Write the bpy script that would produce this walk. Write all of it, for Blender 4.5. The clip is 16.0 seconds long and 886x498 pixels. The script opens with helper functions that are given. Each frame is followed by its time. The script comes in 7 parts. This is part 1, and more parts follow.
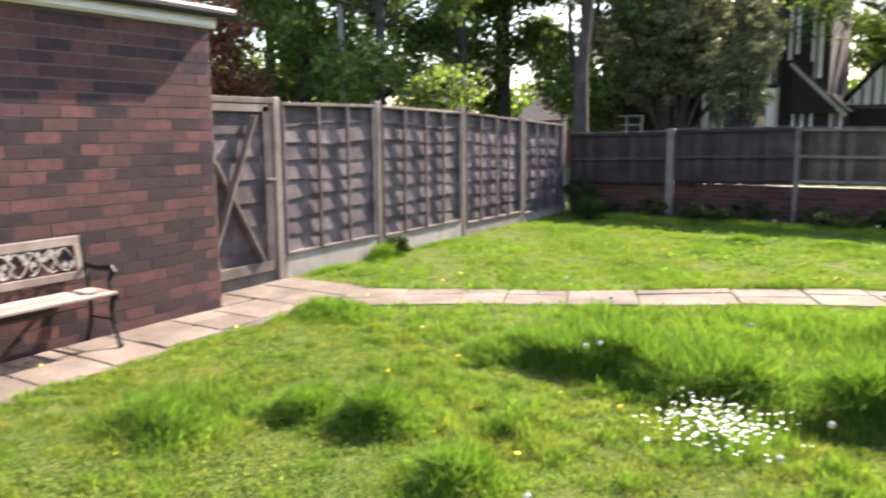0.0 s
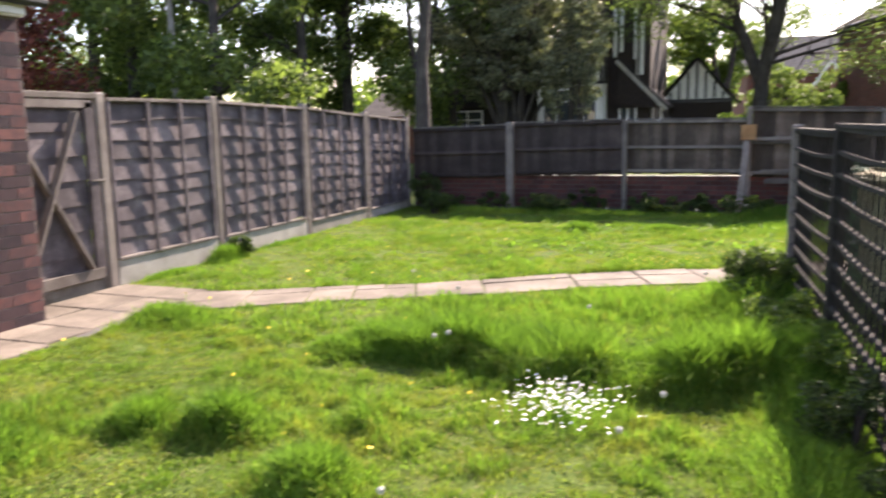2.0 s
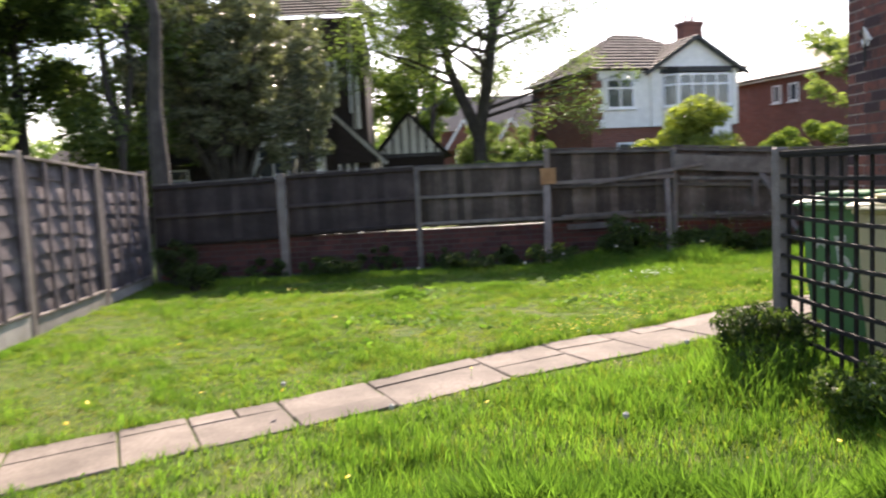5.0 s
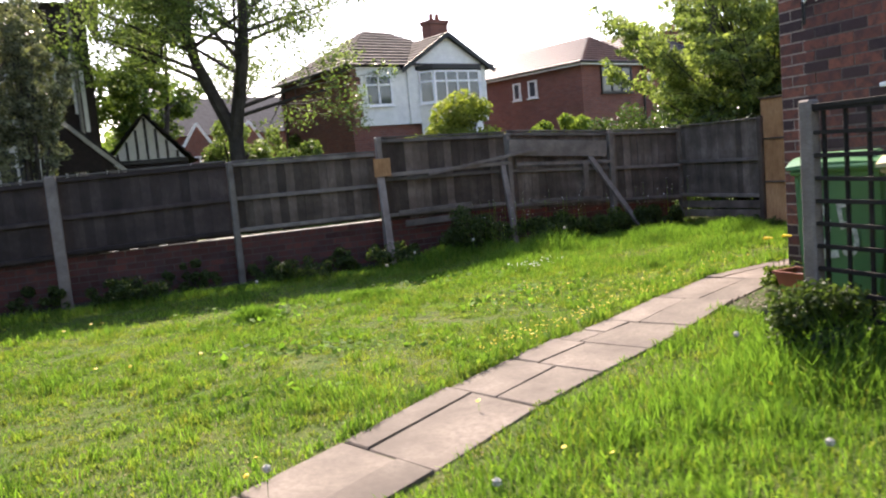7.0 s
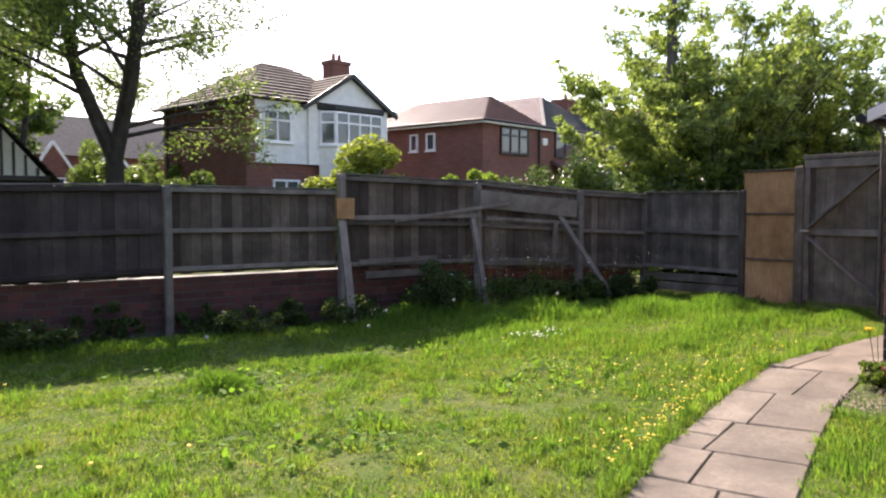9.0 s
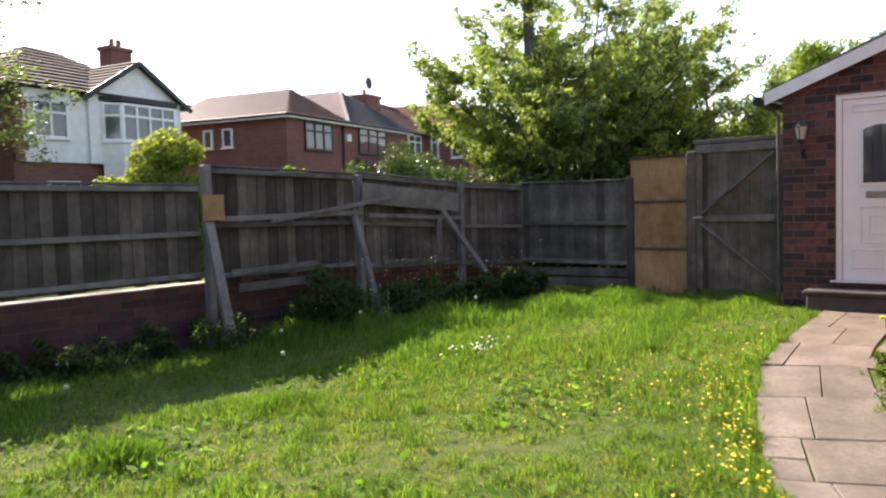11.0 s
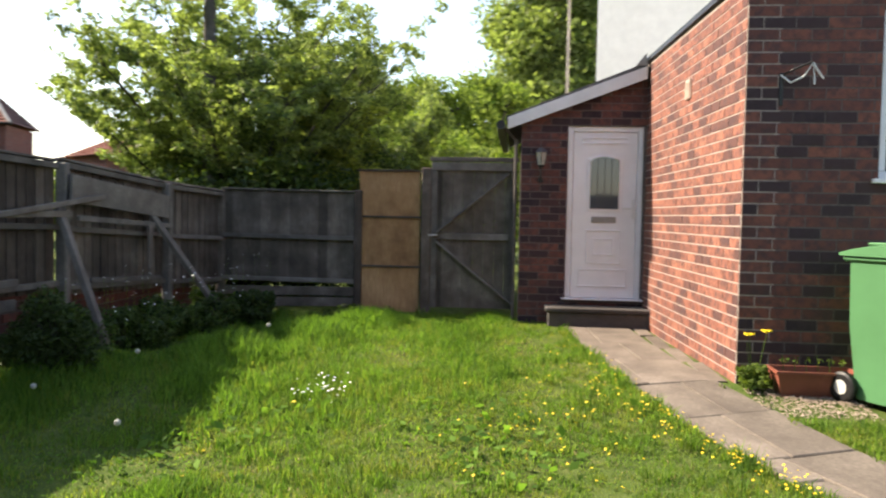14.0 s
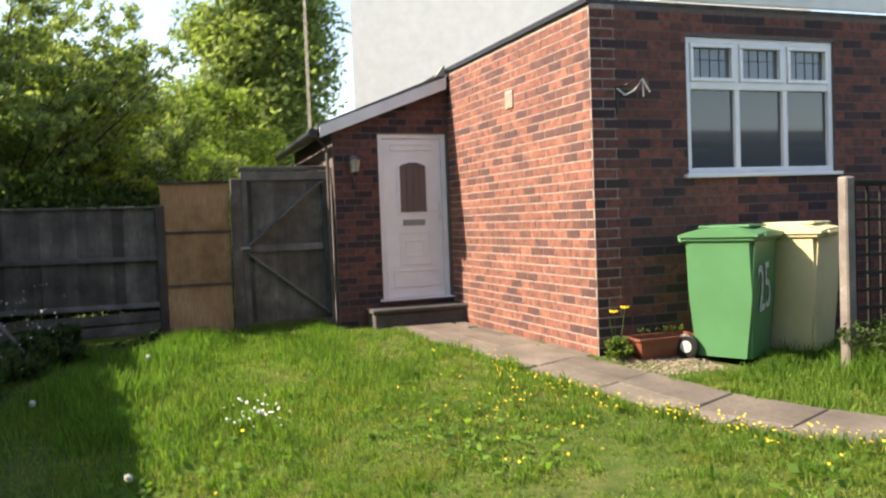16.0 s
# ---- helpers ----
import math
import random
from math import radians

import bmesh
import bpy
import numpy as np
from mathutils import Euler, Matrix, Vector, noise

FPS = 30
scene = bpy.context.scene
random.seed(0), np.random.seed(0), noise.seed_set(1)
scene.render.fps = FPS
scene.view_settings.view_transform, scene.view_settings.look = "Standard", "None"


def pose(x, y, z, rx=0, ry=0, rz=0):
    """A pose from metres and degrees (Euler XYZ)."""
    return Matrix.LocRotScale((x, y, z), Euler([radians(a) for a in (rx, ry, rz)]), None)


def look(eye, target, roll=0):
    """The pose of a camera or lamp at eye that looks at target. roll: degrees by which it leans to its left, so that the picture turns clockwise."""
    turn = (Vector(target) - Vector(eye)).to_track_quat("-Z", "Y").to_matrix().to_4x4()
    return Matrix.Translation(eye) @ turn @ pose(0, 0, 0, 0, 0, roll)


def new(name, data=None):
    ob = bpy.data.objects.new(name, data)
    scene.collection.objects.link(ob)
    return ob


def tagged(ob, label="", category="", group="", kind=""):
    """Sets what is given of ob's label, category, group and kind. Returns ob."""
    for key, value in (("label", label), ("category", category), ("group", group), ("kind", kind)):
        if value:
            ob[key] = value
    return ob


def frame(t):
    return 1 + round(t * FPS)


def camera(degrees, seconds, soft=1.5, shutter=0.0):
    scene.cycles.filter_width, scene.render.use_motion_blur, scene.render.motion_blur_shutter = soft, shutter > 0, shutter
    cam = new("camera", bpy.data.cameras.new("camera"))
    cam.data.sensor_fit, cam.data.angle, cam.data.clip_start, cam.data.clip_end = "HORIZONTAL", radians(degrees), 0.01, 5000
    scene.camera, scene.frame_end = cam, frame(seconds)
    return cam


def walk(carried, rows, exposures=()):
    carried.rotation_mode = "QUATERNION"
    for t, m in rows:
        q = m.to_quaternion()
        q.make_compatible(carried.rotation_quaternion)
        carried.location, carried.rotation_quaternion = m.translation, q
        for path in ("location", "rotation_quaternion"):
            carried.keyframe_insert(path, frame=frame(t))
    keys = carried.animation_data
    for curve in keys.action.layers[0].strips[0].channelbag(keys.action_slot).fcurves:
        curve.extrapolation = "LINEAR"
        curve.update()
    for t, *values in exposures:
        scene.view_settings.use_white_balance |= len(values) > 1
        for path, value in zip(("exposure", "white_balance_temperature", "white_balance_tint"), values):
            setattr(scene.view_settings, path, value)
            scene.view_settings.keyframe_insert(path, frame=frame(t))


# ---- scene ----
cam = camera(59.0, 16.0, 2.1, 0.5)
METRES, EYE, TILT, LEAN, TURN = 13.8, 1.5, 0.0, 0.0, 31.5
ROWS = [
    (0.0, 0.0, 0.0, 0.0, -0.06, -8.65, 0.41),
    (0.5, 0.0068, 0.0012, -0.0011, -6.89, -7.87, 0.35),
    (1.0, 0.0106, 0.0022, -0.0018, -12.8, -7.76, 0.77),
    (1.5, 0.0099, 0.0021, -0.0019, -15.09, -8.3, 1.25),
    (2.0, 0.0021, 0.0027, -0.0023, -11.27, -8.99, 1.1),
    (2.5, -0.0087, 0.0175, -0.0035, -5.83, -9.57, 1.52),
    (3.0, -0.0193, 0.0485, -0.0038, -7.3, -7.24, 1.7),
    (3.5, -0.0309, 0.0835, -0.0076, -13.57, -8.26, 1.67),
    (4.0, -0.0408, 0.1226, -0.0082, -22.02, -8.22, 1.89),
    (4.5, -0.0429, 0.1624, -0.008, -25.91, -6.66, 2.34),
    (5.0, -0.0504, 0.2052, -0.0117, -34.6, -5.33, 2.85),
    (7.5, -0.0593, 0.4012, -0.0188, -57.71, -6.62, 3.23),
    (8.0, -0.0539, 0.4377, -0.018, -60.14, -6.74, 1.23),
    (8.5, -0.0447, 0.4747, -0.0154, -62.07, -5.05, 3.16),
    (9.0, -0.0321, 0.5084, -0.0175, -65.43, -2.99, 0.06),
    (9.5, -0.0205, 0.5416, -0.0184, -70.18, -4.72, 0.49),
    (12.0, 0.0609, 0.6857, -0.0209, -90.1, -0.87, 2.35),
    (12.5, 0.0772, 0.7158, -0.0186, -95.95, -1.07, 3.44),
    (13.0, 0.0993, 0.7435, -0.0197, -102.88, -0.69, 2.76),
    (13.5, 0.1155, 0.7686, -0.0204, -109.14, -1.99, 0.93),
    (14.0, 0.131, 0.7974, -0.0218, -116.08, -2.39, -1.11),
    (14.5, 0.1465, 0.8266, -0.0214, -123.15, -2.43, -0.12),
    (15.0, 0.1599, 0.8555, -0.0241, -130.09, -2.76, -0.11),
    (15.5, 0.1774, 0.8762, -0.0247, -135.57, -3.98, 0.3),
    (16.0, 0.199, 0.9003, -0.0211, -139.98, -2.11, 2.2),
]
walk(cam, [(t, pose(0, 0, EYE, TILT, LEAN, TURN) @ pose(METRES * x, METRES * y, METRES * z, 90 + pitch, roll, yaw)) for t, x, y, z, yaw, pitch, roll in ROWS],
     [(0.0, 2.02, 7200, 23), (1.5, 1.92, 7250, 24), (3.5, 1.85, 7200, 24), (5.0, 1.62, 7150, 22), (9.0, 1.55, 7150, 23), (12.5, 1.52, 7400, 16), (16.0, 1.41, 7500, 14)])

# world, sun
SUN_AZ, SUN_EL = 11.5, 40.0          # degrees east of +y, degrees up
world = bpy.data.worlds.new("world")
scene.world = world
world.use_nodes = True
wn = world.node_tree.nodes
sky = wn.new("ShaderNodeTexSky")
sky.sky_type = "NISHITA"
sky.sun_disc = False
sky.sun_elevation = radians(SUN_EL)
sky.sun_rotation = radians(SUN_AZ)
sky.air_density, sky.dust_density, sky.ozone_density = 1.0, 1.0, 1.0
wn["Background"].inputs["Strength"].default_value = 0.15
world.node_tree.links.new(sky.outputs[0], wn["Background"].inputs[0])
sun_data = bpy.data.lights.new("sun", "SUN")
sun_data.energy, sun_data.angle, sun_data.color = 5.0, radians(0.6), (1.0, 0.93, 0.82)
sun = new("sun", sun_data)
az, el = radians(SUN_AZ), radians(SUN_EL)
sun.matrix_world = look((0, 0, 30), (-math.sin(az) * math.cos(el), -math.cos(az) * math.cos(el), 30 - math.sin(el)))


# materials
class Mat:
    """A small wrapper to wire node materials."""

    def __init__(self, name, rough=0.8, metal=0.0, spec=0.4):
        self.m = bpy.data.materials.new(name)
        self.m.use_nodes = True
        self.n, self.l = self.m.node_tree.nodes, self.m.node_tree.links
        self.b = self.n["Principled BSDF"]
        self.b.inputs["Roughness"].default_value = rough
        self.b.inputs["Metallic"].default_value = metal
        self.b.inputs["Specular IOR Level"].default_value = spec
        self.co = self.n.new("ShaderNodeTexCoord")

    def mapped(self, scale=(1, 1, 1), source="Object"):
        mp = self.n.new("ShaderNodeMapping")
        mp.inputs["Scale"].default_value = scale
        if source == "World":
            geo = self.n.new("ShaderNodeNewGeometry")
            self.l.new(geo.outputs["Position"], mp.inputs[0])
        else:
            self.l.new(self.co.outputs[source], mp.inputs[0])
        return mp.outputs[0]

    def noise(self, scale, vec=None, detail=4, rough=0.6):
        t = self.n.new("ShaderNodeTexNoise")
        t.inputs["Scale"].default_value, t.inputs["Detail"].default_value, t.inputs["Roughness"].default_value = scale, detail, rough
        if vec is not None:
            self.l.new(vec, t.inputs["Vector"])
        return t.outputs["Fac"]

    def ramp(self, fac, stops):
        r = self.n.new("ShaderNodeValToRGB")
        e = r.color_ramp.elements
        while len(e) < len(stops):
            e.new(0.5)
        for el_, (p, c) in zip(e, stops):
            el_.position = p
            el_.color = (*c, 1) if not isinstance(c, (int, float)) else (c, c, c, 1)
        self.l.new(fac, r.inputs[0])
        return r.outputs[0]

    def mix(self, fac, a, b, mode="MIX"):
        m = self.n.new("ShaderNodeMix")
        m.data_type, m.blend_type = "RGBA", mode
        for sock, v in ((m.inputs[0], fac), (m.inputs[6], a), (m.inputs[7], b)):
            if hasattr(v, "is_linked"):
                self.l.new(v, sock)
            elif isinstance(v, (int, float)):
                sock.default_value = v
            else:
                sock.default_value = (*v, 1)
        return m.outputs[2]

    def random(self, island=False):
        if island:
            return self.n.new("ShaderNodeNewGeometry").outputs["Random Per Island"]
        return self.n.new("ShaderNodeObjectInfo").outputs["Random"]

    def base(self, colour):
        if hasattr(colour, "is_linked"):
            self.l.new(colour, self.b.inputs["Base Color"])
        else:
            self.b.inputs["Base Color"].default_value = (*colour, 1)

    def bump(self, height, strength=0.3, distance=0.01):
        b = self.n.new("ShaderNodeBump")
        b.inputs["Strength"].default_value, b.inputs["Distance"].default_value = strength, distance
        self.l.new(height, b.inputs["Height"])
        self.l.new(b.outputs[0], self.b.inputs["Normal"])


def weathered(name, dark, mid, light, rough=0.85, scale=3.0, stretch=(1, 1, 1), fine=40.0, bump=0.4, island=False, moss=None, tones=(0.55, 1.25)):
    """Rough weathered surface: large stains, fine grain, each piece its own tone."""
    M = Mat(name, rough, spec=0.25)
    v = M.mapped(stretch)
    big, small = M.noise(scale, M.mapped()), M.noise(fine, v, 5, 0.7)
    c = M.ramp(big, [(0.3, dark), (0.52, mid), (0.75, light)])
    c = M.mix(M.ramp(small, [(0.3, 0.75), (0.7, 0.0)]), c, dark)
    c = M.mix(0.75, c, M.ramp(M.random(island), [(0.0, tones[0]), (1.0, tones[1])]), "MULTIPLY")
    if moss:
        c = M.mix(M.ramp(M.noise(1.7, M.mapped(source="World")), [(0.5, 0.0), (0.75, 0.7)]), c, moss)
    M.base(c)
    M.bump(small, bump, 0.004)
    return M.m


def plain(name, colour, rough=0.5, metal=0.0, var=0.12, scale=5.0, bump=0.05, spec=0.4):
    M = Mat(name, rough, metal, spec)
    f = M.noise(scale, M.mapped())
    dark = tuple(x * (1 - var * 2) for x in colour)
    M.base(M.ramp(f, [(0.3, dark), (0.65, colour)]))
    M.bump(M.noise(scale * 12, M.mapped()), bump, 0.002)
    return M.m


def brick_mat(name, stops, island=False):
    M = Mat(name, 0.85, spec=0.2)
    t = M.ramp(M.random(island), stops)
    n1 = M.noise(14, M.mapped(source="World"), 4)
    n2 = M.noise(120, M.mapped(source="World"), 3)
    c = M.mix(M.ramp(n1, [(0.42, 0.0), (0.62, 0.72)]), t, (0.065, 0.042, 0.045))
    c = M.mix(0.35, c, M.ramp(n2, [(0.3, 0.5), (0.7, 1.2)]), "MULTIPLY")
    M.base(c)
    M.bump(n2, 0.5, 0.003)
    return M.m


def leafy(name, dark, light, trans=0.45, rough=0.55, dry=None):
    M = Mat(name, rough, spec=0.25 if rough < 0.65 else 0.12)
    c = M.ramp(M.random(True), [(0.0, dark), (0.6, light), (1.0, tuple(min(1, x * 1.35) for x in light))])
    c = M.mix(M.ramp(M.noise(0.9, M.mapped(source="World"), 3), [(0.3, 0.55), (0.6, 0.0)]), c, dark)
    if dry:
        c = M.mix(M.ramp(M.noise(3.2, M.mapped(source="World"), 5, 0.7), [(0.44, 0.0), (0.64, 0.68)]), c, dry)
        c = M.mix(M.ramp(M.noise(7.0, M.mapped(source="World"), 3, 0.6), [(0.34, 0.55), (0.46, 0.0)]), c, dark)
    M.base(c)
    tr = M.n.new("ShaderNodeBsdfTranslucent")
    M.l.new(M.mix(1.0, c, (1.2, 1.3, 0.62), "MULTIPLY"), tr.inputs[0])
    ms = M.n.new("ShaderNodeMixShader")
    ms.inputs[0].default_value = trans
    M.l.new(M.b.outputs[0], ms.inputs[1])
    M.l.new(tr.outputs[0], ms.inputs[2])
    M.l.new(ms.outputs[0], M.n["Material Output"].inputs[0])
    return M.m


def glass_mat(name, tint=(0.02, 0.025, 0.03)):
    M = Mat(name, 0.05, spec=0.8)
    M.base(tint)
    return M.m


BRICK_STOPS = [(0.0, (0.038, 0.027, 0.032)), (0.28, (0.072, 0.04, 0.04)), (0.38, (0.155, 0.062, 0.05)), (0.7, (0.195, 0.072, 0.055)), (1.0, (0.25, 0.095, 0.068))]
m_brick = brick_mat("red_multi_brick", BRICK_STOPS)
# Brighter copy of the brick for the north wall; sunlight is in its colour
m_brick_sunlit = brick_mat("sunlit_orange_red_brick", [(0.0, (0.10, 0.05, 0.045)), (0.2, (0.14, 0.065, 0.052)), (0.3, (0.22, 0.092, 0.066)), (0.7, (0.265, 0.106, 0.073)), (1.0, (0.31, 0.132, 0.088))])
m_brick_sunlit_i = brick_mat("sunlit_orange_red_brick_joined", [(0.0, (0.10, 0.05, 0.045)), (0.2, (0.14, 0.065, 0.052)), (0.3, (0.22, 0.092, 0.066)), (0.7, (0.265, 0.106, 0.073)), (1.0, (0.31, 0.132, 0.088))], True)
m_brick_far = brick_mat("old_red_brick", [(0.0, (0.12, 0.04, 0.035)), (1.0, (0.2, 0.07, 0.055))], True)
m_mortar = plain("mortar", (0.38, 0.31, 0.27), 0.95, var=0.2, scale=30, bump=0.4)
# Mortar darkened by colour for the walls that stand in shade
m_mortar_shade = plain("shaded_mortar", (0.15, 0.12, 0.11), 0.95, var=0.2, scale=30, bump=0.4)
m_lap = weathered("weathered_lap_board", (0.065, 0.054, 0.06), (0.135, 0.116, 0.123), (0.27, 0.24, 0.245), scale=4, stretch=(1, 1, 9), fine=18, bump=0.6)
m_board = weathered("old_feather_board", (0.045, 0.036, 0.029), (0.098, 0.078, 0.064), (0.185, 0.155, 0.13), scale=3, stretch=(8, 8, 0.7), fine=16, bump=0.7, tones=(0.38, 1.65))
m_board_grey = weathered("silvered_feather_board", (0.045, 0.038, 0.031), (0.125, 0.105, 0.088), (0.25, 0.215, 0.185), scale=2.5, stretch=(9, 9, 0.6), fine=13, bump=0.7, tones=(0.5, 1.5))
# Darker boards for the two left bays of the back fence
m_board_dark = weathered("dark_feather_board", (0.03, 0.023, 0.022), (0.055, 0.043, 0.04), (0.10, 0.08, 0.073), scale=3, stretch=(8, 8, 0.7), fine=16, bump=0.6, tones=(0.5, 1.3))
m_rail = weathered("grey_rail", (0.12, 0.102, 0.09), (0.21, 0.185, 0.165), (0.33, 0.295, 0.265), scale=4, stretch=(2, 2, 6), fine=20, bump=0.5)
m_ply = weathered("orange_plywood", (0.20, 0.105, 0.05), (0.46, 0.265, 0.125), (0.60, 0.38, 0.20), scale=2.2, stretch=(9, 9, 0.8), fine=7, bump=0.3, tones=(0.75, 1.15))
m_conc = weathered("weathered_concrete", (0.22, 0.21, 0.19), (0.36, 0.34, 0.31), (0.48, 0.46, 0.42), scale=3, fine=60, bump=0.4)
m_slab = weathered("paving_slab", (0.10, 0.083, 0.068), (0.18, 0.152, 0.123), (0.28, 0.238, 0.195), scale=2.4, fine=38, bump=0.7, tones=(0.72, 1.12))
m_dark_wood = weathered("dark_stained_timber", (0.012, 0.011, 0.010), (0.03, 0.026, 0.022), (0.06, 0.052, 0.045), scale=4, stretch=(2, 2, 5), fine=24, bump=0.4)
m_pvc = plain("white_pvc", (0.80, 0.80, 0.82), 0.35, var=0.04)
m_white = plain("white_paint", (0.76, 0.76, 0.74), 0.6, var=0.08)
m_cream = plain("cream_render", (0.86, 0.85, 0.78), 0.8, var=0.05)
m_glass = glass_mat("window_glass", (0.06, 0.07, 0.08))
m_black = plain("black_plastic", (0.015, 0.015, 0.016), 0.45)
m_iron = plain("cast_iron", (0.02, 0.018, 0.018), 0.5, 0.6, bump=0.3)
m_felt = plain("roof_felt", (0.07, 0.07, 0.075), 0.9, var=0.25, scale=6, bump=0.4)
m_grass = leafy("grass_blades", (0.058, 0.12, 0.022), (0.185, 0.295, 0.052), 0.5, 0.75, dry=(0.28, 0.28, 0.065))
m_grass_tall = leafy("tall_grass", (0.045, 0.105, 0.02), (0.14, 0.255, 0.045), 0.55, 0.7)
m_thatch = leafy("dead_grass", (0.14, 0.11, 0.04), (0.34, 0.29, 0.12), 0.3)
m_leaf_dark = leafy("dark_leaves", (0.04, 0.066, 0.026), (0.15, 0.205, 0.075), 0.6, 0.45)
m_leaf_mid = leafy("green_leaves", (0.04, 0.08, 0.02), (0.145, 0.205, 0.055), 0.52, 0.45)
m_leaf_bright = leafy("young_leaves", (0.06, 0.11, 0.025), (0.19, 0.25, 0.06), 0.55, 0.7)
m_leaf_red = leafy("copper_leaves", (0.05, 0.015, 0.015), (0.17, 0.05, 0.04), 0.4)
m_leaf_corner = leafy("corner_leaves", (0.07, 0.11, 0.04), (0.25, 0.305, 0.115), 0.6)
# Leaf green darkened to stand for the shade inside dense growth
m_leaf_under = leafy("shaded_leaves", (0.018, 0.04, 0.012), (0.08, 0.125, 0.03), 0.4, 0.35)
m_leaf_weed = leafy("weed_leaves", (0.018, 0.036, 0.012), (0.065, 0.10, 0.03), 0.45)
PURPLE_STOPS = [(0.0, (0.035, 0.026, 0.032)), (0.45, (0.062, 0.037, 0.04)), (0.53, (0.13, 0.058, 0.05)), (1.0, (0.205, 0.082, 0.062))]
m_brick_purple, m_brick_purple_i = brick_mat("red_and_purple_brick", PURPLE_STOPS), brick_mat("red_and_purple_brick_joined", PURPLE_STOPS, True)
m_brick_dark = brick_mat("dark_multi_brick", [(0.0, (0.028, 0.022, 0.028)), (0.3, (0.055, 0.035, 0.039)), (0.5, (0.105, 0.052, 0.05)), (1.0, (0.165, 0.073, 0.065))])
m_brick_dark_i = brick_mat("dark_multi_brick_joined", [(0.0, (0.028, 0.022, 0.028)), (0.3, (0.055, 0.035, 0.039)), (0.5, (0.105, 0.052, 0.05)), (1.0, (0.165, 0.073, 0.065))], True)
m_bark = weathered("bark", (0.03, 0.026, 0.023), (0.065, 0.057, 0.05), (0.12, 0.108, 0.096), scale=3, stretch=(3, 3, 0.6), fine=12, bump=0.8)
M = Mat("soil_under_grass", 0.95, spec=0.1)
vw = M.mapped(source="World")
c = M.ramp(M.noise(6, vw, 6, 0.7), [(0.3, (0.035, 0.05, 0.014)), (0.5, (0.075, 0.10, 0.025)), (0.7, (0.15, 0.14, 0.055))])
c = M.mix(M.ramp(M.noise(0.9, vw, 3), [(0.35, 0.5), (0.65, 0.0)]), c, (0.06, 0.12, 0.02))
M.base(c)
M.bump(M.noise(60, vw, 4), 0.8, 0.02)
m_ground = M.m
m_tiles = weathered("brown_roof_tiles", (0.05, 0.042, 0.043), (0.085, 0.072, 0.073), (0.14, 0.118, 0.117), scale=2, fine=30, island=True)
# Paler, glossier copy of the tiles; sun glare is put into its colour
m_tiles_shine = plain("sun_glare_roof_tiles", (0.30, 0.23, 0.21), 0.34, var=0.12, scale=3, spec=0.6)
m_tiles_brown = weathered("brown_red_roof_tiles", (0.11, 0.055, 0.05), (0.16, 0.08, 0.07), (0.22, 0.12, 0.105), scale=2, fine=30, island=True)
m_tiles_red = weathered("red_roof_tiles", (0.16, 0.06, 0.045), (0.25, 0.095, 0.07), (0.33, 0.14, 0.10), scale=2, fine=30, island=True)
m_rail_dark = weathered("dark_grey_rail", (0.08, 0.072, 0.065), (0.165, 0.148, 0.132), (0.26, 0.235, 0.21), scale=4, stretch=(2, 2, 6), fine=20, bump=0.5)
m_step = weathered("dark_step", (0.06, 0.055, 0.05), (0.10, 0.09, 0.085), (0.15, 0.14, 0.13))


# mesh helpers
def obj(name, bm, material, parent=None, label="", smooth=False):
    me = bpy.data.meshes.new(name)
    bm.to_mesh(me)
    bm.free()
    if material:
        me.materials.append(material)
    if smooth:
        me.shade_smooth()
    ob = new(name, me)
    if parent:
        ob.parent = parent
    if label:
        ob["label"] = label
    return ob


def part(name, bm, material, parent, label="", smooth=False):
    """A mesh under a thing; of a list, the rest become pieces under the first."""
    if isinstance(bm, list):
        first = obj(name, bm[0], material, parent, label, smooth)
        for b in bm[1:]:
            obj("tile_course", b, material, first)
        return first
    return obj(name, bm, material, parent, label, smooth)


def shared(name, me, m, parent):
    """A piece on a mesh that alike pieces share."""
    ob = new(name, me)
    ob.parent = parent
    ob.matrix_basis = m
    return ob


def thing(name, m, label, category, group=""):
    ob = new(name)
    ob.empty_display_size = 0.1
    ob.matrix_world = m
    return tagged(ob, label, category, group)


def box(bm, lo, hi, m=None, bevel=0.0, jitter=0.0):
    """Adds a box from corner to corner, bevelled when asked."""
    b = bmesh.new() if bevel else bm
    vs = []
    for z in (lo[2], hi[2]):
        for x, y in ((lo[0], lo[1]), (hi[0], lo[1]), (hi[0], hi[1]), (lo[0], hi[1])):
            p = Vector((x, y, z))
            if jitter:
                p += Vector([random.uniform(-jitter, jitter) for _ in range(3)])
            vs.append(b.verts.new(m @ p if m and not bevel else p))
    for f in ((3, 2, 1, 0), (4, 5, 6, 7), (0, 1, 5, 4), (1, 2, 6, 5), (2, 3, 7, 6), (3, 0, 4, 7)):
        b.faces.new([vs[i] for i in f])
    if bevel:
        bmesh.ops.bevel(b, geom=b.edges[:], offset=bevel, segments=1, affect="EDGES")
        if m:
            bmesh.ops.transform(b, matrix=m, verts=b.verts)
        merge(bm, b)
    return bm


def merge(bm, other):
    tmp = bpy.data.meshes.new("tmp")
    other.to_mesh(tmp)
    other.free()
    bm.from_mesh(tmp)
    bpy.data.meshes.remove(tmp)


def cuboid(lo, hi, bevel=0.0, jitter=0.0, m=None):
    return box(bmesh.new(), lo, hi, m, bevel, jitter)


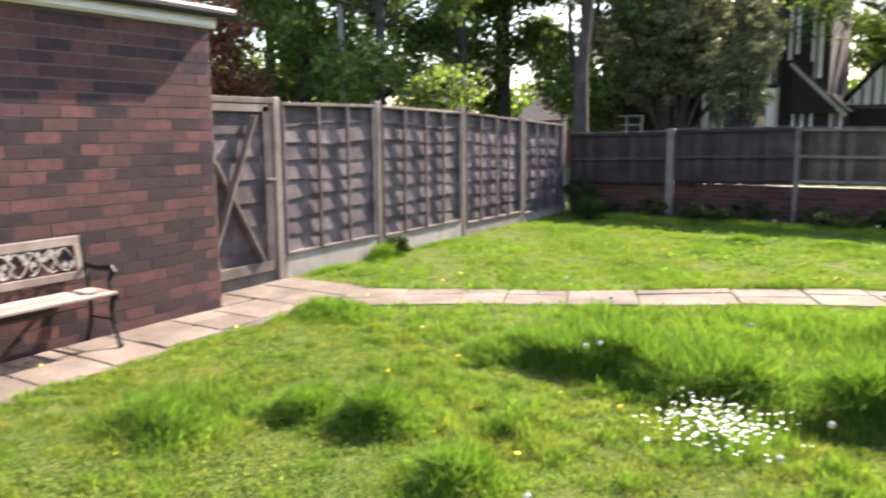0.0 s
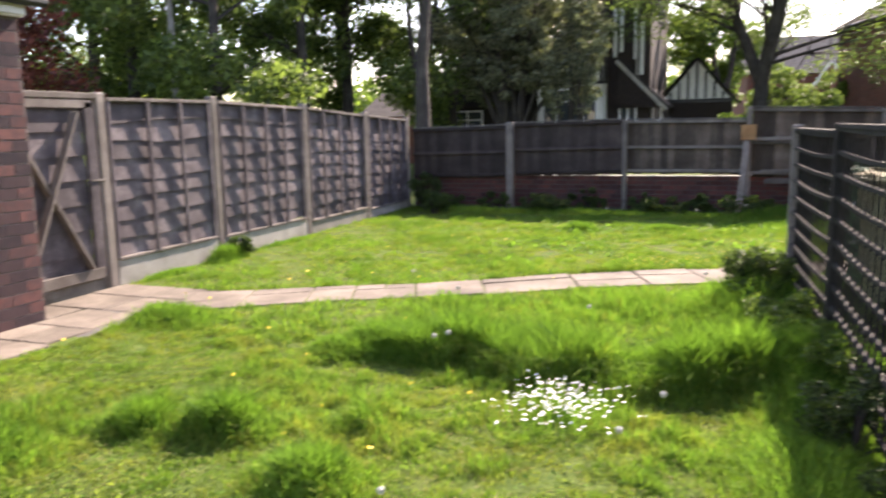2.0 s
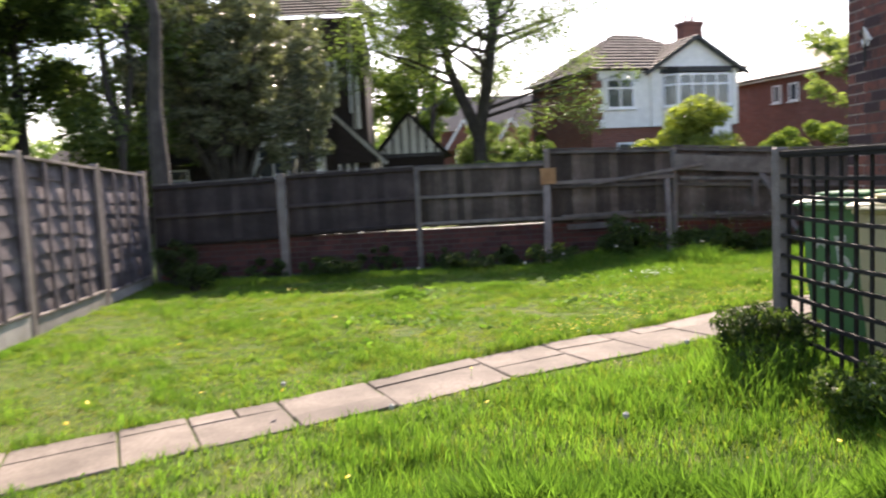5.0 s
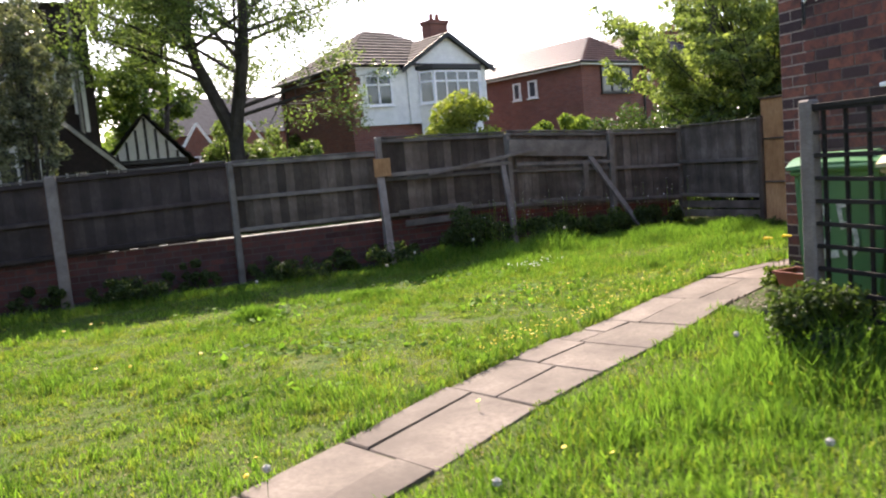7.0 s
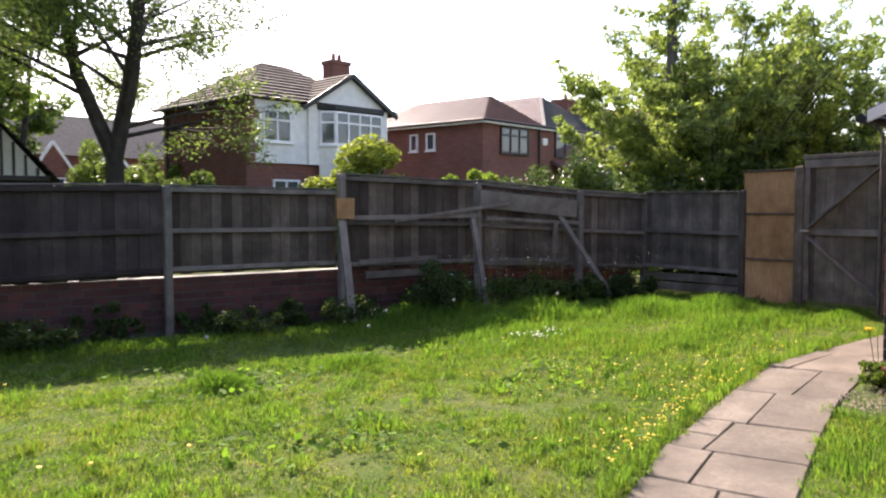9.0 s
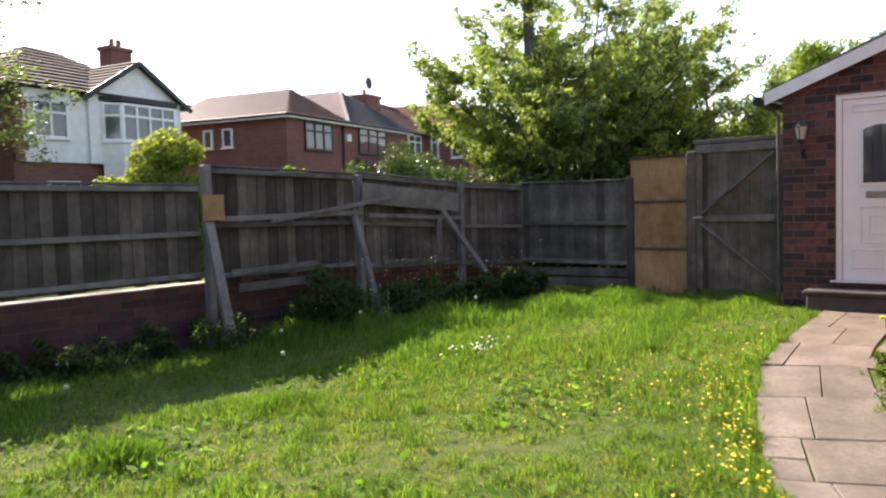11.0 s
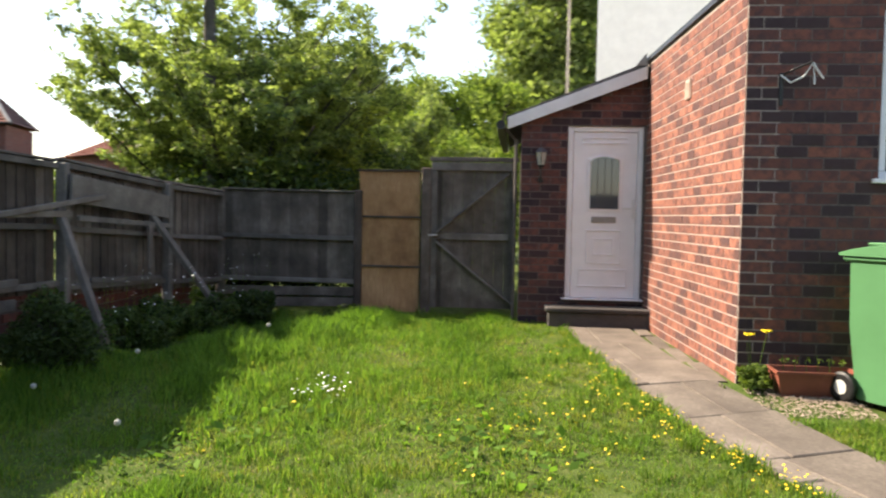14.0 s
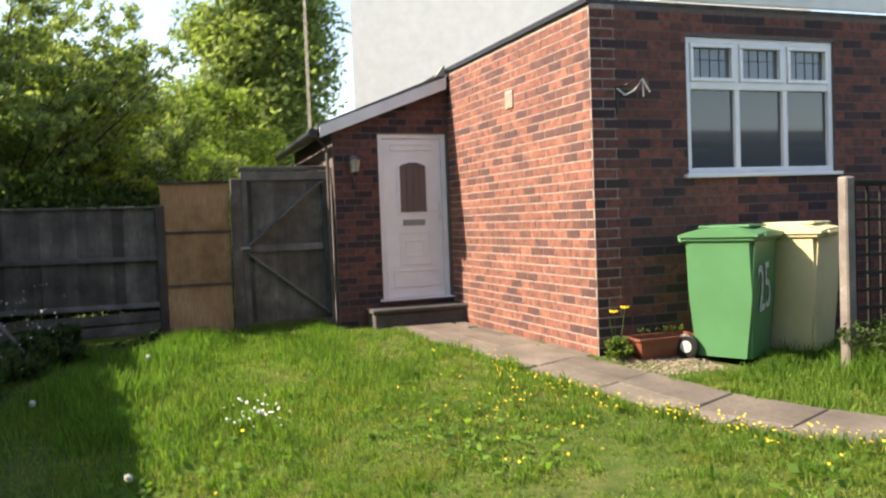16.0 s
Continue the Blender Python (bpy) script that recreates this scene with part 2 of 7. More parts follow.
def beam(bm, a, b, w, d, up=(0, 0, 1), bevel=0.004):
    """A straight bar from a to b, w across and d deep."""
    a, b = Vector(a), Vector(b)
    z = (b - a).normalized()
    x = Vector(up).cross(z)
    x = x.normalized() if x.length > 1e-4 else Vector((1, 0, 0))
    y = z.cross(x)
    m = Matrix((x, y, z)).transposed().to_4x4()
    m.translation = a
    return box(bm, (-w / 2, -d / 2, 0), (w / 2, d / 2, (b - a).length), m, bevel)


def tube(bm, pts, radii, sides=8, caps=True):
    """A tapered tube along points."""
    pts = [Vector(p) for p in pts]
    rings = []
    ref = Vector((0.3, 0.2, 1)).normalized()
    for i, p in enumerate(pts):
        t = (pts[min(i + 1, len(pts) - 1)] - pts[max(i - 1, 0)]).normalized()
        x = ref.cross(t)
        x = x.normalized() if x.length > 0.05 else Vector((1, 0, 0)).cross(t).normalized()
        y = t.cross(x)
        r = radii[i] if isinstance(radii, (list, tuple)) else radii
        rings.append([bm.verts.new(p + (x * math.cos(k * 2 * math.pi / sides) + y * math.sin(k * 2 * math.pi / sides)) * r) for k in range(sides)])
    for a, b in zip(rings, rings[1:]):
        for k in range(sides):
            bm.faces.new((a[k], a[(k + 1) % sides], b[(k + 1) % sides], b[k]))
    if caps:
        bm.faces.new(rings[0][::-1])
        bm.faces.new(rings[-1])
    return bm


def prism(bm, outline, lo, hi, axis="y"):
    """Extrudes an outline of (a, b) between lo and hi along the axis."""
    def P(a, b, c):
        return {"y": (a, c, b), "x": (c, a, b), "z": (a, b, c)}[axis]
    one = [bm.verts.new(P(a, b, lo)) for a, b in outline]
    two = [bm.verts.new(P(a, b, hi)) for a, b in outline]
    n = len(outline)
    bm.faces.new(one)
    bm.faces.new(two[::-1])
    for k in range(n):
        bm.faces.new((one[k], two[k], two[(k + 1) % n], one[(k + 1) % n]))
    bmesh.ops.recalc_face_normals(bm, faces=bm.faces)
    return bm


def mesh_from(name, verts, faces_per, material, smooth=False):
    """A mesh from numpy arrays: verts (n, 3), and faces of faces_per vertices each in turn, all separate."""
    me = bpy.data.meshes.new(name)
    n = len(verts)
    me.vertices.add(n)
    me.vertices.foreach_set("co", np.asarray(verts, dtype=np.float32).ravel())
    k = n // faces_per
    me.loops.add(n)
    me.loops.foreach_set("vertex_index", np.arange(n, dtype=np.int32))
    me.polygons.add(k)
    me.polygons.foreach_set("loop_start", np.arange(0, n, faces_per, dtype=np.int32))
    me.update(calc_edges=True)
    me.materials.append(material)
    return me


def smooth01(v):
    v = np.clip(v, 0, 1)
    return v * v * (3 - 2 * v)


def gh(x, y):
    """Height of the soil."""
    x, y = np.asarray(x, float), np.asarray(y, float)
    g = -0.13 + 0.11 * smooth01((x + 0.2) / 2.2) * smooth01((y - 5) / 3)
    return g + 0.012 * np.sin(x * 1.7 + 1) * np.sin(y * 1.3)


# the ground, one sheet to the horizon
def make_ground():
    xs = np.unique(np.concatenate([np.linspace(-8, 8, 81), [-600, -200, -80, -40, -20, -12, 12, 20, 40, 80, 200, 600]]))
    ys = np.unique(np.concatenate([np.linspace(-4, 16, 101), [-600, -200, -80, -40, -20, -10, 22, 30, 40, 60, 100, 250, 700]]))
    X, Y = np.meshgrid(xs, ys)
    far = np.maximum(np.abs(X) / 8, np.abs(Y - 6) / 10)
    Z = np.where(far > 1.001, -0.3, gh(X, Y))
    v = np.stack([X, Y, Z], -1).reshape(-1, 3)
    w = len(xs)
    f = [(j * w + i, j * w + i + 1, (j + 1) * w + i + 1, (j + 1) * w + i) for j in range(len(ys) - 1) for i in range(w - 1)]
    me = bpy.data.meshes.new("ground")
    me.from_pydata(v.tolist(), [], f)
    me.materials.append(m_ground)
    me.shade_smooth()
    return tagged(new("ground", me), "bright green lawn soil and far ground", "ground", kind="structure")


make_ground()


def courses(lo, hi, pitch):
    n = max(1, round((hi - lo) / pitch))
    return [lo + (hi - lo) * k / n for k in range(n + 1)]


BRICK_L, BRICK_H, JOINT, PERP = 0.228, 0.0855, 0.013, 0.011
BRICK_MATS = [m_brick, None]
brick_meshes = {}


def brick_size(length, height):
    global BRICK_L, BRICK_H
    BRICK_L, BRICK_H = length, height


def brick_mesh(length, depth=0.03):
    key = (round(length, 3), BRICK_H, BRICK_MATS[0].name)
    if key not in brick_meshes:
        b = cuboid((PERP / 2, 0, JOINT / 2), (length - PERP / 2, depth, BRICK_H - JOINT / 2), 0.0)
        me = bpy.data.meshes.new("brick")
        b.to_mesh(me)
        b.free()
        me.materials.append(BRICK_MATS[0])
        brick_meshes[key] = me
    return brick_meshes[key]


def brick_cells(width, height, holes=(), top=None):
    """Cells of a stretcher bond as (u, v, length), cut at holes (u0, v0, u1, v1) and under a top line."""
    out = []
    v, row = 0.0, 0
    while v + BRICK_H <= height + 0.02:
        u = -(BRICK_L / 2) * (row % 2)
        while u < width - 0.02:
            spans = [(max(u, 0), min(u + BRICK_L, width))]
            for a, b, c, d in holes:
                if v + BRICK_H * 0.5 > b and v + BRICK_H * 0.5 < d:
                    cut = []
                    for s, e in spans:
                        if e <= a or s >= c:
                            cut.append((s, e))
                        else:
                            if s < a:
                                cut.append((s, a))
                            if e > c:
                                cut.append((c, e))
                    spans = cut
            for s, e in spans:
                if e - s > 0.04 and (top is None or v + BRICK_H < top((s + e) / 2)):
                    out.append((s, v, round(e - s, 3)))
            u += BRICK_L
        v += BRICK_H
        row += 1
    return out


def clad(parent, m, width, height, holes=(), top=None, limit=300, near=None):
    """Bricks on a wall whose outer face is the local xz plane, facing -y."""
    cells = brick_cells(width, height, holes, top)
    if near is not None:
        cells.sort(key=lambda c: abs(c[0] - near[0]) + abs(c[1] - near[1]))
    for u, v, length in cells[:limit]:
        shared("brick", brick_mesh(length), m @ Matrix.Translation((u, -0.0035 + random.uniform(-0.001, 0.001), v)), parent)
    if len(cells) > limit:
        vs, fs = [], []
        for u, v, length in cells[limit:]:
            k = len(vs)
            o = random.uniform(-0.001, 0.001) - 0.0035
            for zz in (v + JOINT / 2, v + BRICK_H - JOINT / 2):
                for xx, yy in ((u + PERP / 2, o), (u + length - PERP / 2, o), (u + length - PERP / 2, o + 0.03), (u + PERP / 2, o + 0.03)):
                    vs.append((xx, yy, zz))
            fs += [tuple(k + i for i in f) for f in ((4, 5, 6, 7), (3, 2, 1, 0), (0, 1, 5, 4), (1, 2, 6, 5), (3, 0, 4, 7))]
        me = bpy.data.meshes.new("brickwork")
        me.from_pydata(vs, [], fs)
        me.materials.append(BRICK_MATS[1] or m_brick_i)
        ob = new("brickwork", me)
        ob.parent, ob.matrix_basis = parent, m
        ob["kind"] = "stuff"


m_brick_i = brick_mat("red_multi_brick_joined", BRICK_STOPS, True)

# extension with the kitchen window (its corner at EX, EY)
EX, EY, ETOP = 1.80, 8.67, 3.0
EY2 = 8.865          # where the north wall meets the lean-to
WY0, WY1, WZ0, WZ1 = 6.05, 7.71, 1.535, 2.76
DOOR_Y0, DOOR_Y1, DOOR_Z0, DOOR_Z1 = 8.90, 9.76, 0.28, 2.27
LX, LY1 = 5.0, 10.30


def extension():
    wall = tagged(new("wall_extension"), "red-brown multi brick extension wall with pale mortar", "wall", kind="structure")
    bm = bmesh.new()
    y0 = -1.5
    x0, x1 = EX, EX + 0.25
    for lo, hi in (((x0, y0, -0.2), (x1, WY0, ETOP)), ((x0, WY1, -0.2), (x1, EY - 0.252, ETOP)), ((x0, WY0, -0.2), (x1, WY1, WZ0)), ((x0, WY0, WZ1), (x1, WY1, ETOP)),
                   ):
        box(bm, lo, hi)
    part("masonry", bm, m_mortar_shade, wall)
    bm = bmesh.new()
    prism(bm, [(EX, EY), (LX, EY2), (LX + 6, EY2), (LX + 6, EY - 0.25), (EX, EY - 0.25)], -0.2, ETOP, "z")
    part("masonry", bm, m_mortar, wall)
    # dark room behind the window
    part("room_lining", cuboid((x1 + 1.8, WY0 - 0.6, 0.5), (x1 + 1.9, EY - 0.26, 2.95)), plain("room_wall", (0.35, 0.33, 0.3)), wall)
    part("roof_deck", cuboid((EX + 0.02, y0, ETOP), (LX + 6, EY - 0.02, ETOP + 0.05)), m_felt, wall, "grey felt flat roof")
    part("verge_trim", prism(bmesh.new(), [(EX - 0.02, EY - 0.03), (LX, EY2 - 0.03), (LX + 6, EY2 - 0.03), (LX + 6, EY2 + 0.03), (LX, EY2 + 0.03), (EX - 0.02, EY + 0.03)], ETOP + 0.002, ETOP + 0.05, "z"), m_black, wall, "dark roof edge trim")
    part("fascia", cuboid((EX - 0.05, y0, ETOP + 0.052), (EX - 0.02, EY - 0.68, ETOP + 0.3), 0.004), m_white, wall, "white fascia board")
    return wall


w_ext = extension()
M_WEST = Matrix.Translation((EX, EY, -0.03)) @ Matrix.Rotation(radians(-90), 4, "Z")
M_NORTH = Matrix.Translation((LX, EY2, -0.03)) @ Matrix.Rotation(math.pi + math.atan2(EY2 - EY, LX - EX), 4, "Z")

# lean-to with the white door, its wall faces west
def leanto():
    w = tagged(new("wall_lean_to"), "red-brown brick lean-to wall under a sloping roof", "wall", kind="structure")
    bm = bmesh.new()
    x0, x1 = LX, LX + 0.22
    box(bm, (x0, DOOR_Y1, -0.2), (x1, LY1, 2.33))
    box(bm, (x0, EY2, -0.2), (x1, DOOR_Y0, 2.33))
    box(bm, (x0, DOOR_Y0, -0.2), (x1, DOOR_Y1, DOOR_Z0 - 0.02))
    box(bm, (x0, DOOR_Y0, DOOR_Z1), (x1, DOOR_Y1, 2.33))
    prism(bm, [(EY2, 2.33), (LY1, 2.33), (EY2, 2.85)], x0, x1, "x")
    box(bm, (x1, LY1 - 0.22, -0.2), (x1 + 3, LY1, 2.33))
    part("masonry", bm, m_mortar_shade, w)
    bm = bmesh.new()
    prism(bm, [(EY2 + 0.034, 2.90), (LY1 + 0.18, 2.31), (LY1 + 0.18, 2.37), (EY2 + 0.034, 2.99)], LX - 0.08, LX + 3.3, "x")
    part("roof_slope", bm, m_felt, w, "grey sloping lean-to roof")
    part("flashing", prism(bmesh.new(), [(EY2 + 0.035, 2.95), (EY2 + 0.16, 2.95), (EY2 + 0.05, 3.09)], LX - 0.10, LX - 0.02, "x"), m_conc, w, "upturned lead flashing at the roof end")
    bm = bmesh.new()
    prism(bm, [(EY2 + 0.034, 2.80), (LY1 + 0.16, 2.22), (LY1 + 0.16, 2.355), (EY2 + 0.034, 2.94)], LX - 0.11, LX - 0.085, "x")
    part("bargeboard", bm, m_white, w, "white painted sloping bargeboard")
    bm = bmesh.new()
    tube(bm, [(LX - 0.1, LY1 + 0.24, 2.27), (LX + 3.3, LY1 + 0.24, 2.27)], 0.055, 10)
    part("gutter", bm, m_black, w, "black half-round gutter")
    bm = bmesh.new()
    tube(bm, [(LX + 0.05, LY1 + 0.2, 2.25), (LX + 0.05, LY1 + 0.06, 2.1), (LX + 0.05, LY1 + 0.06, 0.0)], 0.02, 10)
    part("downpipe", bm, m_rail_dark, w, "thin grey rainwater pipe")
    return w


w_lean = leanto()
M_LEAN = Matrix.Translation((LX, LY1, -0.03)) @ Matrix.Rotation(radians(-90), 4, "Z")


def kitchen_window():
    w = tagged(new("window_1"), "white plastic six-light window with leaded top lights", "window", kind="structure")
    x0, x1 = EX + 0.02, EX + 0.09
    fw = 0.055
    bm = bmesh.new()
    ym = (WY1 - 0.56, WY1 - 1.10)
    zt = 2.33
    for lo, hi in (((x0, WY0, WZ0), (x1, WY1, WZ0 + fw)), ((x0, WY0, WZ1 - fw), (x1, WY1, WZ1)), ((x0, WY0, WZ0 + fw), (x1, WY0 + fw, WZ1 - fw)), ((x0, WY1 - fw, WZ0 + fw), (x1, WY1, WZ1 - fw))):
        box(bm, lo, hi, bevel=0.006)
    part("window_frame", bm, m_pvc, w)
    bm = bmesh.new()
    for y in ym:
        box(bm, (x0 + 0.004, y - 0.028, WZ0 + fw), (x1, y + 0.028, WZ1 - fw), bevel=0.005)
    part("mullion", bm, m_pvc, w)
    bm = bmesh.new()
    box(bm, (x0 + 0.002, WY0 + fw, zt - 0.035), (x1, WY1 - fw, zt + 0.035), bevel=0.005)
    part("transom", bm, m_pvc, w)
    edges = [WY1 - fw, ym[0], ym[1], WY0 + fw]
    for a, b in zip(edges, edges[1:]):
        a2, b2 = a - 0.028 * (a in ym), b + 0.028 * (b in ym)
        part("pane", cuboid((x1 - 0.03, b2, WZ0 + fw), (x1 - 0.02, a2, zt - 0.035)), m_glass, w)
        # opening top light: sash and leaded pane
        bm = bmesh.new()
        s = 0.035
        for lo, hi in (((b2, zt + 0.035), (a2, zt + 0.035 + s)), ((b2, WZ1 - fw - s), (a2, WZ1 - fw)), ((b2, zt + 0.035 + s), (b2 + s, WZ1 - fw - s)), ((a2 - s, zt + 0.035 + s), (a2, WZ1 - fw - s))):
            box(bm, (x0 - 0.012, lo[0] + 0.002, lo[1] + 0.002), (x1 - 0.035, hi[0] - 0.002, hi[1] - 0.002))
        part("sash", bm, m_pvc, w)
        part("pane", cuboid((x1 - 0.033, b2 + s, zt + 0.035 + s), (x1 - 0.025, a2 - s, WZ1 - fw - s)), m_glass_top, w)
        bm = bmesh.new()
        n = 4
        for k in range(1, n):
            y = b2 + s + (a2 - b2 - 2 * s) * k / n
            box(bm, (x1 - 0.038, y - 0.003, zt + 0.035 + s), (x1 - 0.034, y + 0.003, WZ1 - fw - s))
        z = (zt + WZ1 - fw + 0.035) / 2 + 0.03
        box(bm, (x1 - 0.0385, b2 + s, z - 0.003), (x1 - 0.0345, a2 - s, z + 0.003))
        part("leading", bm, m_felt, w)
    part("window_sill", cuboid((EX - 0.05, WY0 - 0.05, WZ0 - 0.035), (x1, WY1 + 0.05, WZ0 - 0.001), 0.006), m_pvc, w)


m_glass_top = glass_mat("leaded_glass", (0.12, 0.14, 0.17))
kitchen_window()


def back_door():
    d = tagged(new("door_1"), "closed white plastic door with an arched leaded glass pane", "door", kind="structure")
    x0 = LX + 0.02
    y0, y1, z0, z1 = DOOR_Y0, DOOR_Y1, DOOR_Z0, DOOR_Z1
    f = 0.06
    bm = bmesh.new()
    box(bm, (x0, y0, z0), (x0 + 0.07, y0 + f, z1), bevel=0.005)
    box(bm, (x0, y1 - f, z0), (x0 + 0.07, y1, z1), bevel=0.005)
    box(bm, (x0, y0 + f, z1 - f), (x0 + 0.07, y1 - f, z1), bevel=0.005)
    part("door_frame", bm, m_pvc, d)
    part("leaf", cuboid((x0 + 0.015, y0 + f + 0.004, z0 + 0.003), (x0 + 0.06, y1 - f - 0.004, z1 - f - 0.004), 0.004), m_pvc, d)
    yc = (y0 + y1) / 2
    # arched glass with a raised bead
    def arch(w, zb, zt, rise, n=9):
        pts = [(yc - w / 2, zb), (yc + w / 2, zb)]
        for k in range(n):
            u = 1 - 2 * k / (n - 1)
            pts.append((yc + u * w / 2, zt + rise * (1 - u * u)))
        return pts
    gz0, gz1 = z0 + 1.04, z0 + 1.60
    part("glass_pane", prism(bmesh.new(), arch(0.33, gz0, gz1, 0.045), x0 + 0.006, x0 + 0.014, "x"), m_glass, d)
    bm = bmesh.new()
    out = arch(0.41, gz0 - 0.04, gz1 + 0.02, 0.06)
    inn = arch(0.33, gz0, gz1, 0.045)
    n = len(out)
    for k in range(n):
        a, b, c2, e = out[k], out[(k + 1) % n], inn[(k + 1) % n], inn[k]
        q = [bm.verts.new((x0 + 0.008, *a)), bm.verts.new((x0 + 0.008, *b)), bm.verts.new((x0 + 0.001, *c2)), bm.verts.new((x0 + 0.001, *e))]
        bm.faces.new(q)
    part("glazing_bead", bm, m_pvc, d)
    bm = bmesh.new()
    for k in (-1, 0, 1):
        box(bm, (x0 + 0.002, yc + k * 0.08 - 0.003, gz0), (x0 + 0.0055, yc + k * 0.08 + 0.003, gz1 + 0.02))
    part("leading", bm, m_felt, d)
    def panel(yw, a, b):
        bm = bmesh.new()
        for lo, hi in (((yc - yw, a), (yc + yw, a + 0.018)), ((yc - yw, b - 0.018), (yc + yw, b)), ((yc - yw, a + 0.018), (yc - yw + 0.018, b - 0.018)), ((yc + yw - 0.018, a + 0.018), (yc + yw, b - 0.018))):
            box(bm, (x0 + 0.003, *lo), (x0 + 0.0145, *hi), bevel=0.003)
        part("moulding", bm, m_pvc, d)
    panel(0.2, z0 + 0.40, z0 + 0.80)
    panel(0.12, z0 + 0.50, z0 + 0.70)
    panel(0.28, z0 + 0.13, z0 + 0.34)
    panel(0.27, z1 - 0.2, z1 - 0.12)
    bm = box(bmesh.new(), (x0 + 0.002, yc - 0.14, z0 + 0.88), (x0 + 0.0145, yc + 0.14, z0 + 0.95), bevel=0.003)
    part("letter_plate", bm, m_conc, d, "pale letter plate")
    bm = box(bmesh.new(), (x0 - 0.005, y0 + f + 0.03, z0 + 0.93), (x0 + 0.0145, y0 + f + 0.055, z0 + 1.15), bevel=0.004)
    tube(bm, [(x0 - 0.03, y0 + f + 0.042, z0 + 1.05), (x0 - 0.03, y0 + f + 0.15, z0 + 1.05)], 0.009, 8)
    tube(bm, [(x0, y0 + f + 0.042, z0 + 1.05), (x0 - 0.03, y0 + f + 0.042, z0 + 1.05)], 0.009, 8)
    part("door_handle", bm, m_white, d)
    # Unseen dark sheet added behind the door to stop light showing through
    part("inner_lining", cuboid((x0 + 0.09, y0 - 0.1, z0 - 0.1), (x0 + 0.11, y1 + 0.1, z1 + 0.1)), m_step, d)
    part("sill", cuboid((LX - 0.06, y0 - 0.03, z0 - 0.02), (x0 + 0.07, y1 + 0.04, z0 - 0.001), 0.004), m_pvc, d)
    st = thing("door_step", pose(0, 0, 0), "dark grey stone doorstep in front of the white door", "step")
    part("slab", cuboid((LX - 0.36, y0 - 0.12, -0.1), (LX - 0.004, y1 + 0.2, 0.15), 0.012), m_step, st)
    part("tread", cuboid((LX - 0.40, y0 - 0.13, 0.151), (LX - 0.004, y1 + 0.23, 0.20), 0.01), m_step, st)


back_door()

# west building with the bench in front
HX, HY, HTOP = -5.49, 5.01, 2.41


def west_house():
    w = tagged(new("wall_west"), "red-brown multi brick side wall of the house", "wall", kind="structure")
    part("masonry", cuboid((HX - 0.25, -4, -0.25), (HX, HY, HTOP + 0.1)), m_mortar_shade, w)
    part("masonry", cuboid((HX - 3, HY - 0.25, -0.25), (HX - 0.25, HY - 0.006, HTOP + 0.1)), m_mortar_shade, w)
    part("fascia", cuboid((HX + 0.06, -4, HTOP), (HX + 0.085, HY + 0.02, HTOP + 0.105), 0.004), m_white, w, "white fascia board")
    part("soffit", cuboid((HX, -4, HTOP - 0.012), (HX + 0.059, HY + 0.02, HTOP)), m_white, w)
    bm = bmesh.new()
    prism(bm, [(HX - 3, HTOP + 0.7), (HX + 0.1, HTOP + 0.11), (HX + 0.1, HTOP + 0.135), (HX - 3, HTOP + 0.76)], -4, HY + 0.1, "y")
    part("roof", bm, m_felt, w, "dark felt roof edge")
    bm = tube(bmesh.new(), [(HX + 0.14, -4, HTOP + 0.115), (HX + 0.14, HY + 0.16, HTOP + 0.115)], 0.05, 10)
    part("gutter", bm, m_black, w, "black gutter")
    return w


w_west = west_house()
M_W = Matrix.Translation((HX, -4, -0.13)) @ Matrix.Rotation(radians(90), 4, "Z")

# paths
def slab_piece(name, corners, parent, thick=0.05, gap=0.006):
    """One irregular flag from its corners, a little lowered at its edge."""
    c = sum((Vector((*p, 0)) for p in corners), Vector()) / len(corners)
    bm = bmesh.new()
    tilt = (random.uniform(-0.012, 0.012), random.uniform(-0.012, 0.012))
    top, low, bot = [], [], []
    lift = 0.014 + random.uniform(-0.003, 0.006)
    for p in corners:
        d = Vector((*p, 0)) - c
        L = d.length
        q = c + d * (1 - gap / L * 1.3)
        q2 = c + d * (1 - (gap + 0.008) / L * 1.3)
        z = float(gh(p[0], p[1])) + lift + d.x * tilt[0] + d.y * tilt[1]
        top.append(bm.verts.new((q2.x, q2.y, z)))
        low.append(bm.verts.new((q.x, q.y, z - 0.008)))
        bot.append(bm.verts.new((q.x, q.y, z - thick)))
    n = len(corners)
    bm.faces.new(top)
    for k in range(n):
        j = (k + 1) % n
        bm.faces.new((low[k], low[j], top[j], top[k]))
        bm.faces.new((bot[k], bot[j], low[j], low[k]))
    return part(name, bm, m_slab, parent)


PATH = [(-4.75, 5.55, -4.95, 6.38), (-3.9, 5.98, -4.15, 6.68), (-3.2, 6.4, -3.45, 7.02), (-2.4, 6.85, -2.65, 7.47), (-1.15, 7.58, -1.4, 8.24), (-0.1, 8.08, -0.42, 8.78), (0.8, 8.5, 0.55, 9.16), (1.75, 8.8, 1.5, 9.45), (2.9, 8.95, 2.85, 9.64), (4.62, 9.06, 4.62, 9.78)]


def path_at(s):
    """Edges of the path at s along its rows."""
    i = min(int(s), len(PATH) - 2)
    f = s - i
    a, b = PATH[i], PATH[i + 1]
    return [a[k] * (1 - f) + b[k] * f for k in range(4)]


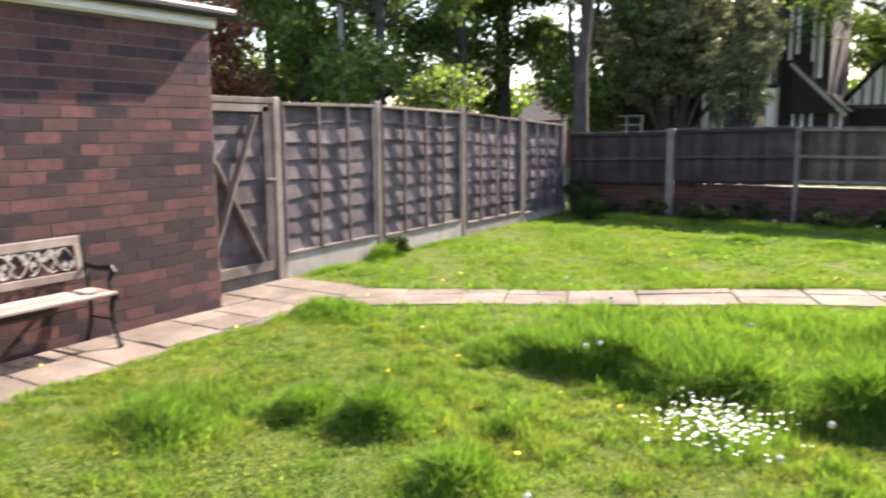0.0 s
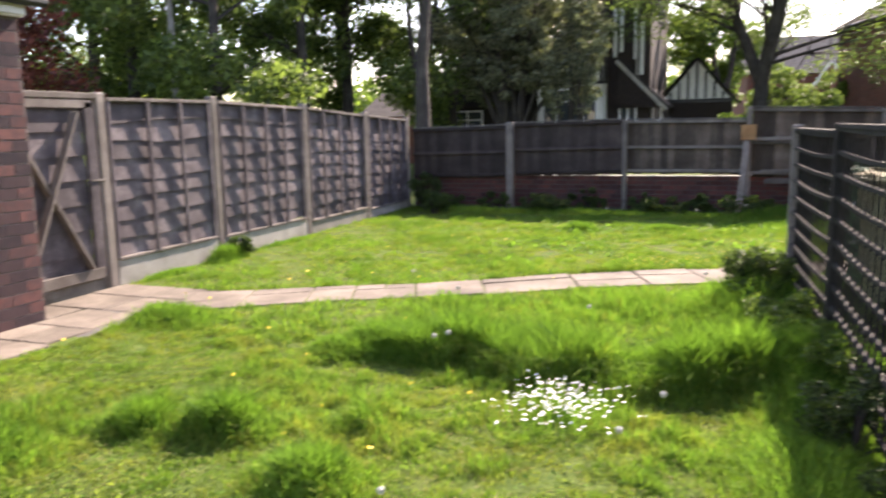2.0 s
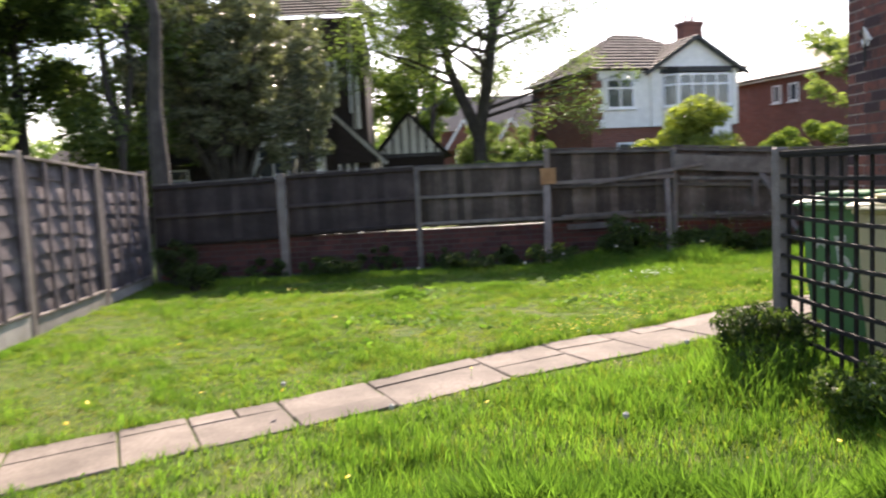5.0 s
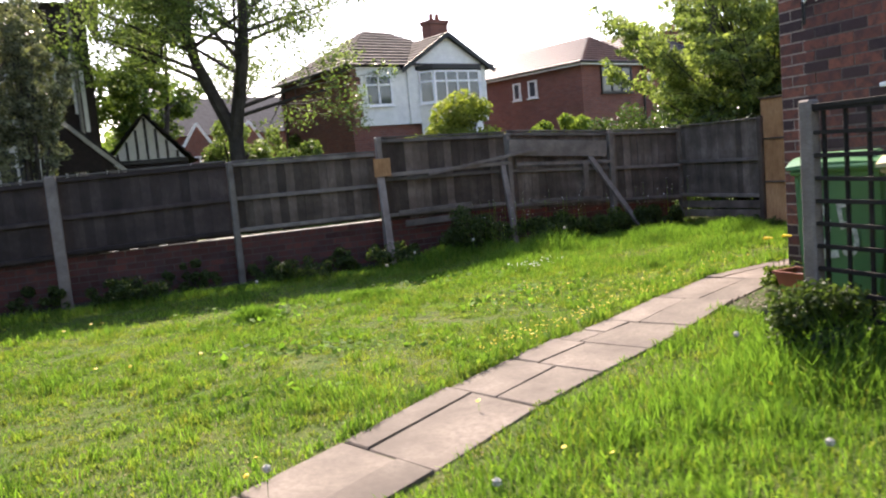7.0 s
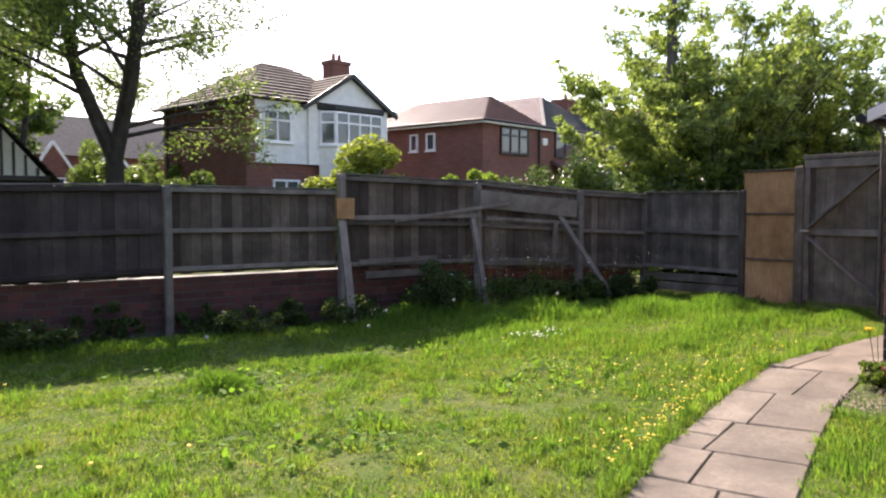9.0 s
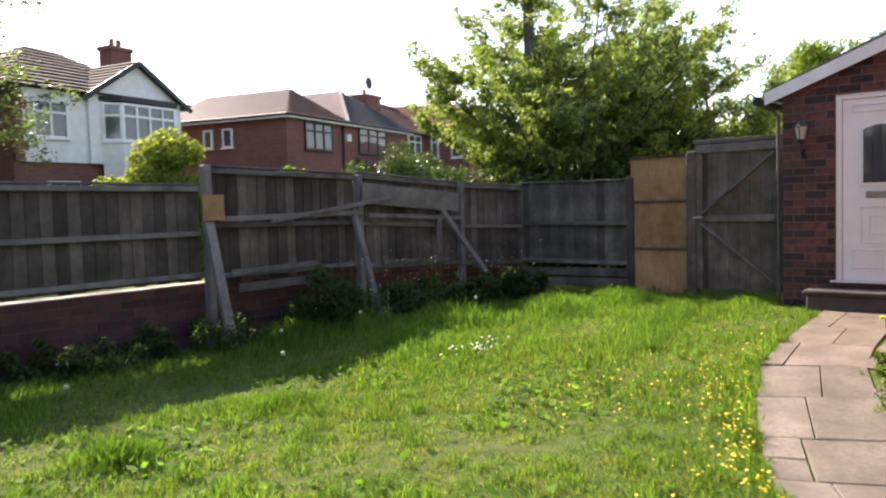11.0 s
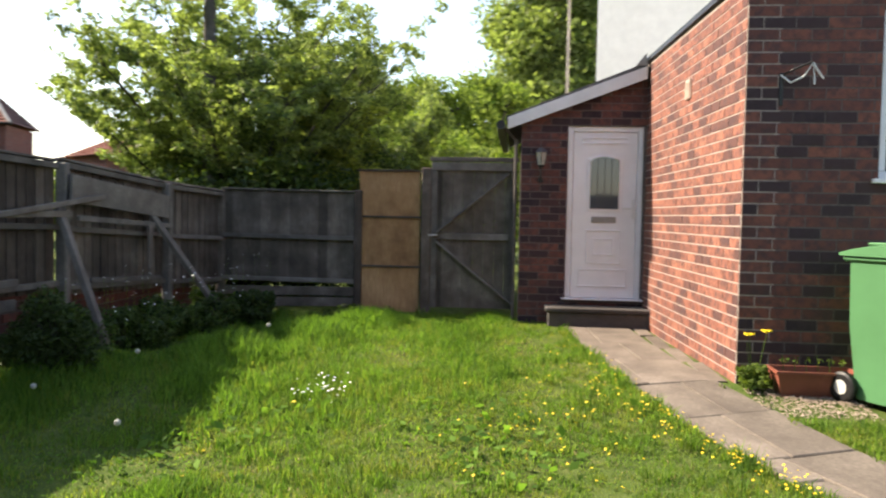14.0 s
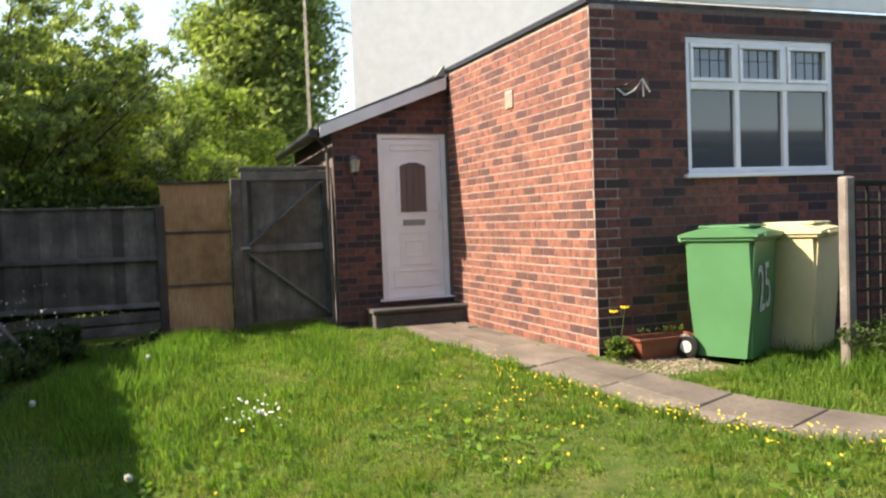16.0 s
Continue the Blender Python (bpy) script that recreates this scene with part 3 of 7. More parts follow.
def make_path():
    p = tagged(new("path"), "worn buff stone flag path crossing the lawn", "path", kind="structure")
    part("bedding", path_bed(), plain("path_dirt", (0.10, 0.08, 0.055), 0.95, var=0.3, scale=12, bump=0.5), p)
    rnd = random.Random(5)
    s = 0.0
    end = len(PATH) - 1
    k = 0
    while s < end - 0.05:
        step = min(0.62 + rnd.uniform(-0.1, 0.12), end - s)
        a, b = path_at(s), path_at(s + step)
        cut = 0.64 if k % 2 else 0.4
        if k % 3 == 2:
            cut = 0.78
        cut += rnd.uniform(-0.06, 0.06)
        def at(e, u):
            return (e[0] + (e[2] - e[0]) * u, e[1] + (e[3] - e[1]) * u)
        sk = rnd.uniform(-0.03, 0.03)
        slab_piece("slab", [at(a, 0), at(b, 0), at(b, cut + sk), at(a, cut)], p)
        if k % 5 == 3:
            mid = at([(a[i] + b[i]) / 2 for i in range(4)], cut + sk / 2)
            far_ = at([(a[i] + b[i]) / 2 for i in range(4)], 1)
            slab_piece("slab", [at(a, cut), mid, far_, at(a, 1)], p)
            slab_piece("slab", [mid, at(b, cut + sk), at(b, 1), far_], p)
        else:
            slab_piece("slab", [at(a, cut), at(b, cut + sk), at(b, 1), at(a, 1)], p)
        s += step
        k += 1
    q = tagged(new("patio"), "buff stone paving along the brick wall under the bench", "paving", kind="structure")
    y = -3.0
    k = 0
    part("bedding", cuboid((HX, -3.0, -0.2), (-4.72, 5.6, -0.128)), m_step, q)
    slab_piece("slab", [(-5.98, 5.03), (-5.5, 5.03), (-5.5, 5.42), (-5.98, 5.42)], q)
    xe = lambda yy: -4.75 + 0.12 * math.sin(yy * 0.9)
    while y < 6.4:
        d = 0.52 + rnd.uniform(-0.06, 0.1)
        cuts = [HX + 0.01, HX + (0.42 if k % 2 else 0.3), xe(y)]
        if y > 5.1:
            cuts = [-5.98, -5.3, -4.85 + (y - 5.1) * 0.05]
        for u0, u1 in zip(cuts, cuts[1:]):
            slab_piece("slab", [(u0, y), (u1, y), (u1 + rnd.uniform(-0.01, 0.01), y + d), (u0, y + d)], q)
        y += d
        k += 1


def path_bed():
    bm = bmesh.new()
    prev = None
    for q in range(5 * (len(PATH) - 1) + 1):
        r = path_at(min(q / 5, len(PATH) - 1.0001))
        a = bm.verts.new((r[0], r[1], float(gh(r[0], r[1])) - 0.008))
        b = bm.verts.new((r[2], r[3], float(gh(r[2], r[3])) - 0.008))
        if prev:
            bm.faces.new((prev[0], a, b, prev[1]))
        prev = (a, b)
    bmesh.ops.recalc_face_normals(bm, faces=bm.faces)
    if bm.faces[:][0].normal.z < 0:
        bmesh.ops.reverse_faces(bm, faces=bm.faces[:])
    return bm


make_path()

pe = tagged(new("pavement_edge"), "narrow grey mortar strip between the paving and the brick wall", "paving", kind="structure")
for k in range(4):
    xa, xb = EX + 0.02 + 0.78 * k, EX + 0.02 + 0.78 * (k + 1) - 0.008
    part("strip", cuboid((xa, EY + 0.05 * (k + 1) + 0.005, -0.3), (xb, EY + 0.05 * (k + 1) + 0.14, float(gh(np.array(xb), np.array(EY + 0.1))) + 0.012), 0.003), m_slab, pe)


# fences
def lap_panel(y0, y1, top0, top1, bottom, x=-6.03):
    """Waney-lap panel between two posts, facing east."""
    p = thing("lap_fence_panel", pose(x, y0, 0), "weathered grey overlapping-board fence panel above a concrete gravel board", "fence panel", "panels of the grey fence")
    L = y1 - y0
    tp = lambda y: top0 + (top1 - top0) * y / L
    n = 8
    for k in range(n):
        bm = bmesh.new()
        segs = 8
        rows = []
        zb0, zt0 = bottom + 0.02 + (top0 - bottom - 0.05) * k / n, bottom + 0.02 + (top0 - bottom - 0.05) * (k + 1.22) / n
        ph = random.uniform(0, 6)
        for i in range(segs + 1):
            y = L * i / segs
            w = 0.026 * math.sin(y * 2.2 + ph) + 0.008 * math.sin(y * 6 + ph * 2)
            dz = (tp(y) - top0) * (k + 1) / n
            zt = min(zt0 + dz, tp(y) - 0.02)
            zb = zb0 + w + dz
            xo = 0.004 * math.sin(y * 3 + ph)
            rows.append([bm.verts.new(v) for v in ((0.026 + xo, y, zb), (0.0 + xo, y, zt), (-0.009 + xo, y, zt), (0.017 + xo, y, zb))])
        for a, b in zip(rows, rows[1:]):
            for q in range(4):
                bm.faces.new((a[q], b[q], b[(q + 1) % 4], a[(q + 1) % 4]))
        bm.faces.new(rows[0]), bm.faces.new(rows[-1][::-1])
        bmesh.ops.recalc_face_normals(bm, faces=bm.faces)
        part("board", bm, m_lap, p)
    for f in ((0.34, 0.67) if y0 < 7 else (0.25, 0.5, 0.75)):
        y = L * f + random.uniform(-0.03, 0.03)
        part("batten", beam(bmesh.new(), (0.06, y + random.uniform(-0.02, 0.02), bottom + 0.01), (0.06, y, tp(y) - 0.04), 0.034, 0.05, (0, 1, 0), 0.003), m_lap, p)
    for y in (0.05, L - 0.05):
        part("stile", beam(bmesh.new(), (0.04, y, bottom), (0.04, y, tp(y) - 0.035), 0.036, 0.04, (0, 1, 0), 0.003), m_lap, p)
    part("top_rail", beam(bmesh.new(), (0.03, 0.03, top0 - 0.018), (0.03, L - 0.03, top1 - 0.018), 0.075, 0.036), m_rail, p)
    part("bottom_rail", beam(bmesh.new(), (0.045, 0.03, bottom + 0.012), (0.045, L - 0.03, bottom + 0.012), 0.05, 0.03), m_rail, p)
    g = thing("gravel_board", pose(x, y0, 0), "pale concrete gravel board at the foot of the fence", "gravel board", "gravel boards")
    part("body", cuboid((-0.01, 0.02, -0.25), (0.05, L - 0.02, bottom - 0.008), 0.006), m_conc, g)


def post(x, y, top, mat, name, label, w=0.11, d=0.10, lean=(0, 0), group="fence posts"):
    p = thing(name, pose(x, y, -0.3), label, "fence post", group)
    bm = beam(bmesh.new(), (0, 0, 0), (lean[0], lean[1], top + 0.3), w, d, (0, 1, 0), 0.012)
    part("shaft", bm, mat, p)
    return p


LP = [6.35, 8.2, 10.38, 12.45, 14.3]
LTOP = [1.84, 1.85, 1.80, 1.70, 1.62]
for y, tz in zip(LP, LTOP):
    post(-6.02, y, tz + 0.02, m_rail, "concrete_fence_post", "pale weathered slotted fence post between grey panels", 0.10, 0.115)
for k in range(4):
    lap_panel(LP[k] + 0.055, LP[k + 1] - 0.055, LTOP[k] - 0.03, LTOP[k + 1] - 0.03, (0.14, 0.12, 0.06, 0.02)[k])


def side_gate():
    g = thing("garden_gate", pose(-6.02, 5.15, 0), "weathered grey overlapping-board gate with crossed braces and a latch", "gate")
    L = 1.13
    n = 7
    z0, z1 = 0.02, 1.72
    for k in range(n):
        bm = bmesh.new()
        zb, zt = z0 + (z1 - z0) * k / n, z0 + (z1 - z0) * min(n, k + 1.2) / n
        box(bm, (-0.012, 0.02, zb), (0.0, L - 0.16, zt))
        for v in bm.verts:
            v.co.x += 0.024 * (zt - v.co.z) / (zt - zb)
            v.co.z += 0.012 * math.sin(v.co.y * 4 + k) if v.co.z < zb + 0.01 else 0
        part("board", bm, m_lap, g)
    part("brace", beam(bmesh.new(), (0.045, 0.02, 1.66), (0.045, L - 0.22, 0.12), 0.085, 0.03), m_rail, g)
    part("brace", beam(bmesh.new(), (0.078, 0.1, 0.08), (0.078, L - 0.3, 1.66), 0.085, 0.03), m_rail, g)
    part("top_rail", cuboid((0.0, 0.0, z1 - 0.02), (0.05, L - 0.05, z1 + 0.06), 0.004), m_rail, g)
    part("bottom_rail", cuboid((0.02, 0.0, z0 - 0.02), (0.055, L - 0.06, z0 + 0.09), 0.004), m_rail, g)
    part("kick_board", cuboid((-0.01, 0.0, z0 - 0.16), (0.015, L - 0.03, z0 - 0.022), 0.003), m_rail_dark, g)
    part("stile", cuboid((0.0, L - 0.15, z0), (0.05, L - 0.03, z1 + 0.04), 0.005), m_lap, g)
    lt = part("latch", cuboid((0.051, L - 0.12, 0.98), (0.06, L + 0.05, 1.0), 0.002), m_rail, g, "rusty pale latch")
    part("lintel", cuboid((-0.05, -0.1, z1 + 0.07), (0.055, L - 0.0, z1 + 0.13), 0.006), m_rail, g)
    return g


side_gate()

# close-boarded fence: feather edge boards on rails, over a low brick wall
def close_bay(a, b, top_a, top_b, bot_a, bot_b, label, rails=(0.06, 0.5, 0.97), group="bays of the board fence", board=0.115, proud=None, mat=None):
    """A bay from a to b (x, y), its boards behind the rails; the garden is on the right of a to b."""
    A, B = Vector((*a, 0)), Vector((*b, 0))
    L = (B - A).length
    d = (B - A).normalized()
    m = Matrix((d, Vector((-d.y, d.x, 0)), Vector((0, 0, 1)))).transposed().to_4x4()
    m.translation = A
    p = thing("board_fence_bay", m, label, "fence panel", group)
    n = int(L / board)
    for k in range(n):
        u0, u1 = L * k / n, L * (k + 1) / n
        f = (k + 0.5) / n
        zt = top_a + (top_b - top_a) * f + random.uniform(-0.006, 0.006)
        zb = bot_a + (bot_b - bot_a) * f + random.uniform(-0.01, 0.01)
        bm = bmesh.new()
        t = random.uniform(-0.003, 0.003)
        vs = [bm.verts.new(v) for v in ((u0, 0.0 + t, zb), (u1 + 0.012, 0.010 + t, zb), (u1 + 0.012, 0.018 + t, zb), (u0, 0.014 + t, zb),
                                        (u0, 0.0 + t, zt), (u1 + 0.012, 0.010 + t, zt), (u1 + 0.012, 0.018 + t, zt), (u0, 0.014 + t, zt))]
        for q in ((3, 2, 1, 0), (4, 5, 6, 7), (0, 1, 5, 4), (1, 2, 6, 5), (2, 3, 7, 6), (3, 0, 4, 7)):
            bm.faces.new([vs[i] for i in q])
        part("board", bm, mat or m_board, p)
    for r in rails:
        za, zb = bot_a + (top_a - bot_a) * r, bot_b + (top_b - bot_b) * r
        part("rail", beam(bmesh.new(), (0.0, -0.028, za), (L, -0.028, zb), 0.05, 0.05), (mat or m_board) if proud is None else m_rail_dark, p)
    part("capping", beam(bmesh.new(), (-0.01, 0.0, top_a + 0.016), (L + 0.01, 0.0, top_b + 0.016), 0.07, 0.022), m_rail_dark, p)
    return p


BLAB = "dark brown vertical-board fence bay over a low brick wall"
BAYS = [((-5.9, 14.38), (-3.98, 14.38), 1.40, 1.44, 0.44, 0.47), ((-3.86, 14.38), (-1.86, 14.40), 1.47, 1.50, 0.50, 0.535),
        ((-1.78, 14.40), (0.18, 14.38), 1.49, 1.47, 0.545, 0.545), ((0.28, 14.38), (2.2, 14.30), 1.66, 1.60, 0.50, 0.49),
        ((2.26, 14.30), (3.95, 14.15), 1.62, 1.5, 0.44, 0.38), ((3.98, 14.15), (5.22, 14.0), 1.5, 1.45, 0.36, 0.3)]
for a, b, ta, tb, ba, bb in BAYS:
    close_bay(a, b, ta, tb, ba, bb, BLAB, proud=None if a[0] < -2 else True, mat=m_board_dark if a[0] < -2 else m_board_grey if a[0] > 2 else None)
for x, y, tz, lab in ((-3.92, 14.28, 1.50, "pale grey"), (-1.82, 14.32, 1.50, "grey"), (0.23, 14.30, 1.68, "grey"), (2.23, 14.24, 1.6, "dark grey")):
    post(x, y, tz, m_rail if x < -3 or 0 < x < 1 else m_rail_dark, "wooden_fence_post", lab + " upright post of the board fence", 0.13 if x < -3 else 0.08, 0.1)
close_bay((5.22, 13.96), (5.22, 12.28), 1.48, 1.46, 0.36, 0.35, "dark grey-brown vertical-board fence bay with two loose bottom boards", rails=(0.03, 0.5), mat=m_board_grey, proud=True)
lb = thing("loose_boards", pose(0, 0, 0), "two grey-brown horizontal boards at the foot of the corner fence", "fence board")
for za, zb in ((0.10, 0.13), (0.24, 0.26)):
    part("board", beam(bmesh.new(), (5.19, 13.95, za), (5.19, 12.3, zb), 0.11, 0.02, (1, 0, 0)), m_board_grey, lb)
post(3.965, 14.10, 1.5, m_rail_dark, "wooden_fence_post", "dark grey upright post of the board fence", 0.09, 0.09)
post(5.235, 13.99, 1.48, m_board_grey, "wooden_fence_post", "weathered square post at the fence corner", 0.10, 0.10)
post(5.2, 12.25, 1.5, m_board, "wooden_fence_post", "dark weathered post beside the plywood sheet", 0.09, 0.09)


def ply_screen():
    p = thing("plywood_screen", pose(5.20, 11.50, 0.02), "stacked orange-brown plywood pieces filling a gap in the fence", "fence panel")
    z = 0.0
    for h in (0.56, 0.60, 0.56):
        part("sheet", cuboid((0, 0, z + 0.006), (0.018, 0.74, z + h), 0.002), m_ply, p)
        part("rail", cuboid((-0.02, -0.02, z + h - 0.012), (-0.001, 0.76, z + h + 0.012), 0.002), m_board, p, "dark rail between sheets")
        z += h


ply_screen()
post(5.2, 11.42, 1.78, m_board, "wooden_fence_post", "dark gate post beside the plywood sheet", 0.12, 0.12)


def board_gate():
    g = thing("board_gate", pose(5.2, 10.35, 0.10), "dark weathered vertical-board gate with a k-shaped brace", "gate")
    L, H = 1.01, 1.72
    n = 8
    for k in range(n):
        bm = cuboid((0.0, L * k / n + 0.001, 0), (0.018, L * (k + 1) / n - 0.001, H + random.uniform(-0.01, 0)), 0.002)
        part("board", bm, m_board_grey, g)
    part("top_rail", cuboid((-0.035, 0, H - 0.07), (-0.001, L, H + 0.03), 0.004), m_rail_dark, g)
    part("middle_rail", cuboid((-0.035, 0.08, 0.82), (-0.001, L - 0.0, 0.90), 0.004), m_rail_dark, g)
    part("stile", cuboid((-0.036, 0, 0.0), (-0.001, 0.07, H - 0.075), 0.004), m_rail_dark, g)
    part("stile", cuboid((-0.036, L - 0.07, 0.0), (-0.001, L, H - 0.075), 0.004), m_rail_dark, g)
    part("brace", beam(bmesh.new(), (-0.05, 0.08, H - 0.1), (-0.05, L - 0.06, 0.90), 0.07, 0.025), m_rail_dark, g)
    part("brace", beam(bmesh.new(), (-0.05, 0.03, 0.06), (-0.05, L - 0.06, 0.80), 0.07, 0.025), m_rail_dark, g)
    part("latch", cuboid((-0.07, L - 0.08, 0.86), (-0.037, L + 0.03, 0.885), 0.003), m_conc, g, "pale metal latch")
    part("lintel", cuboid((-0.04, -0.03, H + 0.04), (0.05, L + 0.02, H + 0.09), 0.004), m_rail_dark, g)


board_gate()


def prop(a, b, w=0.075):
    p = thing("timber_prop", pose(*a), "grey timber prop leaning against the sagging fence", "fence prop", "fence props")
    part("shaft", beam(bmesh.new(), (0, 0, 0), Vector(b) - Vector(a), w, 0.05, (0, 1, 0)), m_rail, p)
    return p


prop((0.10, 13.78, -0.05), (0.20, 14.24, 1.12), 0.10)
prop((1.95, 13.66, 0.0), (2.1, 14.2, 1.2))
prop((3.95, 13.4, 0.0), (3.55, 14.08, 1.15))
blk = thing("wooden_block", pose(0.22, 14.20, 1.13), "small square of orange plywood nailed to a fence post", "board")
part("board", cuboid((-0.12, -0.03, 0), (0.12, -0.005, 0.25), 0.003), m_ply, blk)
rl = thing("loose_rail", pose(0, 0, 0), "grey rails nailed across the sagging fence bay", "fence rail")
for a, b, w in (((0.30, 14.22, 1.14), (2.2, 14.15, 1.16), 0.055), ((0.9, 14.17, 1.10), (2.62, 14.08, 1.32), 0.045), ((2.2, 14.15, 1.38), (3.85, 14.04, 1.24), 0.24), ((2.3, 14.14, 1.12), (3.9, 14.02, 1.04), 0.05)):
    part("rail", beam(bmesh.new(), a, b, 0.03, w), m_rail if a[0] < 2 else m_rail_dark, rl)
fb = thing("loose_boards", pose(0, 0, 0), "pale split rail and grey boards low on the fence", "fence board")
for a, b, w in (((0.42, 14.22, 0.60), (1.55, 14.20, 0.62), 0.06), ((0.50, 14.21, 0.44), (1.5, 14.19, 0.45), 0.09), ((2.5, 14.14, 0.56), (3.7, 14.05, 0.50), 0.05)):
    part("board", beam(bmesh.new(), a, b, 0.025, w), m_rail_dark, fb)
ub = thing("loose_boards", pose(0, 0, 0), "short grey upright offcut nailed to the sagging fence bay", "fence board")
part("board", beam(bmesh.new(), (3.45, 14.05, 0.62), (3.45, 14.04, 1.05), 0.09, 0.02, (0, 1, 0)), m_rail, ub)


def plinth():
    w = tagged(new("wall_low"), "dark old red brick low wall under the board fence", "wall", kind="structure")
    part("core", cuboid((-5.9, 14.47, -0.25), (5.4, 14.66, 0.49)), m_step, w)
    for k in range(6):
        part("coping", cuboid((-5.9 + 1.88 * k, 14.462, 0.491), (-5.9 + 1.88 * (k + 1) - 0.01, 14.67, 0.506 + 0.003 * (k % 2)), 0.003), m_conc, w, "pale mortar bed on top of the low wall")
    for i in range(7):
        for k in range(int(11.3 / 0.225)):
            x = -5.9 + k * 0.225 + (0.112 if i % 2 else 0)
            me = plinth_brick
            shared("brick", me, pose(x, 14.462, -0.07 + i * 0.083), w)


plinth_brick = bpy.data.meshes.new("brick")
_b = cuboid((0.006, 0, 0), (0.219, 0.05, 0.07))
_b.to_mesh(plinth_brick)
_b.free()
plinth_brick.materials.append(brick_mat("dark_old_brick", [(0.0, (0.05, 0.022, 0.02)), (1.0, (0.13, 0.048, 0.04))]))


# trellis
def trellis_panel(a, b, top, nx, nz, label, z0=0.0):
    A, B = Vector((*a, 0)), Vector((*b, 0))
    L = (B - A).length
    d = (B - A).normalized()
    m = Matrix((d, Vector((-d.y, d.x, 0)), Vector((0, 0, 1)))).transposed().to_4x4()
    m.translation = A
    p = thing("lattice_screen", m, label, "trellis", "trellis panels")
    for k in range(nx + 1):
        u = 0.05 + (L - 0.1) * k / nx
        part("upright", cuboid((u - 0.012, 0.002, z0), (u + 0.012, 0.02, top - 0.02), 0.002, 0.001), m_dark_wood, p)
    for k in range(nz + 1):
        z = z0 + 0.02 + (top - 0.04 - z0) * k / nz
        bm = bmesh.new()
        prev = None
        n = 6
        for i in range(n + 1):
            u = L * i / n
            zz = z - 0.02 * math.sin(math.pi * u / L) * (1 if k % 2 else 0.5)
            ring = [bm.verts.new(v) for v in ((u, -0.024, zz - 0.012), (u, 0.0, zz - 0.012), (u, 0.0, zz + 0.012), (u, -0.024, zz + 0.012))]
            if prev:
                for q in range(4):
                    bm.faces.new((prev[q], ring[q], ring[(q + 1) % 4], prev[(q + 1) % 4]))
            else:
                bm.faces.new(ring[::-1])
            prev = ring
        bm.faces.new(prev)
        part("rung", bm, m_dark_wood, p)
    part("top_rail", cuboid((0, -0.03, top - 0.018), (L, 0.03, top + 0.012), 0.003), m_dark_wood, p)
    return p


TLAB = "dark weathered square-lattice trellis panel, slightly sagging"
trellis_panel((0.5, 7.22), (0.62, 5.44), 1.38, 12, 10, TLAB)
trellis_panel((0.62, 5.36), (0.70, 3.62), 1.42, 12, 10, TLAB)
trellis_panel((0.72, 3.5), (1.05, 2.15), 1.47, 3, 8, TLAB)
post(0.5, 7.26, 1.42, m_rail, "trellis_post", "pale weathered square post at the end of the trellis", 0.09, 0.09, group="trellis posts")
post(0.62, 5.4, 1.44, m_dark_wood, "trellis_post", "dark stained square post between trellis panels", 0.08, 0.08, group="trellis posts")
post(0.71, 3.56, 1.55, m_dark_wood, "trellis_post", "thick dark post with white cord hung on it", 0.12, 0.12, group="trellis posts")
post(1.06, 2.1, 1.62, m_dark_wood, "trellis_post", "dark post beside the white frame", 0.09, 0.09, group="trellis posts")


# trees
m_leaf_holly = leafy("holly_leaves", (0.045, 0.058, 0.036), (0.22, 0.235, 0.16), 0.35, 0.3)
m_leaf_young = leafy("young_yellow_leaves", (0.09, 0.13, 0.03), (0.26, 0.29, 0.07), 0.6)
def leaf_cloud(centres, radii, count, size, seed, flat=0.75):
    """Small leaves scattered in uneven clumps; returns verts for quads."""
    rng = np.random.default_rng(seed)
    centres, radii = np.asarray(centres, float), np.asarray(radii, float)
    w = radii ** 2
    idx = rng.choice(len(centres), count, p=w / w.sum())
    d = rng.normal(size=(count, 3))
    d /= np.linalg.norm(d, axis=1)[:, None]
    r = radii[idx] * rng.uniform(0.25, 1.05, count) ** 0.6
    p = centres[idx] + d * r[:, None] * np.array([1, 1, flat])
    n = rng.normal(size=(count, 3)) + np.array([0, 0, 0.7])
    n /= np.linalg.norm(n, axis=1)[:, None]
    u = np.cross(n, rng.normal(size=(count, 3)))
    u /= np.linalg.norm(u, axis=1)[:, None]
    v = np.cross(n, u)
    s = size * rng.uniform(0.6, 1.4, count)[:, None]
    q = np.stack([p - u * s, p + v * s * 0.45 - u * 0.1 * s, p + u * s, p - v * s * 0.45 - u * 0.1 * s], 1)
    return q.reshape(-1, 3)


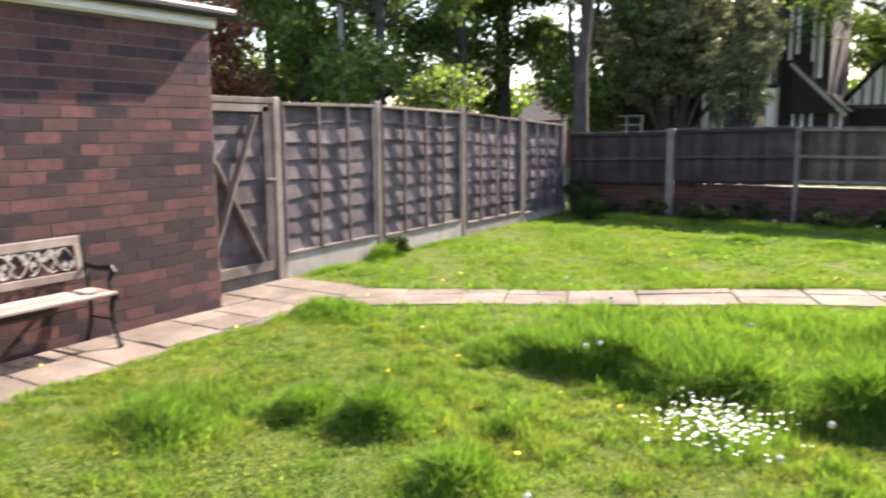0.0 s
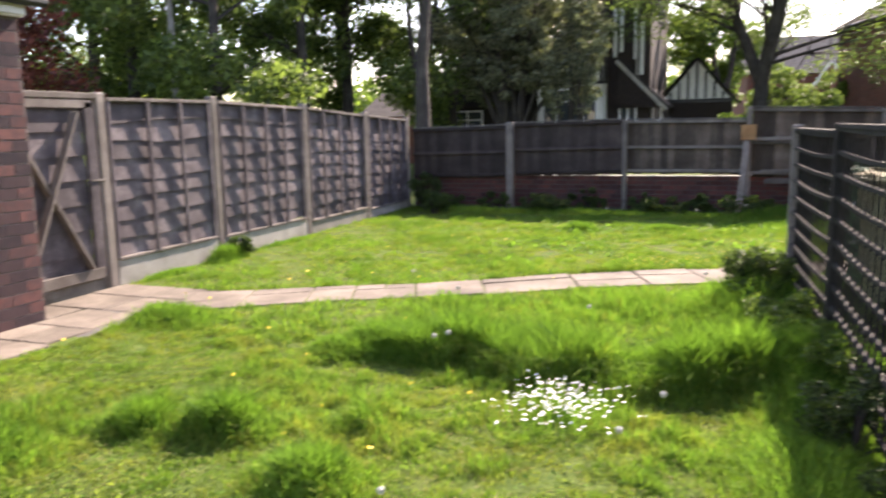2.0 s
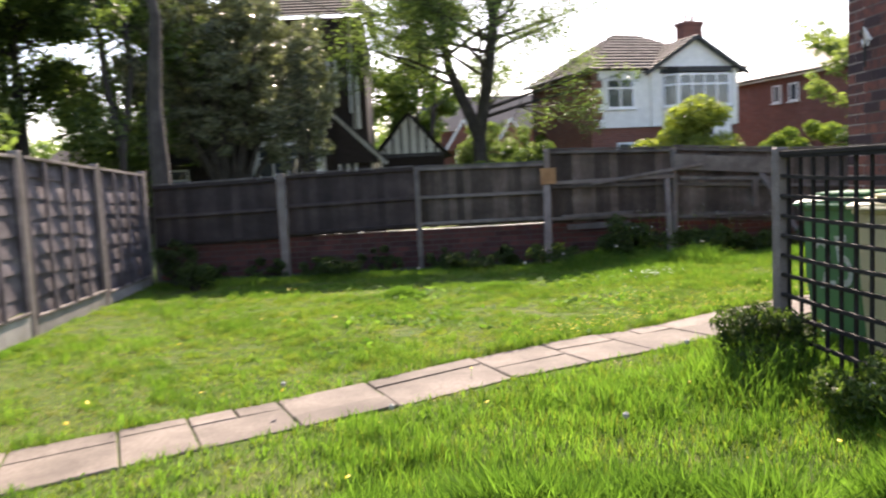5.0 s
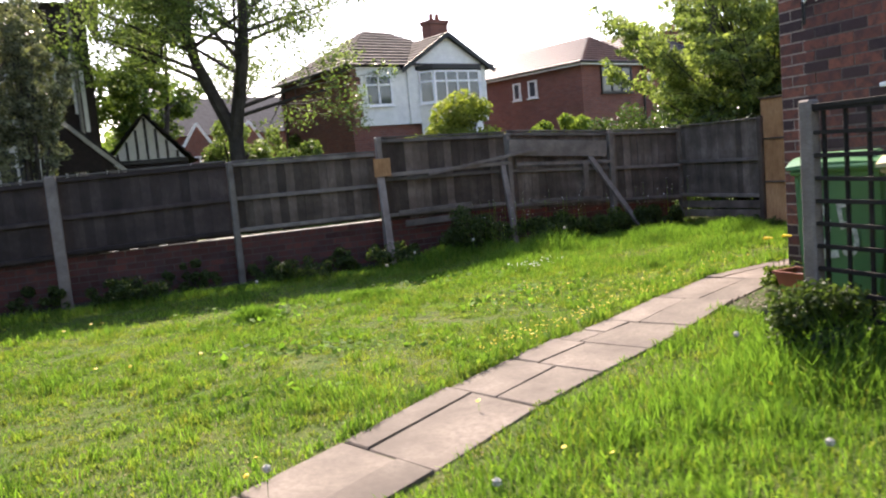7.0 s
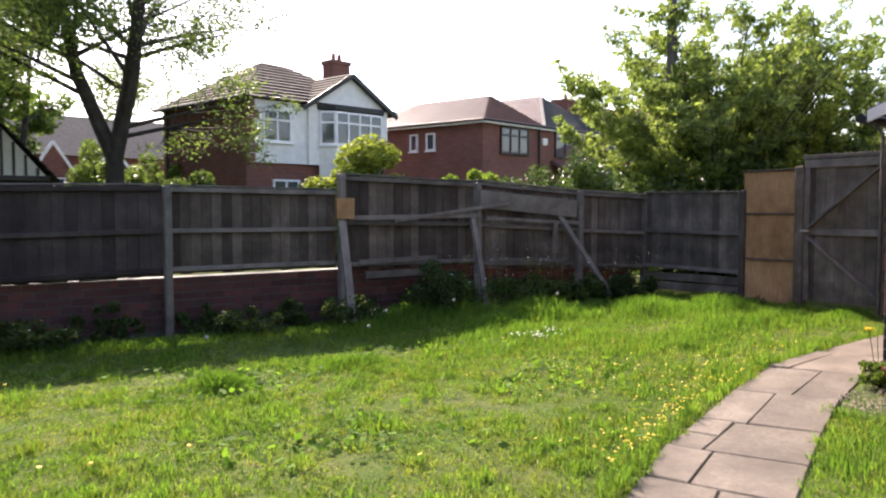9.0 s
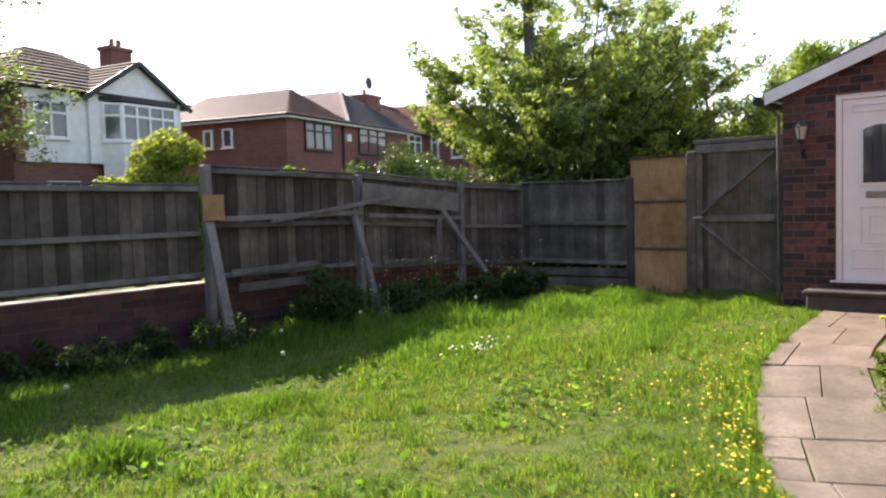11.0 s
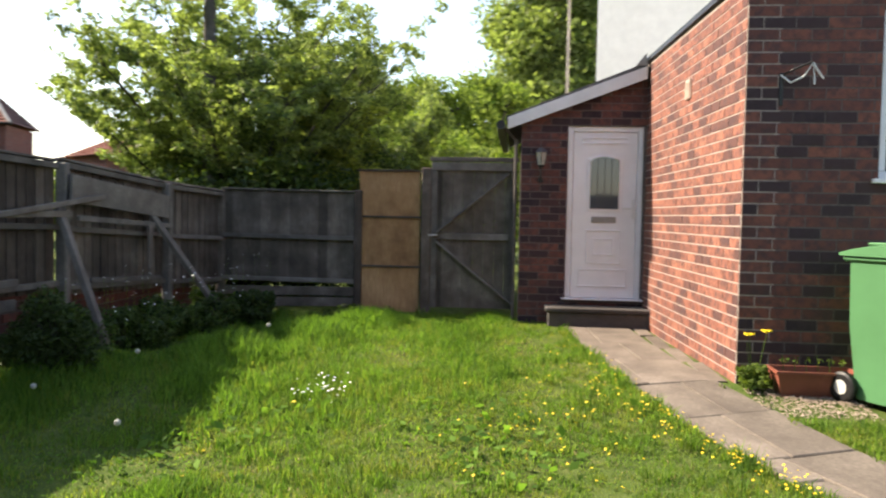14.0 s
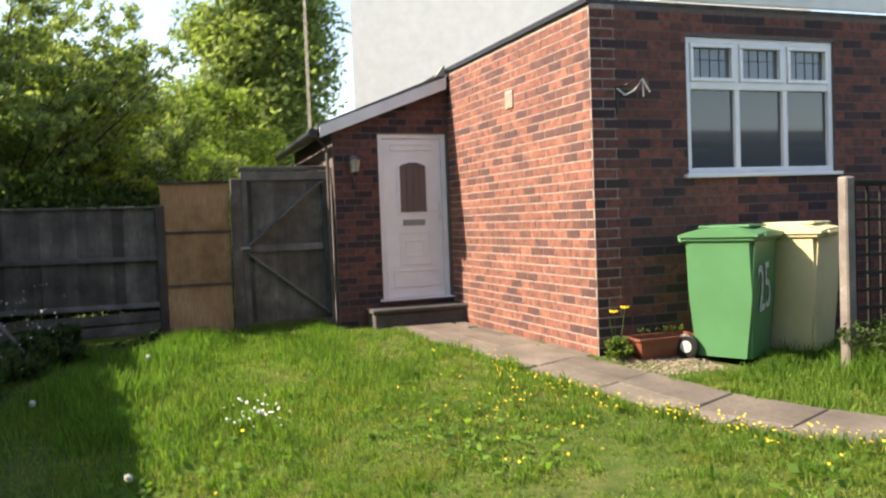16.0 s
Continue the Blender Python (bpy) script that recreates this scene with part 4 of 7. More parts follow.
def tree(base, height, spread, trunk, leaves, seed, label, mat, forks=2, crown_from=0.35, leaf=0.11, lean=(0, 0), name="tree", clump=0.9, limbs=9, crown_shape=1.0, group="", flat=0.75):
    rnd = random.Random(seed)
    t = thing(name, pose(*base), label, "tree" if "tree" in name else "shrub", group)
    bm = bmesh.new()
    tips = []
    rads = []
    for f in range(forks):
        a = 2 * math.pi * f / forks + rnd.uniform(0, 1)
        off = 0.0 if forks == 1 else spread * 0.25
        pts = [Vector((0, 0, 0)), Vector((lean[0] * 0.2, lean[1] * 0.2, height * 0.22))]
        for s in (0.4, 0.58, 0.75, 0.9):
            pts.append(Vector((math.cos(a) * off * s * 1.6 + lean[0] * s + rnd.uniform(-0.12, 0.12), math.sin(a) * off * s * 1.6 + lean[1] * s + rnd.uniform(-0.12, 0.12), height * s)))
        tube(bm, pts, [trunk * k for k in (1, 0.8, 0.62, 0.45, 0.28, 0.1)], 8)
        tips.append(pts[-1]), rads.append(clump * 0.8)
        for k in range(limbs):
            s = crown_from + (0.93 - crown_from) * (k + rnd.random()) / limbs
            j = min(int(s / 0.18), 4)
            o = pts[j].lerp(pts[j + 1], rnd.random())
            b = rnd.uniform(0, 2 * math.pi)
            rel = (o.z / height - crown_from) / max(0.1, 1 - crown_from)
            reach = spread * (0.45 + 0.55 * math.sin(math.pi * min(1, max(0.1, rel * 0.8 + 0.2)))) * rnd.uniform(0.65, 1.1) * (1 - 0.5 * max(0, rel) * crown_shape)
            dirv = Vector((math.cos(b), math.sin(b), rnd.uniform(0.15, 0.7)))
            p1, p2 = o + dirv * reach * 0.5 + Vector((0, 0, 0.05)), o + dirv * reach
            tube(bm, [o, p1, p2], [trunk * 0.26, trunk * 0.15, trunk * 0.04], 5)
            for q in range(5):
                e = o.lerp(p2, rnd.uniform(0.45, 1.05)) + Vector([rnd.uniform(-1, 1) * reach * 0.28 for _ in range(3)])
                tube(bm, [o.lerp(p2, 0.4), e], [trunk * 0.08, trunk * 0.02], 4, False)
                tips.append(e), rads.append(clump * rnd.uniform(0.45, 1.0))
    part("trunk", bm, m_bark, t)
    v = leaf_cloud([tuple(x) for x in tips], rads, leaves, leaf, seed, flat)
    ob = new("crown", mesh_from("crown", v, 4, mat))
    ob.parent = t
    return t


def spray_tree(base, height, spread, stems, leaves, seed, label, mat, leaf=0.045, low=0.3, wide=1.0, trunk=0.045, clump=0.17, up=0.5):
    """A many-stemmed shrub or young tree: arching stems, side twigs, leaves in loose sprays along them."""
    rnd = random.Random(seed)
    t = thing("tree", pose(*base), label, "tree", G)
    bm = bmesh.new()
    cs, rs = [], []
    for k in range(stems):
        a = 2 * math.pi * (k + rnd.random()) / stems * 7
        r = spread * math.sqrt(rnd.uniform(0.02, 1))
        h = height * (1 - 0.42 * (r / spread) ** 2) * rnd.uniform(0.78, 1.08)
        tip = Vector((math.cos(a) * r, math.sin(a) * r * wide, h))
        mid = Vector((tip.x * 0.3, tip.y * 0.3, h * 0.6))
        root = Vector((rnd.uniform(-0.25, 0.25), rnd.uniform(-0.25, 0.25), 0))
        pts = [root * (1 - u) ** 2 + mid * 2 * u * (1 - u) + tip * u * u for u in (0, 0.2, 0.4, 0.6, 0.8, 1)]
        tube(bm, pts, [trunk * q for q in (1, 0.8, 0.6, 0.42, 0.26, 0.08)], 5, False)
        for q in range(11):
            u = low + (1 - low) * (q + rnd.random()) / 11
            o = root * (1 - u) ** 2 + mid * 2 * u * (1 - u) + tip * u * u
            b = a + rnd.uniform(-1.9, 1.9)
            L = rnd.uniform(0.35, 0.95) * spread * 0.34
            e = o + Vector((math.cos(b), math.sin(b), rnd.uniform(-0.15, 1.0) * up * 2)) * L
            tube(bm, [o, o.lerp(e, 0.5) + Vector((0, 0, 0.05)), e], [trunk * 0.2, trunk * 0.13, trunk * 0.04], 4, False)
            for v in (0.3, 0.55, 0.8, 1.02):
                cs.append(tuple(o.lerp(e, v) + Vector((0, 0, rnd.uniform(-0.03, 0.06)))))
                rs.append(clump * rnd.uniform(0.5, 1.15) * (1.15 - 0.4 * v))
    part("trunk", bm, m_bark, t, "many thin arching stems")
    ob = new("crown", mesh_from("crown", leaf_cloud(cs, rs, leaves, leaf, seed, 0.8), 4, mat))
    ob.parent = t
    return t


def bush(base, size, leaves, seed, label, mat, leaf=0.05, name="shrub", group="", clumps=16):
    rnd = random.Random(seed)
    t = thing(name, pose(*base), label, "shrub", group)
    cs, rs = [], []
    bm = bmesh.new()
    for k in range(clumps):
        a = rnd.uniform(0, 6.28)
        r = math.sqrt(rnd.random())
        c = Vector((math.cos(a) * r * size[0] * 0.75, math.sin(a) * r * size[1] * 0.75, size[2] * rnd.uniform(0.2, 0.92) * (1 - 0.35 * r)))
        cs.append(tuple(c)), rs.append(min(size) * rnd.uniform(0.22, 0.42))
        tube(bm, [(c.x * 0.1, c.y * 0.1, -0.1), (c.x * 0.5, c.y * 0.5, c.z * 0.6), c], [0.02 * size[2], 0.014 * size[2], 0.004], 4, False)
    part("stem", bm, m_bark, t)
    ob = new("foliage", mesh_from("foliage", leaf_cloud(cs, rs, leaves, leaf, seed, 0.9), 4, mat))
    ob.parent = t
    return t


DK = "tall tree with dark backlit foliage beyond the fence"
G = "trees beyond the fences"
#      x, y, height, spread, trunk, leaves, forks, crown from
ROW = [(-11.3, 15.6, 11, 2.8, 0.17, 16000, 1, 0.22), (-14.9, 17.0, 11, 3.0, 0.22, 16000, 1, 0.2), (-12.7, 22.0, 12, 2.8, 0.22, 15000, 1, 0.25), (-12.6, 24.8, 12, 2.6, 0.24, 14000, 1, 0.25),
       (-9.6, 24.0, 12, 2.2, 0.13, 10000, 2, 0.3), (-17.0, 13.5, 10, 2.8, 0.2, 12000, 1, 0.25), (-19.0, 20.0, 12, 3.2, 0.25, 12000, 1, 0.2),
       (-17.0, 29.0, 13, 4.0, 0.25, 14000, 2, 0.12), (-24.0, 27.0, 14, 4.5, 0.3, 12000, 2, 0.12), (-12.5, 34.0, 13, 3.8, 0.25, 14000, 2, 0.12), (-23.0, 15.0, 12, 4.0, 0.3, 9000, 2, 0.12),
       (-10.6, 30.0, 12, 3.2, 0.2, 20000, 2, 0.12), (-13.8, 26.5, 12, 3.2, 0.22, 20000, 1, 0.15), (-9.0, 38.0, 14, 4.0, 0.25, 16000, 2, 0.12), (-20.5, 23.0, 13, 3.6, 0.25, 18000, 2, 0.1), (-15.8, 20.0, 11, 2.6, 0.16, 16000, 1, 0.12)]
for k, (x, y, h, sp, tr_, lv, fk, cf) in enumerate(ROW):
    tree((x, y, -0.3), h, sp, tr_, int(lv * 1.1), 100 + k, DK, m_leaf_dark, fk, cf, 0.10, group=G, limbs=11 // fk + 5, clump=0.95)
tree((-5.95, 15.0, -0.3), 7.6, 1.0, 0.20, 1800, 130, "tall dark-trunked tree behind the fence corner", m_leaf_mid, 1, 0.72, 0.09, (0.0, 0.3), group=G, limbs=6, clump=0.45)
spray_tree((-7.2, 26.5, -0.3), 9.0, 3.3, 46, 90000, 131, "broad holly-like tree with small glossy leaves before the timbered house", m_leaf_holly, 0.06, 0.42, trunk=0.10, clump=0.26, up=0.3)
spray_tree((-4.9, 25.5, -0.3), 6.6, 1.5, 14, 15000, 132, "slim holly-like tree with small glossy leaves before the timbered house", m_leaf_holly, 0.055, 0.45, trunk=0.06, clump=0.22)
tree((0.8, 30.0, -0.3), 13.5, 5.6, 0.30, 75000, 140, "large spreading tree with sparse young leaves against the sky", m_leaf_dark, 3, 0.24, 0.062, group=G, limbs=18, clump=1.1)
for k, (x, y, w, h) in enumerate(((1.6, 36.0, 2.0, 4.6), (3.8, 35.5, 1.8, 5.0), (2.6, 39.0, 2.6, 5.6))):
    bush((x, y, -0.3), (w, 1.1, h), 8000, 180 + k, "leafy green shrub in the gardens beyond the fence", m_leaf_mid if k % 2 else m_leaf_dark, 0.07, group="shrubs beyond the fence", clumps=24)
tree((-0.6, 42.0, -0.3), 11.0, 3.2, 0.2, 24000, 141, "round green tree behind the small timbered gable", m_leaf_mid, 2, 0.12, 0.12, group=G, limbs=9)
tree((-13.0, 11.0, -0.3), 4.3, 1.7, 0.12, 12000, 150, "copper-leaved tree beyond the garden gate", m_leaf_red, 2, 0.15, 0.07, group=G)
spray_tree((8.1, 14.8, -0.2), 5.3, 2.9, 72, 140000, 160, "broad loose green tree overhanging the corner fence", m_leaf_corner, 0.043, 0.25)
spray_tree((8.4, 13.9, -0.2), 3.7, 1.7, 22, 26000, 159, "young yellow-green tree among the corner shrubs", m_leaf_young, 0.045, 0.35)
spray_tree((10.3, 13.0, -0.2), 4.1, 2.0, 34, 46000, 161, "loose green tree overhanging the board gate", m_leaf_corner, 0.046, 0.3)
spray_tree((27.0, 12.4, -0.2), 7.6, 2.4, 16, 2500, 168, "nearly bare pale-branched tree beyond the lean-to", m_leaf_corner, 0.05, 0.3, trunk=0.07)
tree((16.8, 11.4, -0.2), 5.2, 2.3, 0.10, 26000, 167, "light green tree beyond the board gate", m_leaf_bright, 3, 0.12, 0.07, group=G, limbs=9, clump=0.6)
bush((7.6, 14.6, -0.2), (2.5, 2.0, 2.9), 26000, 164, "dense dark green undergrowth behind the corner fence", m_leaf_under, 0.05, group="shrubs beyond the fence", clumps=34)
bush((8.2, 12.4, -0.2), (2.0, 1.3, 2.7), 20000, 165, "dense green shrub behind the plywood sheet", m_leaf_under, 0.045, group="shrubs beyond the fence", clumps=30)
bush((12.0, 12.2, -0.2), (2.4, 1.8, 3.8), 24000, 166, "light green shrub behind the board gate", m_leaf_bright, 0.06, group="shrubs beyond the fence", clumps=34)
tree((23.0, 9.2, -0.2), 11.5, 1.9, 0.25, 85000, 162, "tall upright green tree behind the lean-to", m_leaf_corner, 1, 0.06, 0.11, group=G, limbs=46, clump=1.45, crown_shape=0.2)
tree((24.0, 15.0, -0.2), 6.0, 2.6, 0.2, 14000, 163, "round pale green tree beyond the corner", m_leaf_bright, 2, 0.12, 0.09, group=G, limbs=8)
bush((7.3, 27.0, -0.3), (2.6, 1.9, 4.45), 34000, 170, "bright green rounded shrub before the white house", m_leaf_young, 0.07, group="shrubs beyond the fence", clumps=30)
bush((10.6, 26.5, -0.2), (1.4, 1.0, 3.7), 9000, 171, "yellow-green clipped shrub beside the brick house", m_leaf_bright, 0.06, group="shrubs beyond the fence")
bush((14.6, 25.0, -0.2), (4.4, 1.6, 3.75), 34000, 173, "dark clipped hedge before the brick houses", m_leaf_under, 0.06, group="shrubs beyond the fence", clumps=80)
bush((5.9, 16.0, -0.2), (0.5, 0.5, 2.3), 5000, 172, "yellow-green shrub showing above the fence", m_leaf_bright, 0.045, group="shrubs beyond the fence")
bush((0.6, 27.5, -0.2), (1.9, 1.2, 2.4), 9000, 174, "yellow-green shrub under the spreading tree", m_leaf_bright, 0.06, group="shrubs beyond the fence", clumps=20)
bush((2.9, 29.0, -0.2), (2.0, 1.2, 3.2), 9000, 175, "dark green shrub under the spreading tree", m_leaf_dark, 0.07, group="shrubs beyond the fence", clumps=20)

for k in range(11):
    x = -5.2 + 0.92 * k
    bush((x, 14.22 + 0.06 * math.sin(k * 2.3), -0.13), (0.5, 0.2, 0.34 + 0.16 * math.sin(k * 1.7) ** 2), 1800, 470 + k, "dark green nettles and weeds along the foot of the board fence", m_leaf_weed, 0.022, name="undergrowth", group="weeds along the fence foot", clumps=14)

for k, (x, y) in enumerate(((1.3, 13.8), (2.6, 13.65), (3.3, 13.4), (4.1, 13.2))):
    bush((x, y, -0.13), (0.48, 0.3, 0.6), 3800, 490 + k, "dark tangled nettles and brambles before the sagging fence", m_leaf_weed, 0.026, name="undergrowth", group="weeds along the fence foot", clumps=18)


def woods():
    """Far line of trees that closes the view behind the near trees, joined."""
    rnd = random.Random(9)
    cs, rs = [], []
    for k in range(170):
        a = radians(rnd.uniform(-12, 128))
        d = rnd.uniform(62, 80)
        x, y = -d * math.sin(radians(60) - a) - 2, d * math.cos(radians(60) - a) + 6
        for q in range(3):
            cs.append((x + rnd.uniform(-2, 2), y + rnd.uniform(-2, 2), rnd.uniform(0.5, 5.5 if a < 1.4 else 3.5)))
            rs.append(rnd.uniform(1.5, 2.8))
    ob = new("woods", mesh_from("woods", leaf_cloud(cs, rs, 90000, 0.32, 77, 0.9), 4, m_leaf_mid))
    tagged(ob, "far line of green trees behind the houses", "trees", kind="stuff")


woods()

# houses beyond the fence
def slab_roof(bm, pts, t=0.12):
    """A roof plane with thickness from its corner points."""
    pts = [Vector(p) for p in pts]
    n = (pts[1] - pts[0]).cross(pts[2] - pts[0]).normalized()
    if n.z < 0:
        n = -n
    top = [bm.verts.new(p + n * t) for p in pts]
    bot = [bm.verts.new(p) for p in pts]
    bm.faces.new(top)
    bm.faces.new(bot[::-1])
    k = len(pts)
    for i in range(k):
        bm.faces.new((bot[i], bot[(i + 1) % k], top[(i + 1) % k], top[i]))
    bmesh.ops.recalc_face_normals(bm, faces=bm.faces)


def tile_rows(rows_out, eave_a, eave_b, ridge_a, ridge_b, rows, t=0.05):
    """Courses of roof tiles, each a stepped strip, between eave and ridge edges."""
    ea, eb, ra, rb = map(Vector, (eave_a, eave_b, ridge_a, ridge_b))
    n = (eb - ea).cross(ra - ea).normalized()
    if n.z < 0:
        n = -n
    for k in range(rows):
        f0, f1 = k / rows, (k + 1.15) / rows
        f1 = min(f1, 1)
        p = [ea.lerp(ra, f0) + n * t * 1.6, eb.lerp(rb, f0) + n * t * 1.6, eb.lerp(rb, f1) + n * t * 0.5, ea.lerp(ra, f1) + n * t * 0.5]
        q = [x - n * t for x in p]
        row = bmesh.new()
        v = [row.verts.new(x) for x in p + q]
        for f in ((0, 1, 2, 3), (7, 6, 5, 4), (0, 4, 5, 1), (1, 5, 6, 2), (2, 6, 7, 3), (3, 7, 4, 0)):
            row.faces.new([v[i] for i in f])
        rows_out.append(row)


def house_window(parent, m, w, h, cols, rows=1, toplight=0.0, frame_mat=None, sill=True):
    """A window facing local -y, its corner at m."""
    frame_mat = frame_mat or m_pvc
    e = new("window")
    e.parent, e.matrix_basis = parent, m
    bm = bmesh.new()
    f = 0.07
    box(bm, (0, -0.05, 0), (w, 0.03, f)), box(bm, (0, -0.05, h - f), (w, 0.03, h))
    for k in range(cols + 1):
        u = (w - f) * k / cols
        box(bm, (u, -0.048, f), (u + f, 0.03, h - f))
    if toplight:
        box(bm, (f, -0.046, h - toplight - f / 2), (w - f, 0.028, h - toplight + f / 2))
    part("frame", bm, frame_mat, e)
    for k in range(cols):
        a, b = (w - f) * k / cols + f, (w - f) * (k + 1) / cols
        part("pane", cuboid((a, -0.01, f), (b, 0.0, h - f)), m_glass, e)
    if sill:
        part("sill", cuboid((-0.06, -0.1, -0.05), (w + 0.06, 0.02, -0.001)), frame_mat, e)
    return e


def chimney(parent, x, y, z0, z1, s=0.7, pots=2):
    c = part("chimney", cuboid((x - s / 2, y - s / 3, z0), (x + s / 2, y + s / 3, z1 - 0.15)), m_brick_wall, parent, "dark brick chimney stack")
    part("cap", cuboid((x - s / 2 - 0.05, y - s / 3 - 0.05, z1 - 0.149), (x + s / 2 + 0.05, y + s / 3 + 0.05, z1)), m_brick_wall, c)
    for k in range(pots):
        part("pot", tube(bmesh.new(), [(x - 0.15 + 0.3 * k, y, z1), (x - 0.15 + 0.3 * k, y, z1 + 0.3)], [0.1, 0.08], 10), m_tiles_red, c)


M = Mat("house_brickwork", 0.85, spec=0.2)
bt = M.n.new("ShaderNodeTexBrick")
bt.inputs["Scale"].default_value = 1.0
bt.inputs["Brick Width"].default_value, bt.inputs["Row Height"].default_value, bt.inputs["Mortar Size"].default_value = 0.235, 0.078, 0.008
bt.inputs["Color1"].default_value, bt.inputs["Color2"].default_value, bt.inputs["Mortar"].default_value = (0.24, 0.085, 0.06, 1), (0.15, 0.055, 0.045, 1), (0.2, 0.15, 0.13, 1)
sx_, cx_, ad_ = M.n.new("ShaderNodeSeparateXYZ"), M.n.new("ShaderNodeCombineXYZ"), M.n.new("ShaderNodeMath")
M.l.new(M.co.outputs["Object"], sx_.inputs[0])
M.l.new(sx_.outputs[0], ad_.inputs[0])
M.l.new(sx_.outputs[1], ad_.inputs[1])
M.l.new(ad_.outputs[0], cx_.inputs[0])
M.l.new(sx_.outputs[2], cx_.inputs[1])
M.l.new(cx_.outputs[0], bt.inputs["Vector"])
M.base(M.mix(M.ramp(M.noise(0.8, M.mapped()), [(0.35, 0.4), (0.65, 0.0)]), bt.outputs[0], (0.12, 0.05, 0.04)))
m_brick_wall = M.m


def white_house():
    """Detached house: brick below, white upper storey, hip and front gable, bay windows."""
    h = thing("detached_house", pose(5.1, 31.0, -0.3, 0, 0, 13), "red brick house with white upper storey, tiled hip and front gable", "house")
    W, D, E1 = 6.3, 5.6, 5.2      # width, depth, eaves
    part("wall", cuboid((0, 0, 0), (W, D, E1)), m_brick_wall, h)
    bm = bmesh.new()
    box(bm, (0.10, -0.12, 3.1), (2.4, -0.002, E1))
    box(bm, (2.4, -0.22, 3.1), (W - 0.15, -0.002, E1))
    prism(bm, [(2.4, E1 + 0.002), (W - 0.15, E1 + 0.002), ((2.4 + W - 0.15) / 2, E1 + 1.15)], -0.22, -0.02, "y")
    part("upper_wall", bm, m_white, h, "white rendered upper wall")
    # main hip roof
    bm = []
    o = 0.3
    A_, B_ = (2.5, 2.7, E1 + 1.8), (3.6, 2.9, E1 + 1.8)
    tile_rows(bm, (-o, -o, E1), (W + o, -o, E1), A_, B_, 12)
    tile_rows(bm, (-o, D + o, E1), (-o, -o, E1), A_, A_, 12)
    tile_rows(bm, (W + o, -o, E1), (W + o, D + o, E1), B_, B_, 12)
    tile_rows(bm, (W + o, D + o, E1), (-o, D + o, E1), B_, A_, 12)
    # front gable roof
    gx = (2.4 + W - 0.15) / 2
    tile_rows(bm, (2.1, -0.4, E1 - 0.15), (2.1, 3.0, E1 - 0.15), (gx, -0.4, E1 + 1.25), (gx, 2.6, E1 + 1.25), 10)
    tile_rows(bm, (W + 0.15, 3.0, E1 - 0.15), (W + 0.15, -0.4, E1 - 0.15), (gx, 2.6, E1 + 1.25), (gx, -0.4, E1 + 1.25), 10)
    part("roof", bm, m_tiles, h, "grey-brown tiled roof")
    bm = bmesh.new()
    beam(bm, (2.05, -0.42, E1 - 0.18), (gx, -0.42, E1 + 1.2), 0.05, 0.16)
    beam(bm, (W + 0.2, -0.42, E1 - 0.18), (gx, -0.42, E1 + 1.2), 0.05, 0.16)
    part("bargeboard", bm, m_black, h, "dark bargeboards")
    house_window(h, pose(0.55, -0.14, 3.8), 1.15, 1.1, 2, toplight=0.35)
    for k in range(7):
        w = 0.30 if k % 2 else 0.16
        part("quoin", cuboid((0.0, -0.135, 3.12 + 0.29 * k), (0.10 + w, -0.122, 3.12 + 0.29 * k + 0.27)), m_brick_wall, h, "brick quoin")
    # bay window
    bm = bmesh.new()
    prism(bm, [(2.75, -0.2), (3.2, -0.75), (5.5, -0.75), (5.95, -0.2)], E1 - 0.15, E1 - 0.0, "z")
    part("bay_roof", bm, m_black, h, "dark bay window roof")
    bm = bmesh.new()
    prism(bm, [(2.85, -0.22), (3.25, -0.68), (5.45, -0.68), (5.85, -0.22)], 2.3, 3.8, "z")
    part("bay_wall", bm, m_white, h, "white rendered bay")
    house_window(h, pose(3.25, -0.66, 3.8), 2.2, 1.2, 4, toplight=0.4)
    house_window(h, pose(2.87, -0.25, 3.8) @ pose(0, 0, 0, 0, 0, -47), 0.58, 1.2, 1, toplight=0.4)
    house_window(h, pose(5.47, -0.66, 3.8) @ pose(0, 0, 0, 0, 0, 47), 0.58, 1.2, 1, toplight=0.4)
    house_window(h, pose(1.0, -0.03, 1.4), 1.1, 1.15, 2)
    chimney(h, W - 0.5, 2.4, E1, E1 + 2.25, 0.9)
    chimney(h, W + 1.0, 3.2, 2.0, E1 + 0.9)
    part("gutter", tube(bmesh.new(), [(-0.35, -0.3, E1), (-0.35, D, E1)], 0.06, 8), m_black, h)
    part("downpipe", tube(bmesh.new(), [(-0.06, D - 0.4, 0), (-0.06, D - 0.4, E1)], 0.045, 8), m_black, h)


